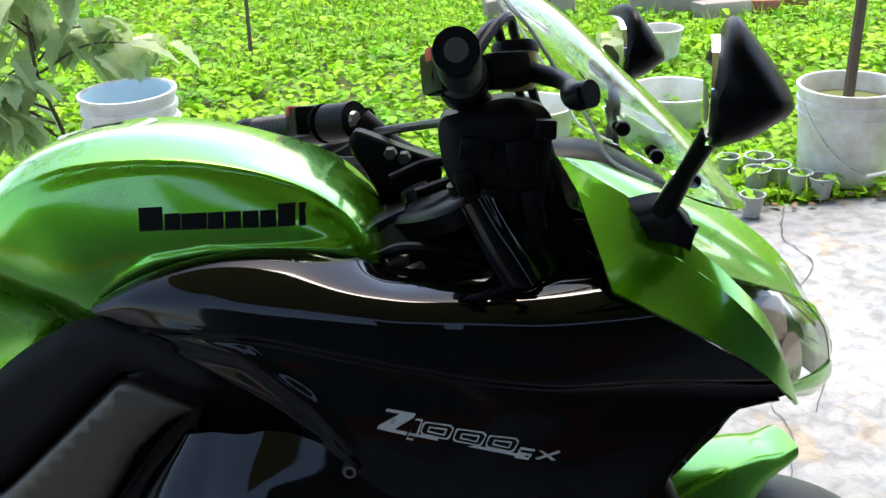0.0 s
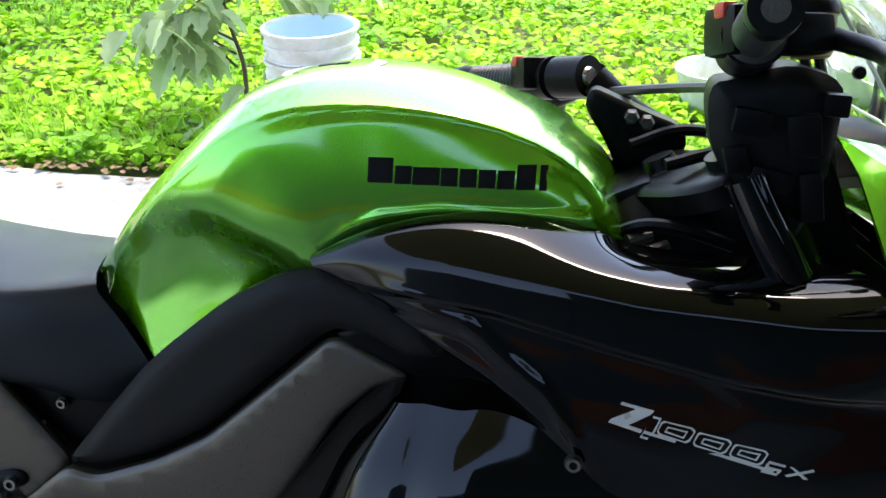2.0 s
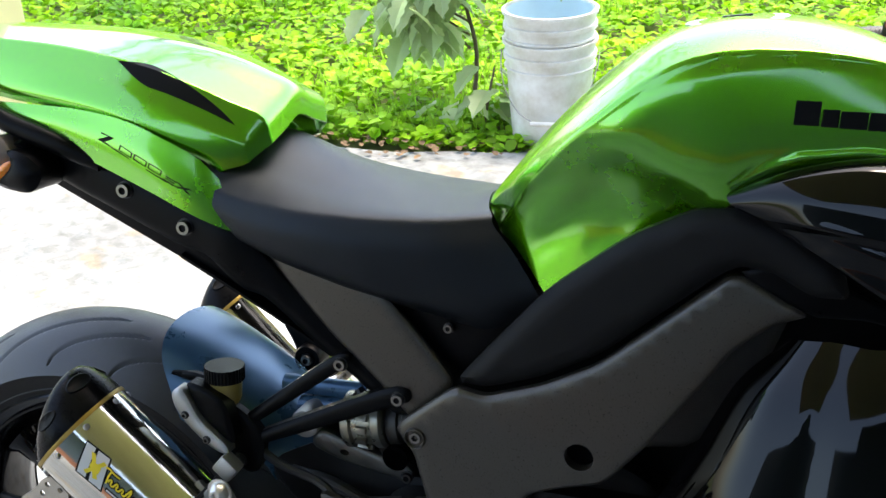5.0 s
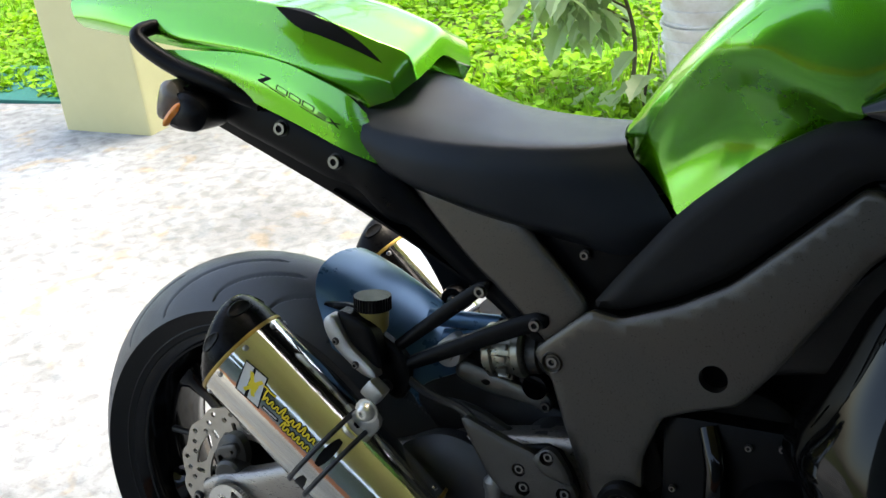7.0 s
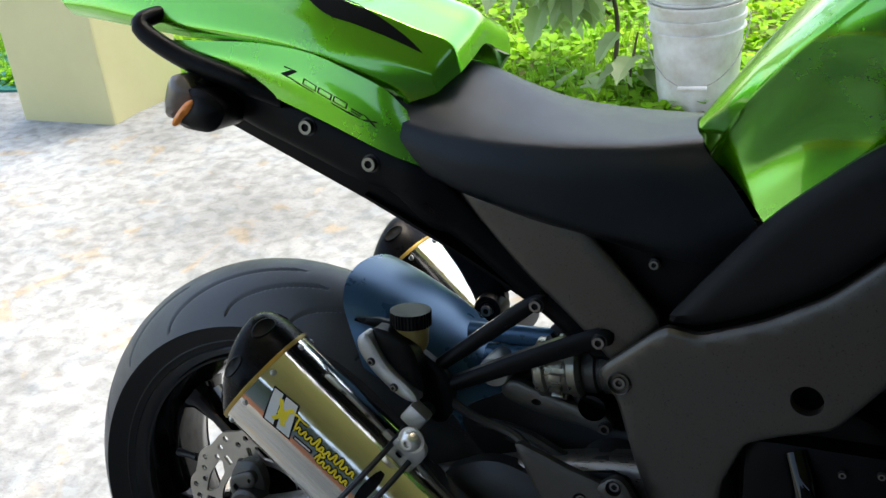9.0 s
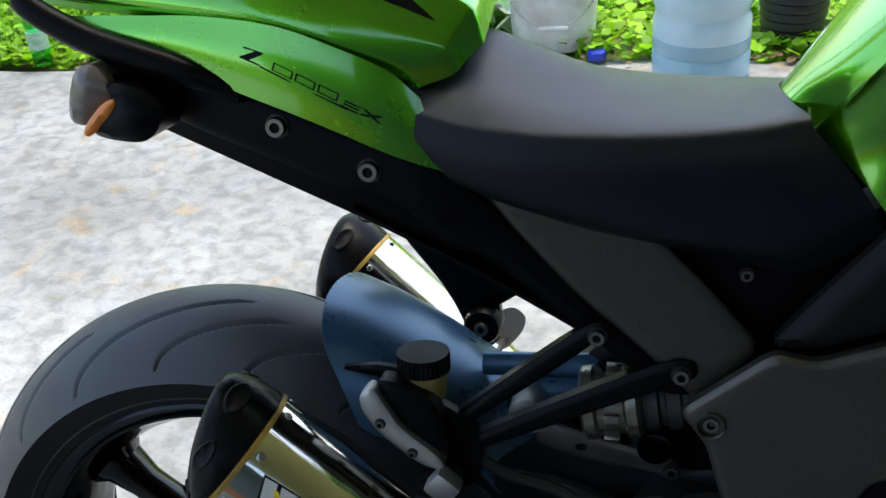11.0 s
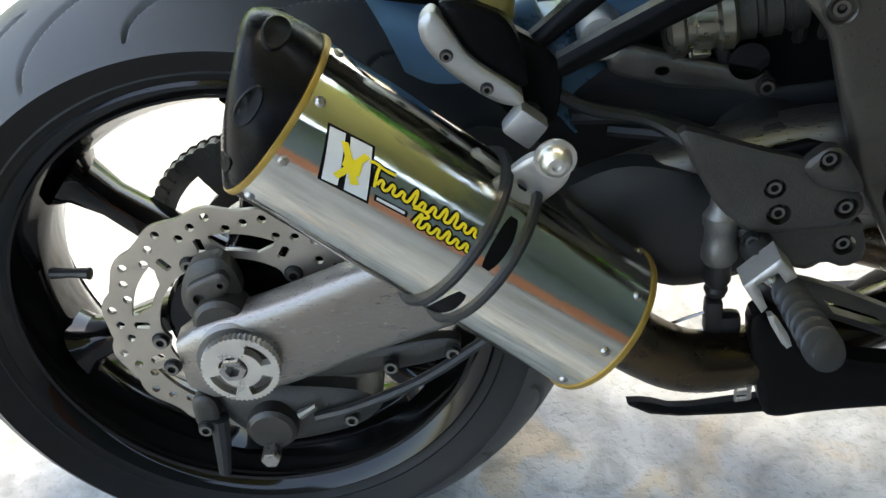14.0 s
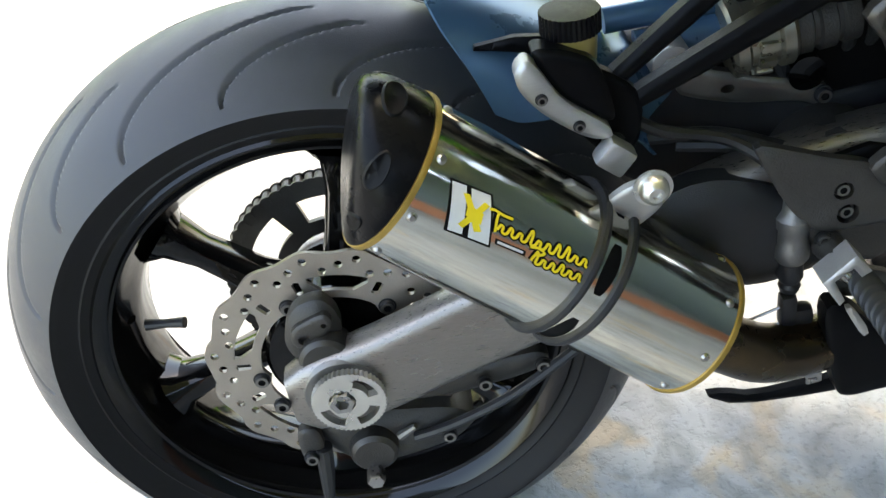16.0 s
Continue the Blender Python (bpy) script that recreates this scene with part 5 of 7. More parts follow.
# ---- shock, linkage and what shows between ----
shock = thing("rear_shock", "", "")
shock.parent = bike
part("body", tube([(0.30, 0.0, 0.540), (0.56, 0.0, 0.575)], 0.026, 6, 24), CAST, shock)
# two blue tubes added for the front of the hugger where it mirrors sky
part("reservoir", join(tube([(0.275, -0.02, 0.585), (0.385, -0.02, 0.589)], 0.0115, 6, 20), tube([(0.30, -0.028, 0.562), (0.385, -0.028, 0.568)], 0.013, 6, 20)), HUGGER, shock, "blue tubes standing in for the hugger's front end reflecting sky")
for k in range(14):
    t = 2 * math.pi * k / 14
    part("adjuster_lug", box(0.398, -0.045 + 0.0335 * math.cos(t), 0.567 + 0.0335 * math.sin(t), 0.014, 0.008, 0.006, 0.0012, pose(0, 0, 0, math.degrees(t) - 90, 0, 0)), ADJUST, shock)
part("adjuster_collar", revolve([(0.0, -0.028), (0.030, -0.028), (0.034, -0.025), (0.034, -0.016), (0.0305, -0.013), (0.0305, 0.010), (0.034, 0.013), (0.034, 0.022), (0.030, 0.026), (0, 0.026)], 40, (0, 0, 0), "x"), ADJUST, shock, "castellated dull silver preload adjuster").matrix_basis = pose(0.398, -0.045, 0.567, 0, -8, 0)
part("preload_knob", revolve([(0, -0.03), (0.024, -0.03), (0.028, -0.027), (0.028, -0.014), (0.024, -0.012), (0.024, -0.008), (0.028, -0.006), (0.028, 0.006), (0.024, 0.008), (0.024, 0.012), (0.027, 0.014), (0.027, 0.026), (0, 0.028)], 36, (0, 0, 0), "x"), DARKALLOY, shock).matrix_basis = pose(0.452, -0.040, 0.570, 0, -8, 0)
for k in range(7):
    part("coil", revolve([(0.030 + 0.005 * math.cos(t), 0.006 * math.sin(t)) for t in np.linspace(0, 2 * np.pi, 9)[:-1]], 28, (0, 0, 0), "x", closed=True), DARKALLOY, shock).matrix_basis = pose(0.475 + 0.02 * k, -0.01, 0.555 + 0.002 * k, 0, -12, 8)
LINKM = mat("dull_link_alloy", (0.17, 0.165, 0.15), (0.11, 0.105, 0.095), 0.36, 0.85, 30, 0.15, 400)
part("linkage", panel([(0.327, 0.538), (0.338, 0.550), (0.380, 0.536), (0.431, 0.522), (0.446, 0.522), (0.460, 0.509), (0.449, 0.495), (0.432, 0.503), (0.382, 0.508), (0.344, 0.519), (0.328, 0.526)], -0.060, 0.010, 0.012, [circle(0.370, 0.525, 0.006, 14, 0.004)], 2, 0.003, 0.005), LINKM, bike, "cast grey suspension linkage arm")
part("linkage_pivot", revolve([(0, -0.074), (0.008, -0.074), (0.009, -0.070), (0.017, -0.069), (0.018, -0.065), (0.018, -0.03), (0, -0.03)], 28, (0.322, 0, 0.558)), ALLOY, bike, "round alloy linkage washer")
bolt(0.451, -0.063, 0.508, 0.9)
bolt(0.395, -0.065, 0.585, 0.8)
part("linkage_bush", tube([(0.436, -0.064, 0.530), (0.436, -0.02, 0.533)], 0.016, 6, 20), BLACK, bike)
for pts in ([(0.30, -0.06, 0.49), (0.36, -0.075, 0.492), (0.42, -0.08, 0.47), (0.47, -0.085, 0.46), (0.52, -0.08, 0.45)], [(0.33, -0.045, 0.47), (0.40, -0.06, 0.465), (0.46, -0.065, 0.45), (0.52, -0.07, 0.47)], [(0.38, -0.04, 0.60), (0.41, -0.05, 0.57), (0.42, -0.05, 0.53), (0.45, -0.05, 0.50)]):
    part("wiring_loom", tube(pts, 0.0065, 30, 8), SOFT, bike)
# plain black slab in place of the engine and frame in shade
part("frame_shade_fill", panel([(0.33, 0.47), (0.36, 0.60), (0.46, 0.66), (0.56, 0.72), (0.78, 0.84), (1.0, 0.90), (1.10, 0.80), (1.05, 0.5), (0.95, 0.36), (0.70, 0.33), (0.55, 0.38), (0.45, 0.42)], -0.03, 0.06, 0.05, (), 2, 0.01, 0.02), SHADEINK, bike, "black slab standing in for the shaded engine and frame")

# ---- rearset, footpeg, belly ----
rearset = thing("rider_footrest", "", "")
rearset.parent = bike
rs = part("hanger_plate", panel([(0.370, 0.507), (0.377, 0.510), (0.432, 0.489), (0.466, 0.479), (0.474, 0.468), (0.499, 0.453), (0.512, 0.446), (0.516, 0.432), (0.503, 0.418), (0.463, 0.417), (0.440, 0.416), (0.421, 0.422), (0.401, 0.446), (0.384, 0.478)], -0.136, 0.009, 0.010, [circle(0.445, 0.457, 0.0085, 16), circle(0.450, 0.434, 0.0095, 16), circle(0.501, 0.436, 0.0095, 16)], 1, 0.003, 0.006, 0.16), CAST, rearset, "grey cast footrest hanger")
part("hanger_lobe", panel([(0.463, 0.478), (0.479, 0.492), (0.491, 0.490), (0.508, 0.464), (0.511, 0.450), (0.475, 0.459), (0.467, 0.470)], -0.142, 0.010, 0.010, [circle(0.482, 0.481, 0.0085, 16)], 1, 0.003, 0.006), CAST, rs)
part("hanger_lower", panel([(0.420, 0.418), (0.465, 0.416), (0.518, 0.422), (0.528, 0.381), (0.511, 0.372), (0.494, 0.380), (0.482, 0.372), (0.468, 0.376), (0.428, 0.392)], -0.126, 0.010, 0.010, [circle(0.507, 0.396, 0.0095, 16)], 1, 0.003, 0.006), CAST, rearset)
part("hanger_back", panel([(0.43, 0.475), (0.485, 0.488), (0.510, 0.45), (0.52, 0.40), (0.50, 0.385), (0.44, 0.42)], -0.118, 0.006, 0.02, (), 1, 0.002, 0.004), SHADEINK, rearset)
for a, b, c, s in ((0.445, -0.131, 0.457, 0.8), (0.450, -0.130, 0.434, 0.8), (0.501, -0.130, 0.436, 0.8), (0.482, -0.134, 0.481, 0.8), (0.507, -0.120, 0.396, 0.8), (0.431, -0.136, 0.412, 0.85)):
    bolt(a, b, c, s, rs)
fp = part("peg_bracket", panel([(0.417, 0.397), (0.443, 0.421), (0.457, 0.403), (0.449, 0.398), (0.442, 0.408), (0.427, 0.397), (0.437, 0.376), (0.433, 0.371)], -0.178, 0.024, 0.008, (), 0, 0.002, 0.004), ALLOY, rearset, "silver footpeg bracket")
part("peg_pivot", tube([(0.434, -0.165, 0.398), (0.446, -0.17, 0.392)], 0.006, 6, 12), STEEL, fp)
part("peg_arm", tube([(0.437, -0.13, 0.402), (0.440, -0.16, 0.402)], [0.014, 0.011], 6, 14), DARKALLOY, fp)
rows = []
for k in range(91):
    u = k / 90
    rib = 0.0048 * max(0.0, min(1.0, 0.75 + 1.6 * math.cos(2 * math.pi * u * 8))) if 0.06 < u < 0.97 else 0
    w = (0.0085 + 0.0030 * u) * (0.84 if u < 0.03 or u > 0.98 else 1) + rib * 0.8
    c = np.array([0.449, -0.172, 0.394]) + u * np.array([0.022, -0.050, -0.031])
    for q in range(18):
        t = 2 * math.pi * q / 18
        rows.append(c + np.array([w * 1.05 * math.cos(t), 0.55 * w * math.sin(t), w * 0.85 * math.sin(t)]))
bm = bm_from(rows, grid_faces(91, 18, 0, False, True) + [tuple(range(18)), tuple(range(90 * 18, 91 * 18))])
bmesh.ops.recalc_face_normals(bm, faces=bm.faces)
part("footpeg", bm, SOFT, rearset, "ribbed black rubber rider footpeg", True, 35)
part("peg_feeler", panel([(0.434, 0.374), (0.441, 0.374), (0.458, 0.345), (0.452, 0.340)], -0.186, 0.006, 0.015, (), 1, 0.002, 0.003), ALLOY, rearset)
mc = thing("rear_master_cylinder", "", "")
mc.parent = bike
part("cylinder", revolve([(0, 0.384), (0.012, 0.385), (0.015, 0.390), (0.015, 0.402), (0.0135, 0.405), (0.0135, 0.418), (0.015, 0.421), (0.015, 0.430), (0.010, 0.436), (0.009, 0.446), (0, 0.446)], 28, (0.410, -0.122, 0), "z"), DULL, mc, "grey rear master cylinder")
part("boot", revolve([(0, 0.352), (0.008, 0.352), (0.010, 0.358), (0.0085, 0.362), (0.0115, 0.368), (0.0105, 0.385), (0, 0.385)], 20, (0.410, -0.122, 0), "z"), SOFT, mc)
part("clevis", join(box(0.408, -0.126, 0.334, 0.015, 0.016, 0.034, 0.005), box(0.420, -0.122, 0.322, 0.026, 0.018, 0.022, 0.008)), SOFT, mc)
for z in (0.336, 0.318):
    part("pin_wire", tube([(0.400, -0.13, z + 0.004), (0.372, -0.128, z - 0.008)], [0.0013, 0.0013], 4, 6), STEEL, mc)
    part("pin_knob", revolve([(0, -0.0035), (0.003, -0.002), (0.0035, 0), (0.003, 0.002), (0, 0.0035)], 10, (0.371, -0.128, z - 0.0085), "z"), SOFT, mc)
part("brake_pedal", panel([(0.442, 0.352), (0.46, 0.364), (0.50, 0.352), (0.56, 0.322), (0.62, 0.290), (0.66, 0.275), (0.655, 0.262), (0.61, 0.272), (0.55, 0.298), (0.49, 0.325), (0.45, 0.334)], -0.120, 0.008, 0.014, [[(0.50, 0.338), (0.545, 0.318), (0.565, 0.300), (0.552, 0.306), (0.51, 0.324)]], 2, 0.003, 0.005), DARKALLOY, rearset, "slotted alloy brake pedal")
part("stand_bracket", panel([(0.430, 0.350), (0.456, 0.345), (0.485, 0.312), (0.53, 0.292), (0.62, 0.285), (0.62, 0.245), (0.50, 0.243), (0.455, 0.236), (0.446, 0.262)], -0.152, 0.02, 0.02, (), 2, 0.004, 0.006), PLASTIC, bike)
part("belly_edge", panel([(0.337, 0.231), (0.358, 0.231), (0.386, 0.221), (0.453, 0.229), (0.565, 0.243), (0.80, 0.26), (0.80, 0.225), (0.568, 0.220), (0.455, 0.211), (0.369, 0.212)], -0.116, 0.008, 0.02, (), 1, 0.003, 0.005), PLASTIC, bike, "thin black belly rail")
part("tie_clip", panel([(0.435, 0.262), (0.450, 0.262), (0.452, 0.215), (0.437, 0.215)], -0.114, 0.002, 0, [[(0.438, z), (0.447, z), (0.447, z + 0.004), (0.438, z + 0.004)] for z in (0.222, 0.230, 0.238, 0.246)], 0, 0.0005, 0.001), STEEL, bike)
bolt(0.497, -0.113, 0.226, 0.9)

# ---- tank ----
A = [(0.527, 0, 0.842), (0.560, 0, 0.885), (0.60, 0, 0.935), (0.645, 0, 0.982), (0.70, 0, 1.026), (0.76, 0, 1.047), (0.83, 0, 1.050), (0.90, 0, 1.038), (0.96, 0, 1.014), (1.01, 0, 0.984), (1.045, 0, 0.945), (1.062, 0, 0.90)]
B = [(0.535, -0.040, 0.838), (0.572, -0.062, 0.888), (0.615, -0.078, 0.938), (0.66, -0.082, 0.983), (0.71, -0.082, 1.024), (0.765, -0.080, 1.043), (0.83, -0.078, 1.046), (0.90, -0.074, 1.034), (0.96, -0.070, 1.011), (1.01, -0.068, 0.986), (1.045, -0.062, 0.948), (1.062, -0.06, 0.90)]
C = [(0.548, -0.060, 0.822), (0.585, -0.094, 0.878), (0.63, -0.120, 0.932), (0.675, -0.129, 0.975), (0.72, -0.130, 1.009), (0.77, -0.127, 1.027), (0.84, -0.124, 1.031), (0.90, -0.119, 1.025), (0.96, -0.113, 1.009), (1.008, -0.106, 0.984), (1.042, -0.094, 0.946), (1.062, -0.088, 0.896)]
D = [(0.566, -0.070, 0.808), (0.605, -0.094, 0.855), (0.65, -0.124, 0.910), (0.695, -0.138, 0.948), (0.74, -0.140, 0.982), (0.79, -0.137, 1.006), (0.845, -0.133, 1.013), (0.90, -0.129, 1.006), (0.96, -0.126, 0.989), (1.010, -0.121, 0.964), (1.045, -0.108, 0.930), (1.064, -0.100, 0.884)]
E = [(0.580, -0.074, 0.795), (0.622, -0.086, 0.835), (0.668, -0.106, 0.880), (0.712, -0.130, 0.908), (0.76, -0.142, 0.935), (0.80, -0.143, 0.958), (0.85, -0.140, 0.968), (0.90, -0.137, 0.967), (0.96, -0.133, 0.962), (1.012, -0.127, 0.944), (1.046, -0.113, 0.915), (1.065, -0.104, 0.876)]
F = [(0.594, -0.078, 0.780), (0.640, -0.088, 0.815), (0.685, -0.098, 0.852), (0.73, -0.120, 0.884), (0.775, -0.138, 0.908), (0.81, -0.141, 0.928), (0.855, -0.139, 0.938), (0.90, -0.135, 0.942), (0.96, -0.131, 0.941), (1.012, -0.125, 0.930), (1.046, -0.112, 0.903), (1.064, -0.103, 0.868)]
G = [(0.608, -0.081, 0.762), (0.655, -0.090, 0.795), (0.70, -0.098, 0.826), (0.745, -0.110, 0.856), (0.785, -0.126, 0.882), (0.815, -0.128, 0.905), (0.855, -0.126, 0.920), (0.90, -0.122, 0.925), (0.96, -0.118, 0.923), (1.01, -0.113, 0.912), (1.045, -0.102, 0.889), (1.060, -0.095, 0.86)]
CK = [(x + 0.004, y - 0.0055, z - 0.0085) if 0.6 < x < 1.03 else (x + 0.004, y - 0.003, z - 0.006) for x, y, z in C]
rows = [[(x, -y, z) for x, y, z in c] for c in (G, F, E, D, CK, C, B)] + [A, B, C, CK, D, E, F, G]


def tank_form(g):
    """Press the knee scoops and the shallow side panels into the tank."""
    x, y, z = g[..., 0], g[..., 1], g[..., 2]
    crease = np.interp(x, [0.57, 0.60, 0.64, 0.67, 0.70, 0.74, 0.785, 0.82], [0.868, 0.912, 0.938, 0.943, 0.935, 0.913, 0.884, 0.86])
    d = crease - z
    scoop = 0.013 * smooth(-0.012, 0.045, d) * np.clip(1.12 - d / 0.16, 0, 1) * smooth(0.80, 0.76, x)
    lo = np.interp(x, [0.76, 0.787, 0.817, 0.846, 0.90, 1.04], [0.880, 0.897, 0.921, 0.935, 0.942, 0.938])
    flat = 0.0045 * smooth(0.735, 0.840, x) * smooth(1.045, 1.015, x) * smooth(lo, lo + 0.009, z)
    flat *= smooth(0.05, 0.10, np.abs(y))
    out = g.copy()
    out[..., 1] = y - np.sign(y) * (scoop * smooth(0.03, 0.06, np.abs(y)) + flat)
    return out


tank = part("fuel_tank", surf(rows, 130, 150, 0.003, (0, 0, 1), deform=tank_form), GREEN, bike, "bright pearl green fuel tank", True, 60)
tank_y = side_of(tank, 0.0007)
fc = thing("filler_cap", "", "")
fc.parent = bike
fm = pose(0.775, 0, 1.0435, 0, -7, 0)
for nm, prof, mt in (("ring", [(0.028, 0.0), (0.050, 0.0), (0.051, 0.0015), (0.049, 0.0028), (0.030, 0.0028), (0.028, 0.002)], ALLOY), ("lid", [(0, 0.0045), (0.024, 0.004), (0.029, 0.0025), (0.029, -0.001), (0, -0.001)], ALLOY)):
    part(nm, revolve(prof, 44, axis="z", closed=nm == "ring"), mt, fc).matrix_basis = fm
part("key_flap", box(0.0, 0.0, 0.005, 0.030, 0.012, 0.003, 0.0012, fm), PLASTIC, fc)


# tank lettering as plain blocks, one for each character
x0, x1, zb = 0.838, 0.990, 0.9655
lets = ((0.0, 0.135, 1.0), (0.145, 0.235, 0.72), (0.24, 0.385, 0.70), (0.39, 0.48, 0.72), (0.49, 0.58, 0.72), (0.59, 0.68, 0.72), (0.69, 0.78, 0.72), (0.79, 0.89, 0.96), (0.91, 0.95, 0.96))
for u0, u1, hh in lets:
    a, b = x0 + (x1 - x0) * u0 / 0.95, x0 + (x1 - x0) * u1 / 0.95
    d = -0.0035 * (a - x0) / (x1 - x0)
    lean = 0.0006
    form = [(a, zb + d), (b, zb + d), (b + lean, zb + d + 0.0215 * hh), (a + lean, zb + d + 0.0215 * hh)]
    part("lettering_block", panel(form, tank_y, 0.0004, 0.004, (), 0, 0.0, 0.001), SHADEINK, bike, "black lettering block on the tank")

# ---- seat ----
SA = [(0.225, 0, 0.900), (0.28, 0, 0.897), (0.335, 0, 0.876), (0.39, 0, 0.854), (0.44, 0, 0.844), (0.49, 0, 0.841), (0.528, 0, 0.846)]
SB = [(0.225, -0.085, 0.884), (0.28, -0.085, 0.870), (0.335, -0.084, 0.855), (0.39, -0.080, 0.845), (0.44, -0.072, 0.840), (0.49, -0.062, 0.838), (0.536, -0.045, 0.842)]
SC = [(0.232, -0.116, 0.854), (0.28, -0.119, 0.841), (0.335, -0.119, 0.834), (0.39, -0.113, 0.831), (0.44, -0.104, 0.830), (0.49, -0.091, 0.831), (0.546, -0.067, 0.834)]
SD = [(0.250, -0.127, 0.826), (0.29, -0.131, 0.814), (0.34, -0.132, 0.808), (0.40, -0.127, 0.803), (0.45, -0.118, 0.800), (0.505, -0.105, 0.800), (0.573, -0.080, 0.803)]
SE = [(0.272, -0.118, 0.795), (0.31, -0.122, 0.782), (0.36, -0.122, 0.770), (0.42, -0.118, 0.757), (0.48, -0.108, 0.748), (0.54, -0.098, 0.746), (0.600, -0.083, 0.764)]
SF = [(0.29, -0.098, 0.782), (0.33, -0.098, 0.765), (0.38, -0.098, 0.750), (0.43, -0.094, 0.738), (0.49, -0.088, 0.725), (0.555, -0.082, 0.715), (0.606, -0.080, 0.748)]
SC = [(x, y - 0.002, z + 0.004) for x, y, z in SC]
SK = [(x + 0.004, y - 0.006, z - 0.010) for x, y, z in SC]
rows = [[(x, -y, z) for x, y, z in c] for c in (SF, SE, SD, SK, SC, SB)] + [SA, SB, SC, SK, SD, SE, SF]
part("rider_seat", surf(rows, 44, 84, 0.004, (0, 0, 1)), VINYL, bike, "black vinyl rider seat", True, 60)

# ---- side covers ----
for sg in (1, -1):
    mr = sg < 0
    s = -sg
    part("seat_side_panel", panel([(0.286, 0.784), (0.36, 0.770), (0.432, 0.746), (0.472, 0.705), (0.519, 0.652), (0.470, 0.600), (0.43, 0.640), (0.372, 0.690), (0.315, 0.748)], lambda x, z: -0.098 - 0.06 * (0.8 - z) * 0.3, 0.006, 0.014, (), 2, 0.004, 0.006, 0.12, mr), FRAME, bike, "satin dark grey plastic side panel")
    part("under_seat_cover", panel([(0.425, 0.745), (0.50, 0.735), (0.595, 0.765), (0.62, 0.755), (0.53, 0.655), (0.50, 0.66)], -0.078, 0.006, 0.02, (), 1, 0.003, 0.006, 0.2, mr), PLASTIC, bike)
    part("upper_frame_cover", panel([(0.522, 0.662), (0.56, 0.662), (0.62, 0.685), (0.680, 0.720), (0.74, 0.775), (0.800, 0.828), (0.835, 0.825), (0.872, 0.806), (0.905, 0.808), (0.895, 0.838), (0.85, 0.868), (0.80, 0.884), (0.76, 0.878), (0.70, 0.846), (0.62, 0.780), (0.565, 0.715)], lambda x, z: -0.126 - 0.05 * (x - 0.55), 0.012, 0.012, (), 2, 0.011, 0.014, 0.15, mr), MATT, bike, "soft matt black frame cover")
    part("frame_cover", panel([(0.525, 0.660), (0.560, 0.655), (0.62, 0.677), (0.675, 0.707), (0.74, 0.765), (0.80, 0.820), (0.872, 0.785), (0.840, 0.772), (0.806, 0.742), (0.774, 0.692), (0.728, 0.625), (0.69, 0.578), (0.640, 0.560), (0.608, 0.545), (0.585, 0.49), (0.585, 0.42), (0.605, 0.36), (0.57, 0.34), (0.54, 0.40), (0.512, 0.455), (0.492, 0.52), (0.478, 0.57), (0.455, 0.600)], lambda x, z: -0.112 - 0.03 * (x - 0.5) - 0.01 * math.cos((z - 0.6) * 9) - 0.10 * max(0.0, min(0.07, (z - 0.592) + 0.30 * (x - 0.481))), 0.010, 0.014, [circle(0.664, 0.606, 0.0155, 24)], 2, 0.0045, 0.0055, 0.10, mr), FRAME, bike, "metallic grey frame side cover")
    part("frame_front_cover", panel([(0.803, 0.822), (0.831, 0.831), (0.882, 0.824), (0.950, 0.795), (0.975, 0.775), (0.923, 0.786), (0.872, 0.783)], lambda x, z: -0.124 - 0.12 * max(0.0, z - 0.785 - 0.3 * (x - 0.87)), 0.008, 0.012, (), 1, 0.003, 0.005, 0.12, mr), PLASTIC, bike, "dark plastic front end of the frame cover")
    # solid black sheet keeps the gap inside the frame cover dark
    part("gap_shade_fill", panel([(0.60, 0.45), (0.605, 0.53), (0.64, 0.565), (0.70, 0.58), (0.75, 0.55), (0.74, 0.48), (0.68, 0.42)], -0.085, 0.02, 0.03, (), 2, 0.004, 0.01, 0.22, mr), SHADEINK, bike)
    part("grey_inner_panel", panel([(0.70, 0.585), (0.755, 0.655), (0.80, 0.715), (0.86, 0.77), (0.83, 0.68), (0.775, 0.60)], -0.056, 0.006, 0.02, (), 1, 0.003, 0.008, 0.15, mr), DARKALLOY, bike)
part("frame_cover_bush", revolve([(0.0095, -0.122), (0.0102, -0.1245), (0.0112, -0.1255), (0.0125, -0.1235), (0.0135, -0.105), (0.0095, -0.105)], 32, (0.481, 0, 0.592), closed=True), FRAME, bike)
bolt(0.481, -0.119, 0.592, 0.95)
part("pivot_cap", revolve([(0.013, -0.124), (0.018, -0.131), (0.025, -0.131), (0.029, -0.127), (0.030, -0.105), (0, -0.105), (0, -0.124)], 36, (0.566, 0, 0.431)), PLASTIC, bike)
part("pivot_nut", revolve([(0.0045, -0.126), (0.006, -0.130), (0.0095, -0.130), (0.0115, -0.127), (0.0115, -0.120), (0, -0.120), (0, -0.126)], 6, (0.566, 0, 0.431)), BRIGHT, bike)
# black disc put behind the hole in the frame cover for its shade
part("hole_back", revolve([(0, -0.100), (0.02, -0.100), (0.02, -0.095), (0, -0.095)], 24, (0.664, 0, 0.606)), SHADEINK, bike)
bolt(0.505, -0.084, 0.710, 0.7)

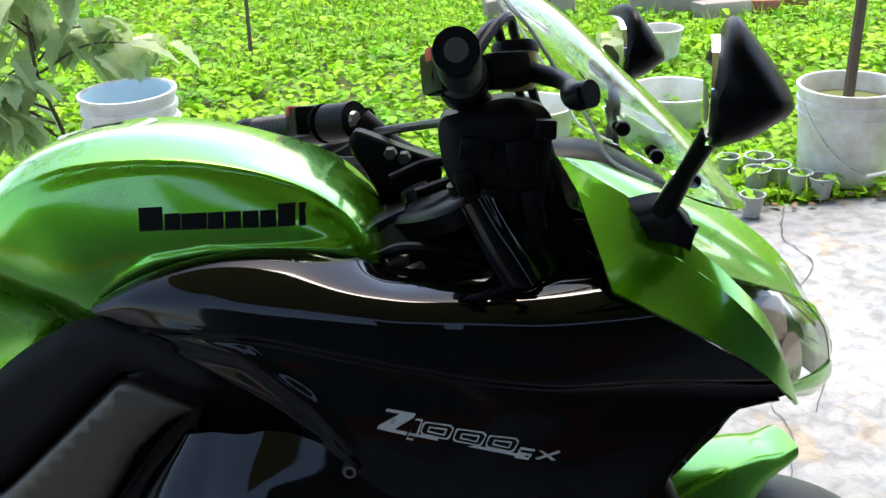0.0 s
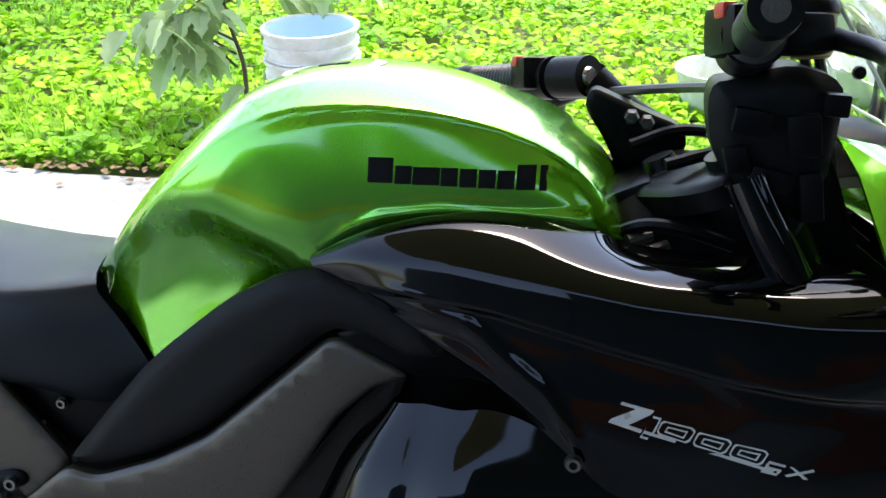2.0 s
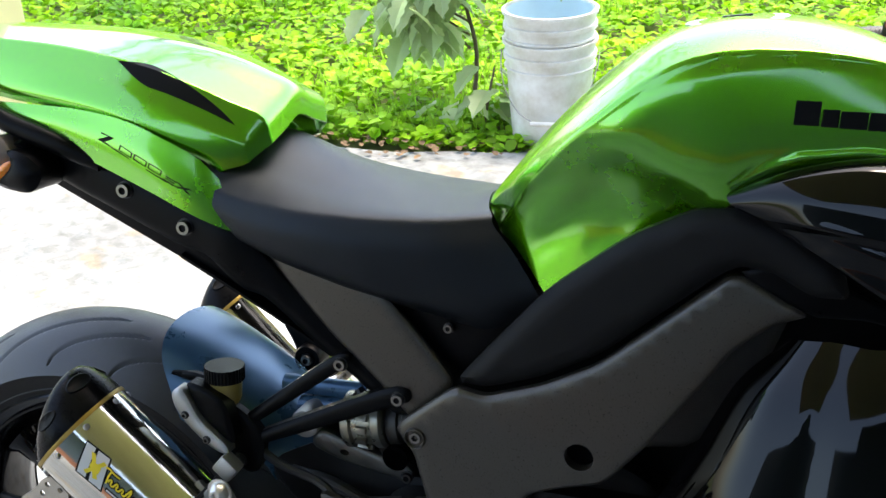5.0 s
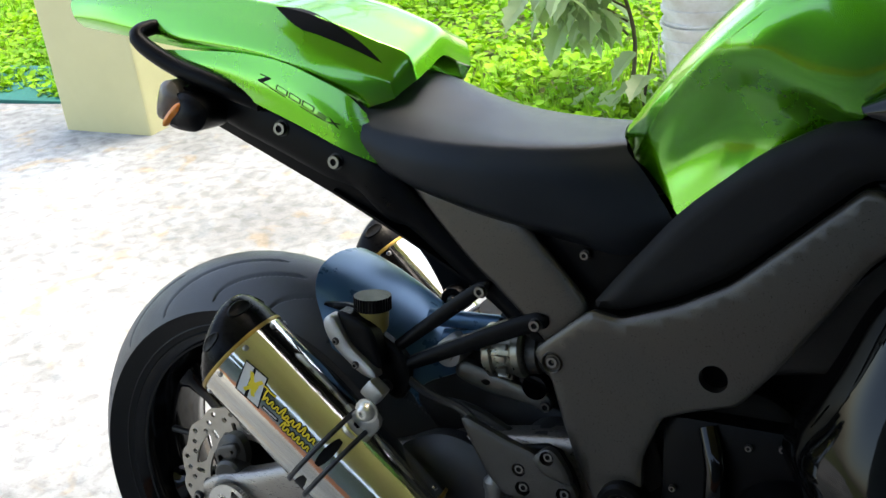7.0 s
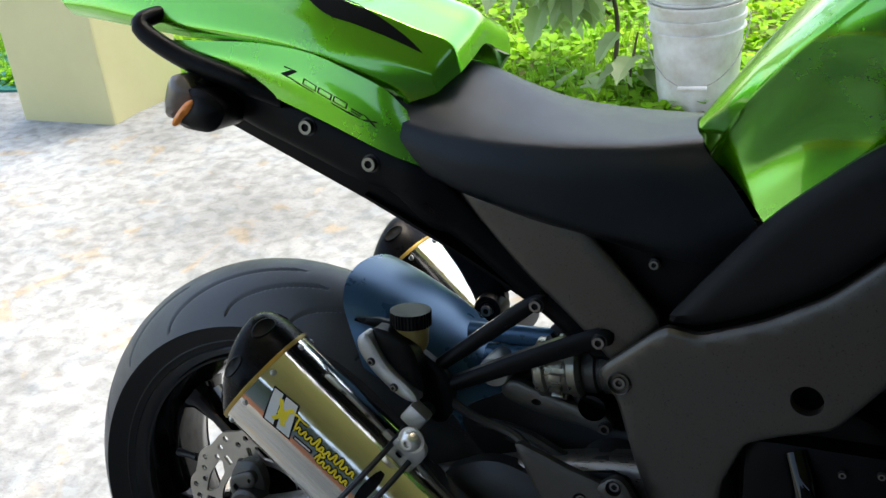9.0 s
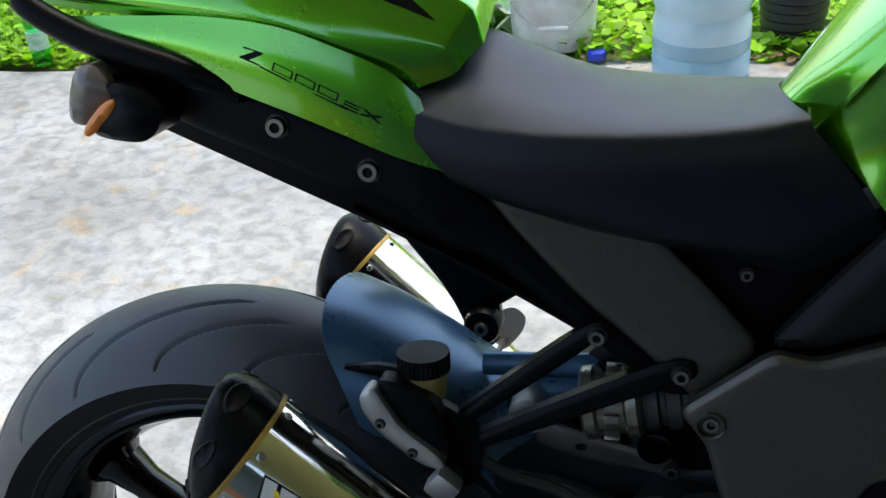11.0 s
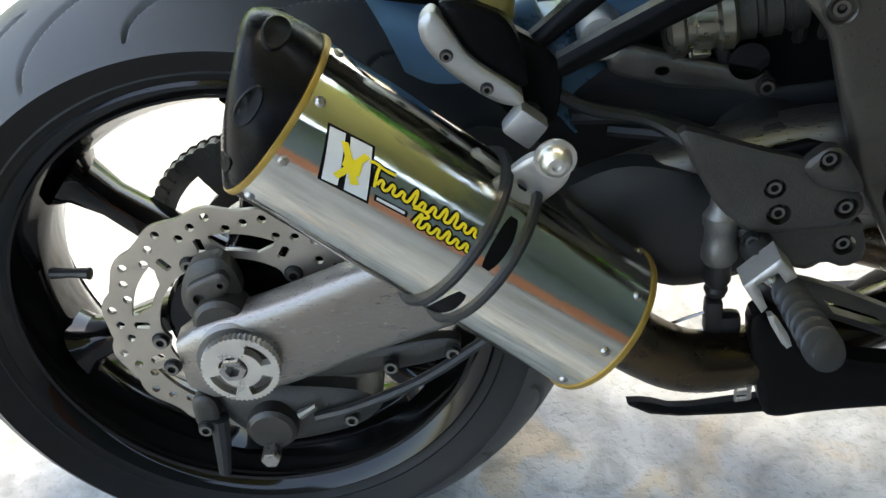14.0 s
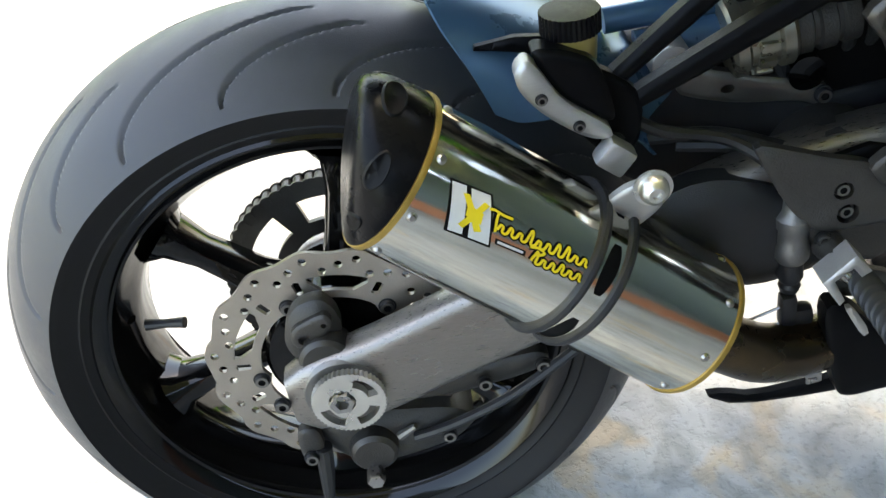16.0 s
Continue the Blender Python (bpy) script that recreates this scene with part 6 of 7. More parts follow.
# engine casings in the gap
part("clutch_cover", revolve([(0, -0.150), (0.045, -0.150), (0.058, -0.144), (0.064, -0.13), (0.066, -0.08), (0, -0.08)], 48, (0.745, 0, 0.43)), PLASTIC, bike, "dark cast clutch cover")
part("crankcase", box(0.78, -0.06, 0.44, 0.36, 0.10, 0.22, 0.03), PLASTIC, bike)
for a, b in ((0.66, 0.50), (0.70, 0.525), (0.735, 0.53), (0.62, 0.46), (0.66, 0.44)):
    bolt(a, -0.112, b, 0.5)
part("water_hose", tube([(0.655, -0.10, 0.535), (0.668, -0.118, 0.50), (0.672, -0.122, 0.45), (0.70, -0.11, 0.40)], 0.013, 24, 16), BLACK, bike, "glossy black coolant hose")
for sg in (1, -1):
    g1 = [(0.862, -0.118, 0.763), (0.815, -0.125, 0.714), (0.782, -0.135, 0.647), (0.761, -0.142, 0.606), (0.739, -0.150, 0.556), (0.760, -0.165, 0.515), (0.80, -0.180, 0.42)]
    g4 = [(0.97, -0.182, 0.780), (0.97, -0.205, 0.725), (0.97, -0.224, 0.66), (0.97, -0.240, 0.60), (0.98, -0.252, 0.55), (0.99, -0.262, 0.49), (1.0, -0.270, 0.40)]
    gf = [(0.890, -0.165, 0.777), (0.880, -0.194, 0.725), (0.872, -0.214, 0.66), (0.868, -0.230, 0.60), (0.872, -0.243, 0.55), (0.880, -0.256, 0.49), (0.89, -0.268, 0.40)]

    def between(p, q, f):
        return [tuple(np.array(a) * (1 - f) + np.array(b) * f) for a, b in zip(p, q)]

    def bulge(p, q, f, out):
        return [(x - 0.6 * out, y - out * (0.4 + 0.6 * math.sin(math.pi * k / 6)), z) for k, (x, y, z) in enumerate(between(p, q, f))]

    g5 = [(1.10, -0.195, 0.74), (1.10, -0.208, 0.69), (1.10, -0.217, 0.63), (1.09, -0.222, 0.57), (1.09, -0.224, 0.51), (1.10, -0.22, 0.45), (1.10, -0.21, 0.38)]
    g6 = [(1.325, -0.178, 0.745), (1.305, -0.184, 0.695), (1.28, -0.190, 0.63), (1.255, -0.192, 0.57), (1.24, -0.19, 0.51), (1.19, -0.18, 0.45), (1.19, -0.17, 0.38)]
    part("lower_fairing", surf([g1, bulge(g1, gf, 0.25, 0.016), bulge(g1, gf, 0.6, 0.022), bulge(g1, gf, 0.9, 0.008), gf, between(gf, g4, 0.08), bulge(gf, g4, 0.5, 0.008), g4, g5, g6], 40, 90, 0.004, (0, -1, 0), sg < 0), BLACK, bike, "gloss black lower fairing")

# ---- main side fairing ----
for sg in (1, -1):
    r0 = [(0.80, -0.120, 0.905), (0.85, -0.118, 0.930), (0.915, -0.118, 0.942), (0.98, -0.112, 0.944), (1.03, -0.104, 0.934), (1.06, -0.104, 0.915), (1.13, -0.106, 0.909), (1.24, -0.12, 0.908)]
    r1 = [(0.788, -0.140, 0.899), (0.84, -0.152, 0.925), (0.905, -0.158, 0.939), (0.97, -0.158, 0.936), (1.03, -0.158, 0.922), (1.08, -0.165, 0.911), (1.15, -0.172, 0.910), (1.255, -0.165, 0.910)]
    r2 = [(0.790, -0.148, 0.893), (0.845, -0.172, 0.908), (0.91, -0.183, 0.915), (0.975, -0.190, 0.910), (1.04, -0.196, 0.902), (1.10, -0.20, 0.895), (1.18, -0.206, 0.890), (1.30, -0.190, 0.886)]
    r3 = [(0.798, -0.150, 0.888), (0.86, -0.178, 0.878), (0.92, -0.192, 0.872), (0.98, -0.200, 0.864), (1.05, -0.206, 0.856), (1.12, -0.210, 0.848), (1.20, -0.212, 0.842), (1.36, -0.180, 0.846)]
    r4 = [(0.806, -0.150, 0.885), (0.88, -0.180, 0.856), (0.94, -0.194, 0.846), (1.00, -0.203, 0.838), (1.06, -0.208, 0.828), (1.13, -0.212, 0.815), (1.21, -0.212, 0.806), (1.435, -0.146, 0.786)]
    r5 = [(0.815, -0.152, 0.882), (0.89, -0.182, 0.848), (0.95, -0.196, 0.820), (1.00, -0.204, 0.795), (1.07, -0.209, 0.775), (1.14, -0.211, 0.765), (1.24, -0.206, 0.748), (1.395, -0.160, 0.781)]
    r6 = [(0.822, -0.150, 0.878), (0.895, -0.178, 0.842), (0.955, -0.190, 0.808), (1.005, -0.198, 0.768), (1.06, -0.203, 0.722), (1.13, -0.205, 0.675), (1.235, -0.200, 0.655), (1.345, -0.180, 0.752)]
    

    def fairing_form(g):
        """A long folded line along the fairing, with the lower half set in, and a rolled lower rear edge."""
        x, y, z = g[..., 0], g[..., 1], g[..., 2]
        line = np.interp(x, [0.80, 0.88, 0.954, 1.07, 1.15, 1.22, 1.30, 1.45], [0.886, 0.886, 0.878, 0.853, 0.838, 0.828, 0.822, 0.80])
        low = np.interp(x, [0.81, 0.93, 1.00, 1.03, 1.06], [0.890, 0.858, 0.806, 0.76, 0.70])
        fold = 0.007 * smooth(0.0, 0.010, line - z) * np.clip(1.1 - (line - z) / 0.16, 0, 1) * smooth(0.80, 0.86, x)
        roll = -0.004 * smooth(0.018, 0.0, np.abs(z - low - 0.004)) * smooth(0.83, 0.90, x) * smooth(1.06, 1.0, x)
        out = g.copy()
        out[..., 1] = y + (fold + roll) * smooth(0.10, 0.14, np.abs(y))
        return out

    side = part("side_fairing", surf([r0, r1, r2, r3, r4, r5, r6], 110, 100, 0.004, (0, -1, 0.2), sg < 0, fairing_form), BLACK, bike, "gloss black side fairing", True, 60)
    if sg > 0:
        bolt(1.025, -0.205, 0.752, 0.9, side)

        fy = side_of(side, 0.0007)

        # model badge: outlined blocks over a rule, as plain shapes
        def badge(pts, m, lift=0.0):
            part("badge_block", panel(pts, lambda x, z: fy(x, z) - lift, 0.0004, 0.01, (), 0, 0.0, 0.001), m, side, "silver badge block on the fairing")

        ux, uz = np.array([0.972, -0.236]), np.array([0.25, 0.968])
        o = np.array([1.052, 0.792])

        def at(a, b):
            return tuple(o + ux * a + uz * b)

        def mark(x, y):
            """A point of the badge drawn flat: x along, y down, in quarter millimetres."""
            return at((x * 0.979 + y * 0.205) * 0.000245, (x * 0.205 - y * 0.979) * 0.000250)

        def ring_badge(pts, rim):
            c = np.mean(pts, axis=0)
            inner_ = [tuple(c + (np.array(p) - c) * np.array([1 - rim / max(1, abs(p[0] - c[0])), 1 - rim / max(1, abs(p[1] - c[1]))])) for p in pts]
            part("badge_outline", panel([mark(*p) for p in pts], lambda x, z: fy(x, z), 0.0004, 0, [[mark(*p) for p in inner_]], 0, 0.0, 0.001), SILVERINK, side)

        badge([mark(*p) for p in ((35, -72), (140, -54), (132, -40), (62, 6), (110, 16), (104, 28), (-2, 4), (4, -8), (82, -52), (30, -62))], SILVERINK)
        badge([mark(*p) for p in ((118, 18), (540, 106), (536, 115), (112, 27))], SILVERINK)
        ring_badge([(104, 44), (140, -36), (166, -32), (152, 16), (128, 48)], 6)
        for k in range(3):
            a, b = 156 + 118 * k, -22 + 25 * k
            outer = [(a + 18, b - 2), (a + 112, b + 10), (a + 122, b + 22), (a + 108, b + 58), (a + 96, b + 66), (a + 6, b + 48), (a, b + 38), (a + 10, b + 4)]
            ring_badge(outer, 5)
            ring_badge([(a + 32, b + 16), (a + 98, b + 25), (a + 88, b + 51), (a + 24, b + 37)], 5)
        for q in (((520, 74), (574, 84), (572, 92), (517, 82)), ((512, 84), (522, 84), (520, 94), (510, 94)), ((510, 92), (562, 102), (560, 110), (508, 100)), ((554, 102), (562, 103), (556, 116), (547, 114)), ((500, 108), (552, 116), (550, 124), (498, 116))):
            badge([mark(*p) for p in q], SILVERINK)
        for q in (((586, 88), (600, 90), (650, 128), (634, 128)), ((662, 92), (666, 100), (584, 124), (574, 118))):
            badge([mark(*p) for p in q], SILVERINK, 0.0002)

# ---- tail: cowl, side panels, under-tray ----
CA = [(-0.24, 0, 0.996), (-0.14, 0, 1.003), (-0.02, 0, 1.003), (0.06, 0, 1.001), (0.14, 0, 0.993), (0.20, 0, 0.982), (0.25, 0, 0.966), (0.284, 0, 0.950), (0.292, 0, 0.918)]
CB = [(-0.24, -0.05, 0.992), (-0.14, -0.07, 0.998), (-0.02, -0.082, 0.997), (0.06, -0.085, 0.992), (0.14, -0.084, 0.979), (0.20, -0.080, 0.961), (0.25, -0.073, 0.941), (0.286, -0.063, 0.925), (0.294, -0.058, 0.896)]
CC = [(-0.24, -0.07, 0.980), (-0.14, -0.095, 0.980), (-0.02, -0.110, 0.973), (0.06, -0.116, 0.964), (0.13, -0.118, 0.949), (0.18, -0.116, 0.932), (0.225, -0.110, 0.914), (0.262, -0.102, 0.897), (0.272, -0.097, 0.876)]
CD = [(-0.23, -0.075, 0.964), (-0.13, -0.10, 0.956), (-0.02, -0.117, 0.946), (0.05, -0.124, 0.940), (0.11, -0.126, 0.931), (0.16, -0.124, 0.916), (0.20, -0.119, 0.900), (0.235, -0.111, 0.885), (0.248, -0.106, 0.868)]
CE = [(-0.22, -0.07, 0.952), (-0.12, -0.095, 0.943), (-0.02, -0.112, 0.932), (0.05, -0.120, 0.927), (0.11, -0.122, 0.919), (0.16, -0.120, 0.904), (0.20, -0.115, 0.890), (0.232, -0.107, 0.875), (0.244, -0.102, 0.860)]
CB = [(x, y - 0.016, z + 0.001) for x, y, z in CB]


def blend(p, q, f):
    return [tuple(np.array(a) * (1 - f) + np.array(b) * f) for a, b in zip(p, q)]


flank = [CA, blend(CA, CB, 0.5), blend(CA, CB, 0.93), CB, blend(CB, CC, 0.07), blend(CB, CC, 0.6), CC, CD, CE]
rows = [[(x, -y, z) for x, y, z in c] for c in reversed(flank[1:])] + flank
cowl = part("seat_cowl", surf(rows, 60, 120, 0.004, (0, 0, 1)), GREEN, bike, "bright green single seat cowl", True, 60)
cowl_y = side_of(cowl, 0.0012)
for sg in (1, -1):
    if sg > 0:
        # the vent lies on the cowl between an upper and a lower curve
        up = catmull([(0.112, -0.09, 0.980), (0.158, -0.09, 0.977), (0.202, -0.09, 0.957), (0.238, -0.09, 0.934), (0.257, -0.09, 0.917)], 24)
        dn = catmull([(0.112, -0.09, 0.980), (0.141, -0.09, 0.956), (0.175, -0.09, 0.946), (0.215, -0.09, 0.933), (0.257, -0.09, 0.917)], 24)
        from mathutils.bvhtree import BVHTree
        tree_ = BVHTree.FromPolygons([v.co for v in cowl.data.vertices], [tuple(p.vertices) for p in cowl.data.polygons])
        grid = []
        for a, b in zip(up, dn):
            for w in np.linspace(0, 1, 7):
                p = Vector(np.array(a) * (1 - w) + np.array(b) * w)
                d = (Vector((0.859, -1.117, 1.126)) - p).normalized()
                hit, nrm, _, _ = tree_.ray_cast(p + d * 0.3, -d)
                grid.append((hit if hit else p) + d * 0.0012)
        part("cowl_vent", bm_from(grid, grid_faces(24, 7)), SHADEINK, bike, "black vent slot in the cowl")
    t0 = [(-0.06, -0.120, 0.930), (0.03, -0.126, 0.930), (0.08, -0.128, 0.929), (0.14, -0.130, 0.921), (0.19, -0.129, 0.903), (0.228, -0.124, 0.884), (0.250, -0.118, 0.862)]
    t1 = [(-0.05, -0.124, 0.918), (0.04, -0.131, 0.912), (0.10, -0.134, 0.900), (0.155, -0.135, 0.885), (0.205, -0.133, 0.862), (0.240, -0.128, 0.842), (0.262, -0.120, 0.830)]
    t2 = [(-0.04, -0.122, 0.905), (0.04, -0.129, 0.893), (0.11, -0.133, 0.868), (0.17, -0.134, 0.845), (0.22, -0.132, 0.823), (0.252, -0.127, 0.810), (0.275, -0.120, 0.802)]
    tp = part("tail_panel", surf([t0, t1, t2], 36, 18, 0.004, (0, -1, 0.2), sg < 0), GREEN, bike, "green tail side panel", True, 60)
    if sg > 0:
        ty = side_of(tp, 0.0006)
        def tail_mark(pts, hole=None):
            """Thin dark shapes in badge steps: u along, w up."""
            place = [(0.112 + 0.0158 * u + 0.0030 * w, 0.8985 - 0.0077 * u + 0.0105 * w) for u, w in pts]
            gap = [[(0.112 + 0.0158 * u + 0.0030 * w, 0.8985 - 0.0077 * u + 0.0105 * w) for u, w in hole]] if hole else ()
            part("badge_block", panel(place, ty, 0.0003, 0, gap, 0, 0.0, 0.001), SHADEINK, tp, "dark badge block on the tail")

        tail_mark([(0.05, 0.78), (1.0, 0.98), (0.98, 0.84), (0.42, 0.06), (0.95, 0.10), (0.93, 0.0), (-0.05, -0.08), (-0.02, 0.04), (0.62, 0.82), (0.06, 0.66)])
        tail_mark([(1.0, 0.04), (5.3, -0.04), (5.28, -0.15), (0.98, -0.07)])
        for k in range(3):
            u = 1.55 + 1.12 * k
            tail_mark([(u, 0.16), (u + 0.98, 0.14), (u + 1.0, 0.72), (u + 0.02, 0.74)], [(u + 0.07, 0.22), (u + 0.91, 0.20), (u + 0.93, 0.66), (u + 0.09, 0.68)])
        for u0, w0, u1, w1 in ((5.1, 0.50, 5.9, 0.46), (5.1, 0.28, 5.8, 0.24), (4.95, 0.06, 5.8, 0.0)):
            tail_mark([(u0, w0), (u1, w1), (u1, w1 - 0.10), (u0, w0 - 0.10)])
        tail_mark([(5.95, 0.50), (6.15, 0.49), (6.95, -0.05), (6.7, -0.05)])
        tail_mark([(6.75, 0.46), (7.0, 0.45), (6.1, -0.02), (5.85, -0.02)])
    part("subframe_cover", panel([(0.000, 0.908), (0.035, 0.897), (0.10, 0.872), (0.18, 0.838), (0.272, 0.802), (0.285, 0.785), (0.33, 0.735), (0.40, 0.668), (0.47, 0.600), (0.44, 0.600), (0.36, 0.668), (0.295, 0.728), (0.268, 0.735), (0.228, 0.772), (0.19, 0.780), (0.124, 0.808), (0.049, 0.838), (-0.010, 0.872)], lambda x, z: -0.118 if x < 0.25 else -0.118 + 0.025 * min(1, (x - 0.25) / 0.15), 0.012, 0.016, (), 2, 0.006, 0.012, 0.15, sg < 0), PLASTIC, bike, "black grab rail and subframe cover")
    part("grab_rail", tube([(0.105, -0.122 * sg, 0.868), (0.051, -0.132 * sg, 0.890), (-0.010, -0.136 * sg, 0.911), (-0.058, -0.136 * sg, 0.936), (-0.071, -0.130 * sg, 0.950), (-0.060, -0.105 * sg, 0.957), (-0.040, -0.085 * sg, 0.955)], [0.010, 0.012, 0.012, 0.0115, 0.011, 0.010, 0.009], 40, 16), PLASTIC, bike, "black grab rail end")
bolt(0.130, -0.119, 0.839, 1.15)
bolt(0.205, -0.119, 0.803, 1.15)
part("tail_light", surf([[(-0.09, -0.09, 0.925), (0.03, -0.112, 0.912)], [(-0.06, -0.085, 0.895), (0.03, -0.108, 0.893)]], 12, 6, 0.003, (0, -1, 0)), LENSGREY, bike, "smoked tail light lens")
part("under_tray", box(0.12, 0, 0.80, 0.34, 0.17, 0.05, 0.02, pose(0, 0, 0, 0, 24, 0)), PLASTIC, bike)
part("inner_fender", surf([[(0.18, -0.09, 0.76), (0.30, -0.09, 0.70), (0.42, -0.07, 0.62)], [(0.18, 0, 0.775), (0.30, 0, 0.72), (0.42, 0, 0.64)], [(0.18, 0.09, 0.76), (0.30, 0.09, 0.70), (0.42, 0.07, 0.62)]], 16, 10, 0.004, (0, 0, 1)), PLASTIC, bike)
part("inner_fender_side", panel([(0.255, 0.770), (0.285, 0.696), (0.330, 0.691), (0.378, 0.682), (0.41, 0.66), (0.43, 0.70), (0.36, 0.77)], -0.075, 0.006, 0.02, (), 1, 0.003, 0.006), PLASTIC, bike)
part("far_hanger", panel([(0.150, 0.715), (0.198, 0.700), (0.216, 0.652), (0.240, 0.632), (0.268, 0.641), (0.281, 0.630), (0.263, 0.603), (0.270, 0.578), (0.264, 0.556), (0.246, 0.550), (0.232, 0.558), (0.222, 0.582), (0.205, 0.612), (0.168, 0.660)], 0.108, 0.012, 0.012, (), 1, 0.004, 0.006, 0.12), PLASTIC, bike, "black far pillion footrest bracket")
part("far_hanger_strut", panel([(0.240, 0.592), (0.282, 0.624), (0.330, 0.625), (0.400, 0.618), (0.400, 0.602), (0.328, 0.611), (0.290, 0.600), (0.262, 0.582)], 0.112, 0.012, 0.012, [[(0.271, 0.612), (0.278, 0.618), (0.299, 0.620), (0.300, 0.615), (0.282, 0.610)]], 1, 0.003, 0.005), PLASTIC, bike)
part("far_hanger_bush", revolve([(0, 0.092), (0.011, 0.092), (0.012, 0.090), (0.018, 0.090), (0.020, 0.094), (0.020, 0.12), (0, 0.12)], 28, (0.252, 0, 0.569)), PLASTIC, bike)
bolt(0.252, 0.089, 0.569, 1.0)
for sg in (1, -1):
    sgn = thing("turn_signal", "", "")
    sgn.parent = bike
    # wedge body, smoked lens at its rear, amber strip between
    def wedge(outline, y0, y1, bevel):
        b = panel([(x, z) for x, z in outline], y0, y1 - y0, 0.01, (), 2, bevel, bevel * 1.6)
        return b if sg > 0 else mirrored(b)

    part("body", wedge([(0.004, 0.884), (0.030, 0.880), (0.054, 0.862), (0.044, 0.842), (0.030, 0.834), (-0.004, 0.838), (-0.014, 0.846), (0.012, 0.868)], -0.168, -0.120, 0.010), PLASTIC, sgn, "black turn signal body")
    part("lens", wedge([(-0.031, 0.868), (-0.022, 0.893), (-0.006, 0.898), (0.004, 0.886), (0.011, 0.872), (-0.006, 0.858), (-0.018, 0.846), (-0.033, 0.850)], -0.162, -0.122, 0.009), LENSGREY, sgn, "smoked lens")
    part("amber_strip", wedge([(-0.017, 0.842), (-0.010, 0.840), (0.018, 0.866), (0.015, 0.872), (0.004, 0.868), (-0.012, 0.852)], -0.1665, -0.125, 0.003), AMBER, sgn, "amber lens edge")
    part("stalk", tube([(0.010, -0.14 * sg, 0.878), (0.018, -0.11 * sg, 0.89), (0.02, -0.06 * sg, 0.895)], 0.011, 12, 10), PLASTIC, sgn)

# ---- front end, turned to the left lock ----
RAKE, LOCK = radians(24.5), radians(27)
HEAD = Vector((1.09, 0, 0.96))
axis = Vector((-math.sin(RAKE), 0, math.cos(RAKE)))
STEER = Matrix.Translation(HEAD) @ Matrix.Rotation(LOCK, 4, axis) @ Matrix.Translation(-HEAD)


def along(p, d):
    """A point of the straight-ahead fork: d metres down the axis from the head, offset p = (forward, sideways)."""
    f = Vector((math.cos(RAKE), 0, math.sin(RAKE)))
    return HEAD + f * p[0] + Vector((0, p[1], 0)) - axis * d


steering = thing("steering", "", "")
steering.parent = bike


def steer_part(name, bm, m, label="", parent=None):
    bm.transform(STEER)
    return part(name, bm, m, parent or steering, label)


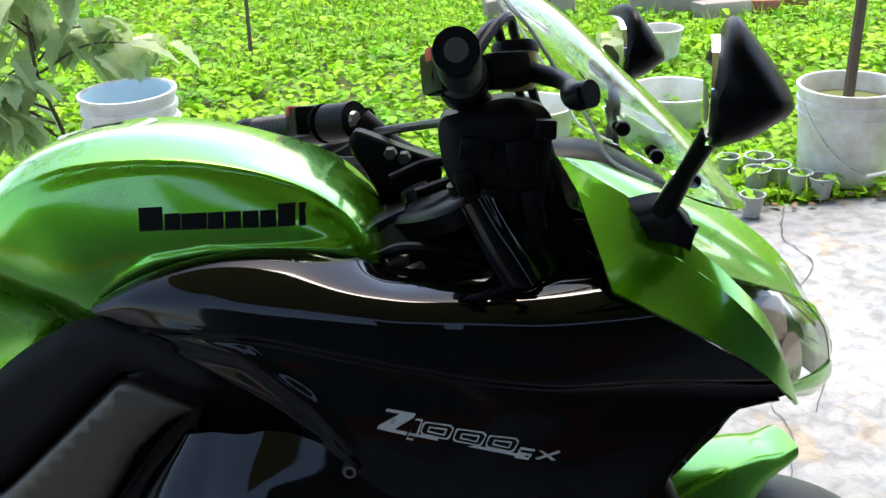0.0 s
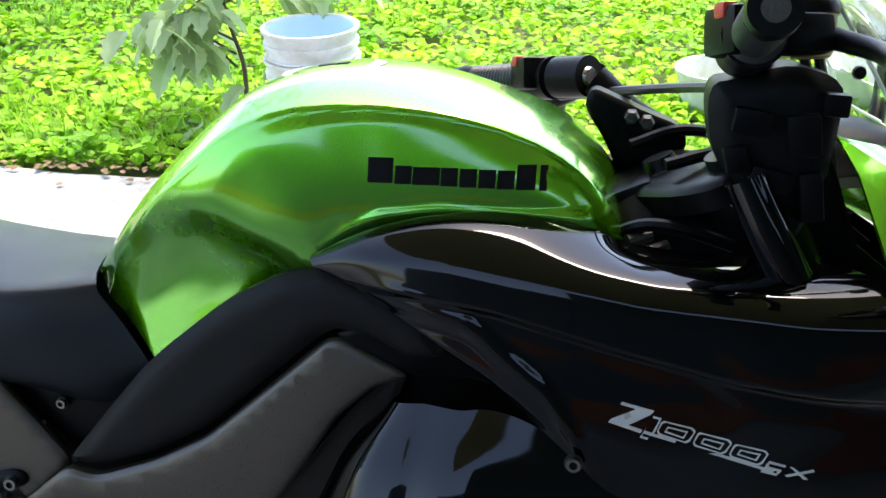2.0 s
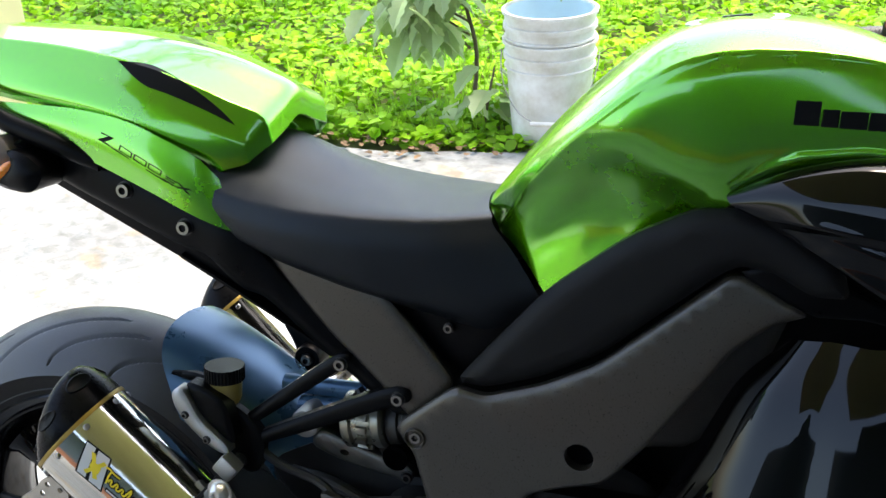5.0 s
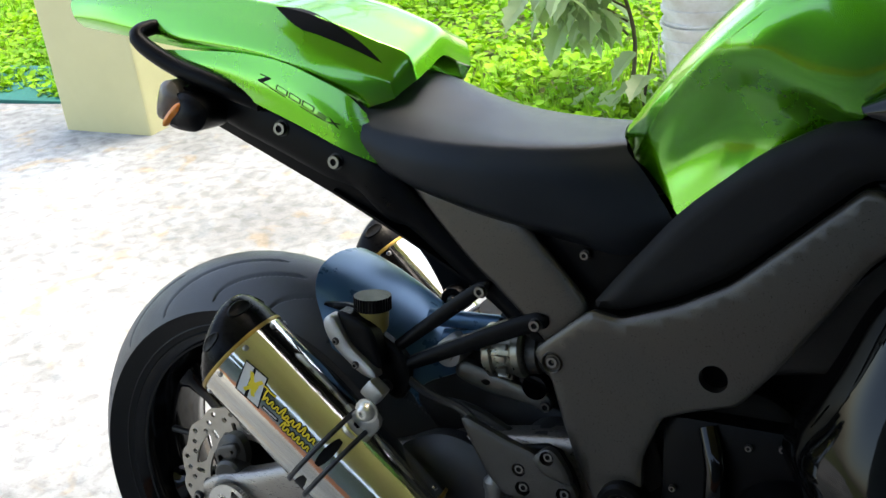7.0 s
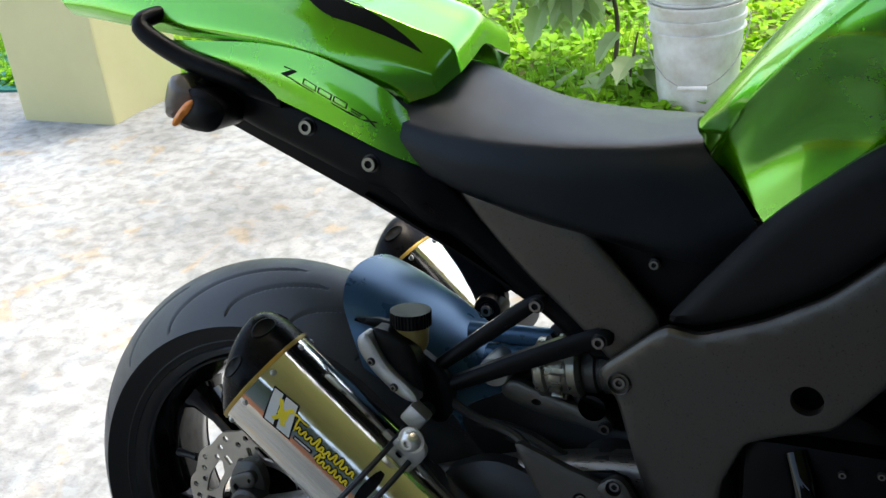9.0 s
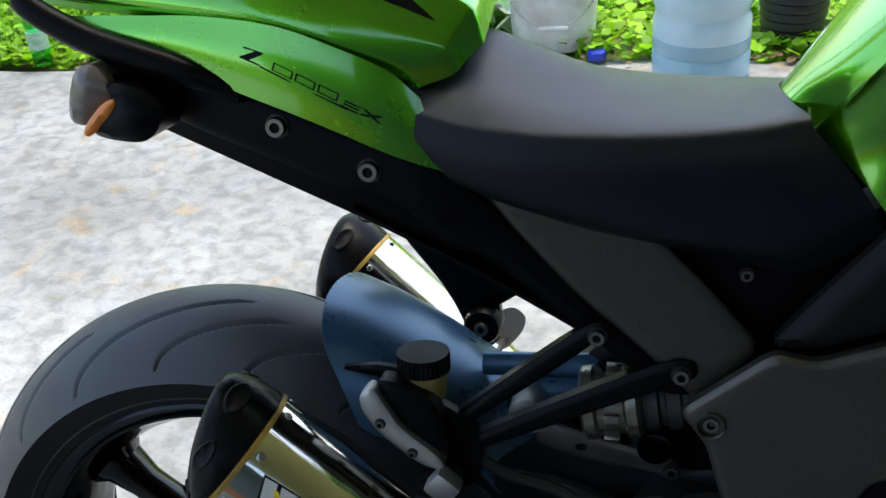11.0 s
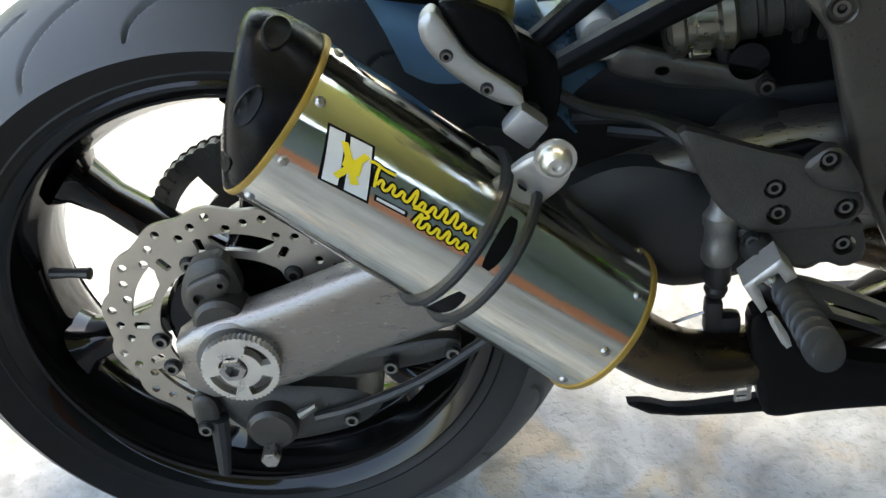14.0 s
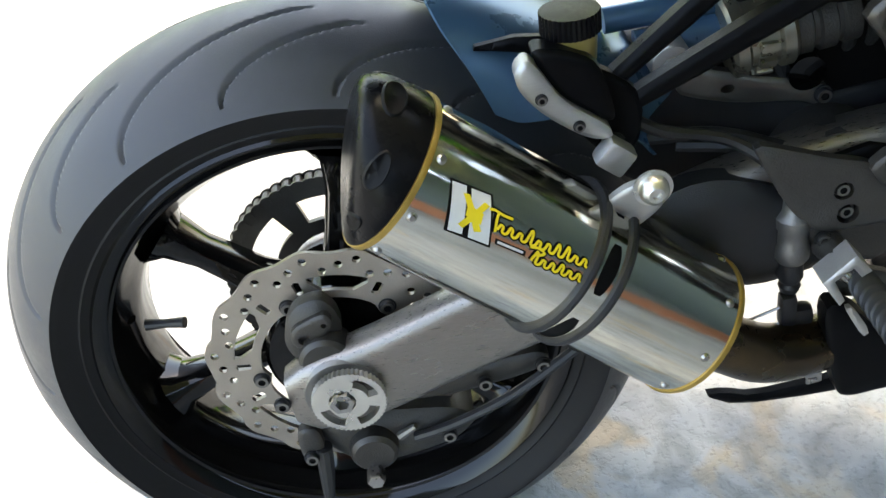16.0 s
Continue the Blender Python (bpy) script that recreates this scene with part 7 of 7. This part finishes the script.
FA = Vector((1.445, 0, 0.30))
for sg in (1, -1):
    y = -0.105 * sg
    top = along((0.03, y), -0.03)
    low = Vector((FA.x - 0.02, y, FA.z + 0.02))
    dr = (low - top)
    steer_part("fork_leg", tube([top, top + dr * 0.45, top + dr * 0.46, low], [0.0265, 0.0265, 0.0265, 0.0265], 12, 24), PLASTIC, "dark fork outer tube")
    steer_part("fork_stanchion", tube([top + dr * 0.45, low], 0.0215, 8, 20), STEEL)
    steer_part("fork_cap", tube([top - dr * 0.035, top], [0.015, 0.019], 4, 6), PLASTIC, "dark fork cap")
    # clip-on bar
    c = along((0.018, -0.185 * sg), -0.098)
    e = along((-0.036, -0.312 * sg), -0.127)
    steer_part("bar_riser", join(tube([along((0.03, -0.105 * sg), -0.01), along((0.03, -0.105 * sg), 0.03)], 0.036, 6, 24), tube([along((0.075, -0.118 * sg), -0.004), along((0.055, -0.128 * sg), -0.035), along((0.034, -0.150 * sg), -0.085)], [0.016, 0.013, 0.018], 14, 12)), PLASTIC, "black bar riser")
    steer_part("bar_clamp", tube([c + (c - e).normalized() * 0.035, c - (c - e).normalized() * 0.01], 0.0225, 6, 24), PLASTIC)
    steer_part("clamp_bolt", tube([c + (c - e).normalized() * 0.038, c + (c - e).normalized() * 0.034], [0.009, 0.012], 3, 14), STEEL)
    steer_part("handlebar", tube([c, e], 0.011, 6, 16), PLASTIC)
    n = 34
    g0, g1 = c + (e - c) * 0.40, e
    steer_part("grip", tube([g0 + (g1 - g0) * k / n for k in range(n + 1)], [0.0165 + (0.0012 if k % 2 else 0) + (0.004 if k < 2 else 0) for k in range(n + 1)], n + 1, 20, True, False), SOFT, "ribbed black rubber grip")
    steer_part("bar_end", tube([e, e + (e - c).normalized() * 0.012, e + (e - c).normalized() * 0.030], [0.016, 0.0182, 0.0172], 8, 28), PLASTIC, "black bar end weight")
    es = e + (e - c).normalized() * 0.030
    steer_part("end_screw", tube([es, es + (e - c).normalized() * 0.0012], 0.009, 3, 18), DARKALLOY)
    s0, s1 = c + (e - c) * 0.12, c + (e - c) * 0.40
    steer_part("switch_block", join(tube([s0, s1], 0.024, 8, 16), box(*((s0 + s1) / 2 + Vector((-0.012, 0, 0.004))), 0.034, 0.045, 0.036, 0.006)), PLASTIC, "black switch block")
    steer_part("switch", box(*((s0 + s1) / 2 + Vector((-0.024, -0.004 * sg, 0.018))), 0.014, 0.014, 0.012, 0.003), RED, "red switch")
    # lever and its perch
    p0, p1 = along((0.065, -0.20 * sg), -0.085), along((0.020, -0.345 * sg), -0.062)
    steer_part("lever", tube([p0, (p0 + p1) / 2 + Vector((0.016, 0, 0)), p1, p1 + Vector((0.003, -0.008 * sg, 0)), p1 + Vector((0.005, -0.014 * sg, 0))], [0.010, 0.0085, 0.008, 0.0075, 0.0075, 0.0105, 0.0105], 36, 16), PLASTIC, "black hand lever")
    steer_part("perch", box(*(c + Vector((0.022, -0.035 * sg, 0.004))), 0.040, 0.034, 0.030, 0.007), PLASTIC)
tc = panel([(-0.04, 0.130), (0.03, 0.142), (0.062, 0.12), (0.05, 0.05), (0.05, -0.05), (0.062, -0.12), (0.03, -0.142), (-0.04, -0.130), (-0.05, 0)], 0, 0.018, 0.02, (), 2, 0.006, 0.01)
tc.transform(Matrix(((1, 0, 0, 0), (0, 0, 1, 0), (0, -1, 0, 0), (0, 0, 0, 1))))
tc.transform(Matrix.Translation(HEAD) @ Matrix.Rotation(-RAKE, 4, "Y"))
steer_part("top_clamp", tc, PLASTIC, "black cast top clamp")
steer_part("stem_nut", tube([along((0, 0), -0.012), along((0, 0), 0.0)], [0.015, 0.018], 4, 24), PLASTIC)
ig = along((0.0, 0.0), -0.02)
steer_part("clutch_hose", tube([along((0.01, 0.20), -0.08), along((0.04, 0.12), -0.068), along((0.05, 0.0), -0.060), along((0.05, -0.08), -0.055)], 0.005, 30, 8), SOFT)
for k in range(2):
    steer_part("brake_hose", tube([along((0.0 + 0.012 * k, -0.22), -0.11), along((0.06 + 0.015 * k, -0.20), -0.130), along((0.075 + 0.015 * k, -0.17), -0.10), along((0.08 + 0.01 * k, -0.13), 0.02), along((0.07, -0.09), 0.16)], 0.0045, 36, 8), SOFT)
rsv = along((0.065, -0.195), -0.085)
rb = revolve([(0, -0.018), (0.014, -0.018), (0.018, -0.012), (0.019, 0.014), (0, 0.014)], 24, tuple(rsv), "z")
fr = steer_part("front_reservoir", rb, FLUID, "amber front brake fluid reservoir")
steer_part("reservoir_cap", revolve([(0, 0.024), (0.019, 0.024), (0.021, 0.020), (0.021, 0.014), (0, 0.014)], 24, tuple(rsv), "z"), PLASTIC, "", fr)
# black block added for the dark space round the frame head
part("head_shade_fill", panel([(1.03, 0.885), (1.045, 0.935), (1.09, 0.955), (1.15, 0.940), (1.20, 0.905), (1.20, 0.86), (1.05, 0.86)], -0.075, 0.15, 0.02, (), 3, 0.03, 0.05), SHADEINK, bike, "black block standing in for the shaded frame head")
for pts, r in (([(1.09, -0.06, 0.975), (1.14, -0.05, 0.985), (1.19, -0.055, 0.965)], 0.006), ([(1.045, -0.085, 0.915), (1.075, -0.100, 0.930), (1.11, -0.105, 0.928), (1.15, -0.10, 0.915)], 0.006), ([(1.06, 0.03, 0.975), (1.11, 0.04, 0.99), (1.18, 0.05, 0.98)], 0.006)):
    part("control_cable", tube(pts, r, 26, 8), PLASTIC, bike)
for a, b in ((1.06, 0.915), (1.055, 0.902), (1.075, 0.905)):
    part("hose_clip", tube([(a, -0.10, b), (a + 0.02, -0.09, b + 0.004)], 0.006, 6, 10), CAST, bike)
# black slab added for the brackets lost in shade at the fork leg
part("fork_shade_fill", panel([(1.114, 1.057), (1.142, 1.062), (1.177, 1.075), (1.221, 1.062), (1.218, 1.021), (1.212, 0.979), (1.195, 0.932), (1.168, 0.915), (1.156, 0.967), (1.122, 0.997)], -0.142, 0.05, 0.014, (), 2, 0.010, 0.016), SHADEINK, steering, "black slab standing in for the shaded brackets round the fork leg")
for a, b, w, hh, turn in ((1.150, 1.030, 0.030, 0.020, 8), (1.190, 1.020, 0.026, 0.034, -6), (1.168, 0.985, 0.034, 0.016, 14), (1.200, 0.972, 0.018, 0.040, -8), (1.178, 0.950, 0.028, 0.018, 20), (1.140, 1.000, 0.018, 0.022, -14), (1.212, 1.045, 0.020, 0.018, 4)):
    part("bracket", box(a, -0.146, b, w, 0.016, hh, 0.003, pose(0, 0, 0, 0, turn, 0)), PLASTIC, steering)
part("fork_tube", tube([(1.148, -0.150, 0.985), (1.168, -0.156, 0.945), (1.190, -0.160, 0.905)], [0.017, 0.018, 0.018], 14, 18), BLACK, steering, "gloss black fork tube")
part("far_bar_bracket", panel([(1.02, 1.026), (1.042, 1.017), (1.075, 1.002), (1.112, 0.989), (1.116, 0.966), (1.095, 0.954), (1.059, 0.948), (1.049, 0.942), (1.034, 0.975), (1.012, 1.007)], 0.060, 0.03, 0.010, (), 2, 0.004, 0.006), PLASTIC, steering, "black cast far clip-on bracket")
for a, b in ((1.06, 0.999), (1.075, 0.994)):
    part("clamp_nut", revolve([(0, 0.045), (0.006, 0.045), (0.0075, 0.047), (0.0075, 0.060), (0, 0.060)], 6, (a, 0, b)), DARKALLOY, steering, "dull steel clamp nut")
part("stem_cap", revolve([(0, 0.012), (0.014, 0.011), (0.021, 0.006), (0.024, -0.004), (0, -0.004)], 28, axis="z"), BLACK, steering, "gloss black stem cap").matrix_basis = pose(1.095, 0.0, 0.954, 0, -22, 0)
part("ignition_cover", box(1.060, -0.02, 0.940, 0.05, 0.05, 0.02, 0.008, pose(0, 0, 0, 0, -24, 0)), PLASTIC, bike)

# front wheel, fender
front_wheel = thing("front_wheel", "", "")
front_wheel.parent = bike
sec2 = catmull([(0.214, -0.045), (0.226, -0.054), (0.25, -0.061), (0.272, -0.058), (0.288, -0.042), (0.298, -0.018), (0.300, 0), (0.298, 0.018), (0.288, 0.042), (0.272, 0.058), (0.25, 0.061), (0.226, 0.054), (0.214, 0.045)], 40)
b1 = revolve([tuple(p) for p in sec2], 160, tuple(FA), closed=True)
b1.transform(STEER)
part("tyre", b1, RUBBER, front_wheel, "black front tyre", True, 60)
b1 = revolve([(0.222, -0.05), (0.226, -0.046), (0.205, -0.035), (0.198, 0), (0.205, 0.035), (0.226, 0.046), (0.222, 0.05), (0.198, 0.04), (0.190, 0), (0.198, -0.04)], 96, tuple(FA), closed=True)
b1.transform(STEER)
part("rim", b1, RIMBLACK, front_wheel)
fr0 = []
for y, dr, crest in ((-0.076, -0.085, 0), (-0.075, -0.045, 0), (-0.071, -0.010, 0), (-0.066, 0.000, 1), (-0.050, 0.006, 0), (-0.02, 0.013, 0), (0, 0.015, 0), (0.02, 0.013, 0), (0.050, 0.006, 0), (0.066, 0.000, 1), (0.071, -0.010, 0), (0.075, -0.045, 0), (0.076, -0.085, 0)):
    row = []
    for a in (76, 81, 88, 98, 110, 128, 150):
        deep = 0.16 + 0.84 * float(smooth(76, 112, a))
        r = 0.334 + (dr if dr > 0 else dr * deep)
        row.append((FA.x + r * math.cos(radians(a)), y * (1 if a > 96 else 0.62 + 0.38 * (a - 76) / 20), FA.z + (r + (0.010 if a < 80 else 0)) * math.sin(radians(a))))
    fr0.append(row)
steer_part("front_fender", surf(fr0, 40, 60, 0.003, (0.2, 0, 1)), GREEN, "bright green front fender")

# ---- nose fairing, lamp, screen, mirrors ----
for sg in (1, -1):
    u0 = [(1.227, -0.085, 1.011), (1.264, -0.11, 0.991), (1.301, -0.135, 0.969), (1.336, -0.155, 0.941), (1.374, -0.158, 0.906), (1.416, -0.148, 0.855), (1.445, -0.138, 0.78)]
    u1 = [(1.242, -0.115, 0.984), (1.277, -0.14, 0.958), (1.312, -0.16, 0.935), (1.354, -0.175, 0.906), (1.39, -0.175, 0.873), (1.419, -0.165, 0.834), (1.443, -0.145, 0.779)]
    u2 = [(1.265, -0.19, 0.906), (1.296, -0.197, 0.89), (1.327, -0.199, 0.873), (1.355, -0.196, 0.856), (1.389, -0.185, 0.831), (1.419, -0.168, 0.802), (1.444, -0.146, 0.775)]
    part("upper_cowl_side", surf([u0, between(u0, u1, 0.9), u1, between(u1, u2, 0.07), u2], 44, 44, 0.004, (0, -1, 0.2), sg < 0), GREEN, bike, "green upper cowl side", True, 60)
    v0 = u0[:5]
    v1 = [(1.240, -0.070, 1.006), (1.285, -0.105, 0.978), (1.33, -0.122, 0.950), (1.38, -0.122, 0.918), (1.43, -0.11, 0.878)]
    v2 = [(1.265, -0.060, 1.000), (1.315, -0.085, 0.972), (1.37, -0.085, 0.942), (1.43, -0.075, 0.898), (1.475, -0.06, 0.850)]
    v3 = [(1.31, 0.0, 0.985), (1.36, 0.0, 0.962), (1.42, 0.0, 0.925), (1.47, 0.0, 0.878), (1.507, 0.0, 0.815)]
    part("nose_top", surf([v0, v1, v2, v3], 36, 30, 0.004, (0, -0.4, 1), sg < 0), GREEN, bike, "green nose top panel", True, 60)
    # headlamp: clear lens over bowls
    h0 = [(1.376, -0.151, 0.887), (1.43, -0.109, 0.877), (1.476, -0.059, 0.848)]
    h1 = [(1.41, -0.150, 0.850), (1.462, -0.105, 0.842), (1.497, -0.055, 0.82)]
    h2 = [(1.438, -0.138, 0.795), (1.478, -0.095, 0.790), (1.505, -0.05, 0.785)]
    lamp = thing("headlamp", "", "")
    lamp.parent = bike
    part("lens", surf([h0, h1, h2], 24, 20, 0.002, (0.6, -0.7, 0), sg < 0), LENS, lamp, "clear headlamp lens").visible_shadow = False
    for (a, b, c), r in (((1.405, -0.105, 0.835), 0.036), ((1.43, -0.085, 0.80), 0.028)):
        bm = revolve([(r, 0.025), (r * 0.97, 0.010), (r * 0.8, -0.012), (r * 0.45, -0.026), (0.008, -0.030), (0.008, -0.012), (0, -0.010)], 36, axis="x")
        bm.transform(Matrix.Translation((a, b, c)) @ Vector((0.75, -0.6, 0.1)).to_track_quat("X", "Z").to_matrix().to_4x4())
        if sg < 0:
            mirrored(bm)
        part("reflector", bm, BULB, lamp, "polished lamp bowl")
    back = surf([[(x - 0.022, y + 0.024, z) for x, y, z in c] for c in (h0, h1, h2)], 16, 12, 0.003, (0.6, -0.7, 0), sg < 0)
    part("housing", back, WARMGREY, lamp)
    w0 = [(1.438, -0.140, 0.793), (1.480, -0.096, 0.788), (1.506, -0.05, 0.782), (1.518, 0, 0.78)]
    w1 = [(1.440, -0.138, 0.782), (1.482, -0.094, 0.774), (1.508, -0.05, 0.768), (1.518, 0, 0.766)]
    w2 = [(1.430, -0.12, 0.776), (1.47, -0.085, 0.758), (1.494, -0.05, 0.750), (1.506, 0, 0.748)]
    part("chin", surf([w0, w1, w2], 20, 12, 0.004, (0.6, -0.7, 0), sg < 0), GREEN, bike, "green chin below the headlamp")
    part("inner_cowl", panel([(1.20, 0.905), (1.222, 1.005), (1.255, 0.915), (1.30, 0.88), (1.25, 0.86)], -0.078, 0.006, 0.02, (), 0, 0.003, 0.006, mirror=sg < 0), PLASTIC, bike)
    # mirror
    mi = thing("mirror", "", "")
    mi.parent = bike
    part("base", surf([[(1.285, -0.138 * 1, 0.978), (1.315, -0.150, 0.984), (1.335, -0.165, 0.968)], [(1.290, -0.165, 0.966), (1.318, -0.180, 0.974), (1.336, -0.185, 0.955)], [(1.300, -0.165, 0.945), (1.322, -0.178, 0.942), (1.335, -0.175, 0.935)]], 16, 14, 0.02, (0, -1, 0.5), sg < 0), PLASTIC, mi)
    st = tube([(1.312, -0.170, 0.972), (1.322, -0.195, 1.002), (1.336, -0.240, 1.048)], [0.011, 0.008, 0.009], 16, 14)
    part("stalk", st if sg > 0 else mirrored(st), PLASTIC, mi, "black mirror stalk")
    # housing: a wedge, narrow at the top, pointing forward
    MT = Matrix.Translation((1.336, -0.24, 0)) @ Matrix.Rotation(radians(-10), 4, "Z") @ Matrix.Translation((-1.336, 0.24, 0))
    prof = chaikin([(1.331, 1.042), (1.366, 1.052), (1.394, 1.070), (1.393, 1.082), (1.378, 1.107), (1.353, 1.142), (1.344, 1.138), (1.334, 1.110), (1.329, 1.075)], 2, 0.15)
    cen = np.array([1.350, 1.086])
    rows = []
    for y, f in ((-0.205, 0.30), (-0.212, 0.62), (-0.228, 0.88), (-0.255, 0.99), (-0.285, 1.0), (-0.312, 0.90), (-0.330, 0.66), (-0.338, 0.30)):
        for p in prof:
            q = cen + (p - cen) * (min(1.0, 0.55 + 0.45 * f) if p[0] < 1.345 else f, f)
            rows.append((q[0], y, q[1]))
    rows = [MT @ Vector(r) for r in rows]
    n = len(prof)
    bm = bm_from(rows, grid_faces(8, n, 0, False, True) + [tuple(range(n)), tuple(range(7 * n, 8 * n))])
    bmesh.ops.recalc_face_normals(bm, faces=bm.faces)
    part("housing", bm if sg > 0 else mirrored(bm), PLASTIC, mi, "black mirror housing", True, 40)
    oval = [(1.3315 - 0.0025 + 0.0042 * (0.5 + 0.5 * math.sin(t)) ** 1.0, -0.270 + 0.058 * math.cos(t), 1.086 + 0.042 * math.sin(t)) for t in np.linspace(0, 2 * np.pi, 40, endpoint=False)]
    oval = [MT @ Vector(r) for r in oval]
    gl = bm_from(oval + [(x + 0.010, y, z) for x, y, z in oval], [tuple(range(40))] + [(k, (k + 1) % 40, 40 + (k + 1) % 40, 40 + k) for k in range(40)])
    bmesh.ops.recalc_face_normals(gl, faces=gl.faces)
    part("glass", gl if sg > 0 else mirrored(gl), MIRROR, mi, "mirror glass", True, 30)
part("nose_centre", surf([[(1.474, -0.060, 0.851), (1.497, -0.056, 0.82), (1.506, -0.050, 0.780)], [(1.496, -0.03, 0.834), (1.511, -0.028, 0.808), (1.515, -0.025, 0.779)], [(1.506, 0, 0.817), (1.516, 0, 0.80), (1.519, 0, 0.778)], [(1.496, 0.03, 0.834), (1.511, 0.028, 0.808), (1.515, 0.025, 0.779)], [(1.474, 0.060, 0.851), (1.497, 0.056, 0.82), (1.506, 0.050, 0.780)]], 14, 20, 0.003, (1, 0, 0)), GREEN, bike, "green strip between the headlamps")
# screen
sc = []
for y, pts in ((0, ((1.170, 1.185), (1.235, 1.148), (1.30, 1.086), (1.365, 1.02), (1.425, 0.945))), (0.05, ((1.168, 1.182), (1.232, 1.146), (1.296, 1.085), (1.358, 1.02), (1.415, 0.946))), (0.095, ((1.172, 1.172), (1.228, 1.135), (1.286, 1.078), (1.340, 1.02), (1.39, 0.955))), (0.125, ((1.188, 1.15), (1.230, 1.11), (1.270, 1.060), (1.305, 1.018), (1.35, 0.972))), (0.128, ((1.200, 1.135), (1.228, 1.09), (1.255, 1.045), (1.272, 1.012), (1.31, 0.990)))):
    sc.append((y, pts))
rows = [[(x, -y, z) for x, z in p] for y, p in reversed(sc)] + [[(x, y, z) for x, z in p] for y, p in sc[1:]]
screen = part("windscreen", surf(rows, 36, 48, 0.003, (0.3, 0, 1)), CLEAR, bike, "clear plastic windscreen", True, 60)
screen.visible_shadow = False
EDGE = mat("pale_screen_edge", (0.66, 0.72, 0.66), (0.56, 0.62, 0.56), 0.2, 0, 20)
for k, rim in enumerate((rows[0], rows[-1], [r[0] for r in rows])):
    part("screen_rim", tube(rim, 0.0018, 40, 8), EDGE, screen).visible_shadow = False
for a, y, z in ((1.283, -0.126, 1.040), (1.315, -0.118, 1.012), (1.352, -0.105, 0.985), (1.283, 0.126, 1.040), (1.315, 0.118, 1.012), (1.352, 0.105, 0.985)):
    part("screen_bolt", revolve([(0, -0.008), (0.006, -0.007), (0.0075, -0.003), (0.006, 0.004), (0, 0.005)], 14, (a, y, z)), PLASTIC, bike)
part("dash", surf([[(1.21, -0.075, 0.97), (1.27, -0.07, 0.975), (1.32, -0.06, 0.965)], [(1.215, -0.035, 1.012), (1.275, -0.035, 1.006), (1.34, -0.035, 0.972)], [(1.215, 0.035, 1.012), (1.275, 0.035, 1.006), (1.34, 0.035, 0.972)], [(1.21, 0.075, 0.97), (1.27, 0.07, 0.975), (1.32, 0.06, 0.965)]], 20, 20, 0.02, (0, 0, 1)), PLASTIC, bike, "black instrument surround")
part("instrument_glass", surf([[(1.210, -0.060, 0.965), (1.213, -0.03, 1.006), (1.213, 0.03, 1.006), (1.210, 0.060, 0.965)], [(1.200, -0.060, 0.963), (1.203, -0.03, 1.002), (1.203, 0.03, 1.002), (1.200, 0.060, 0.963)]], 12, 6, 0.002, (-1, 0, 0)), MIRROR, bike)
part("side_stand", tube([(0.72, 0.10, 0.24), (0.70, 0.20, 0.14), (0.68, 0.265, 0.060)], [0.012, 0.011, 0.011], 14, 12), PLASTIC, bike, "black side stand, lowered")
part("stand_foot", box(0.68, 0.272, 0.056, 0.06, 0.035, 0.008, 0.003, pose(0, 0, 0, 10.5, 0, 0)), PLASTIC, bike)
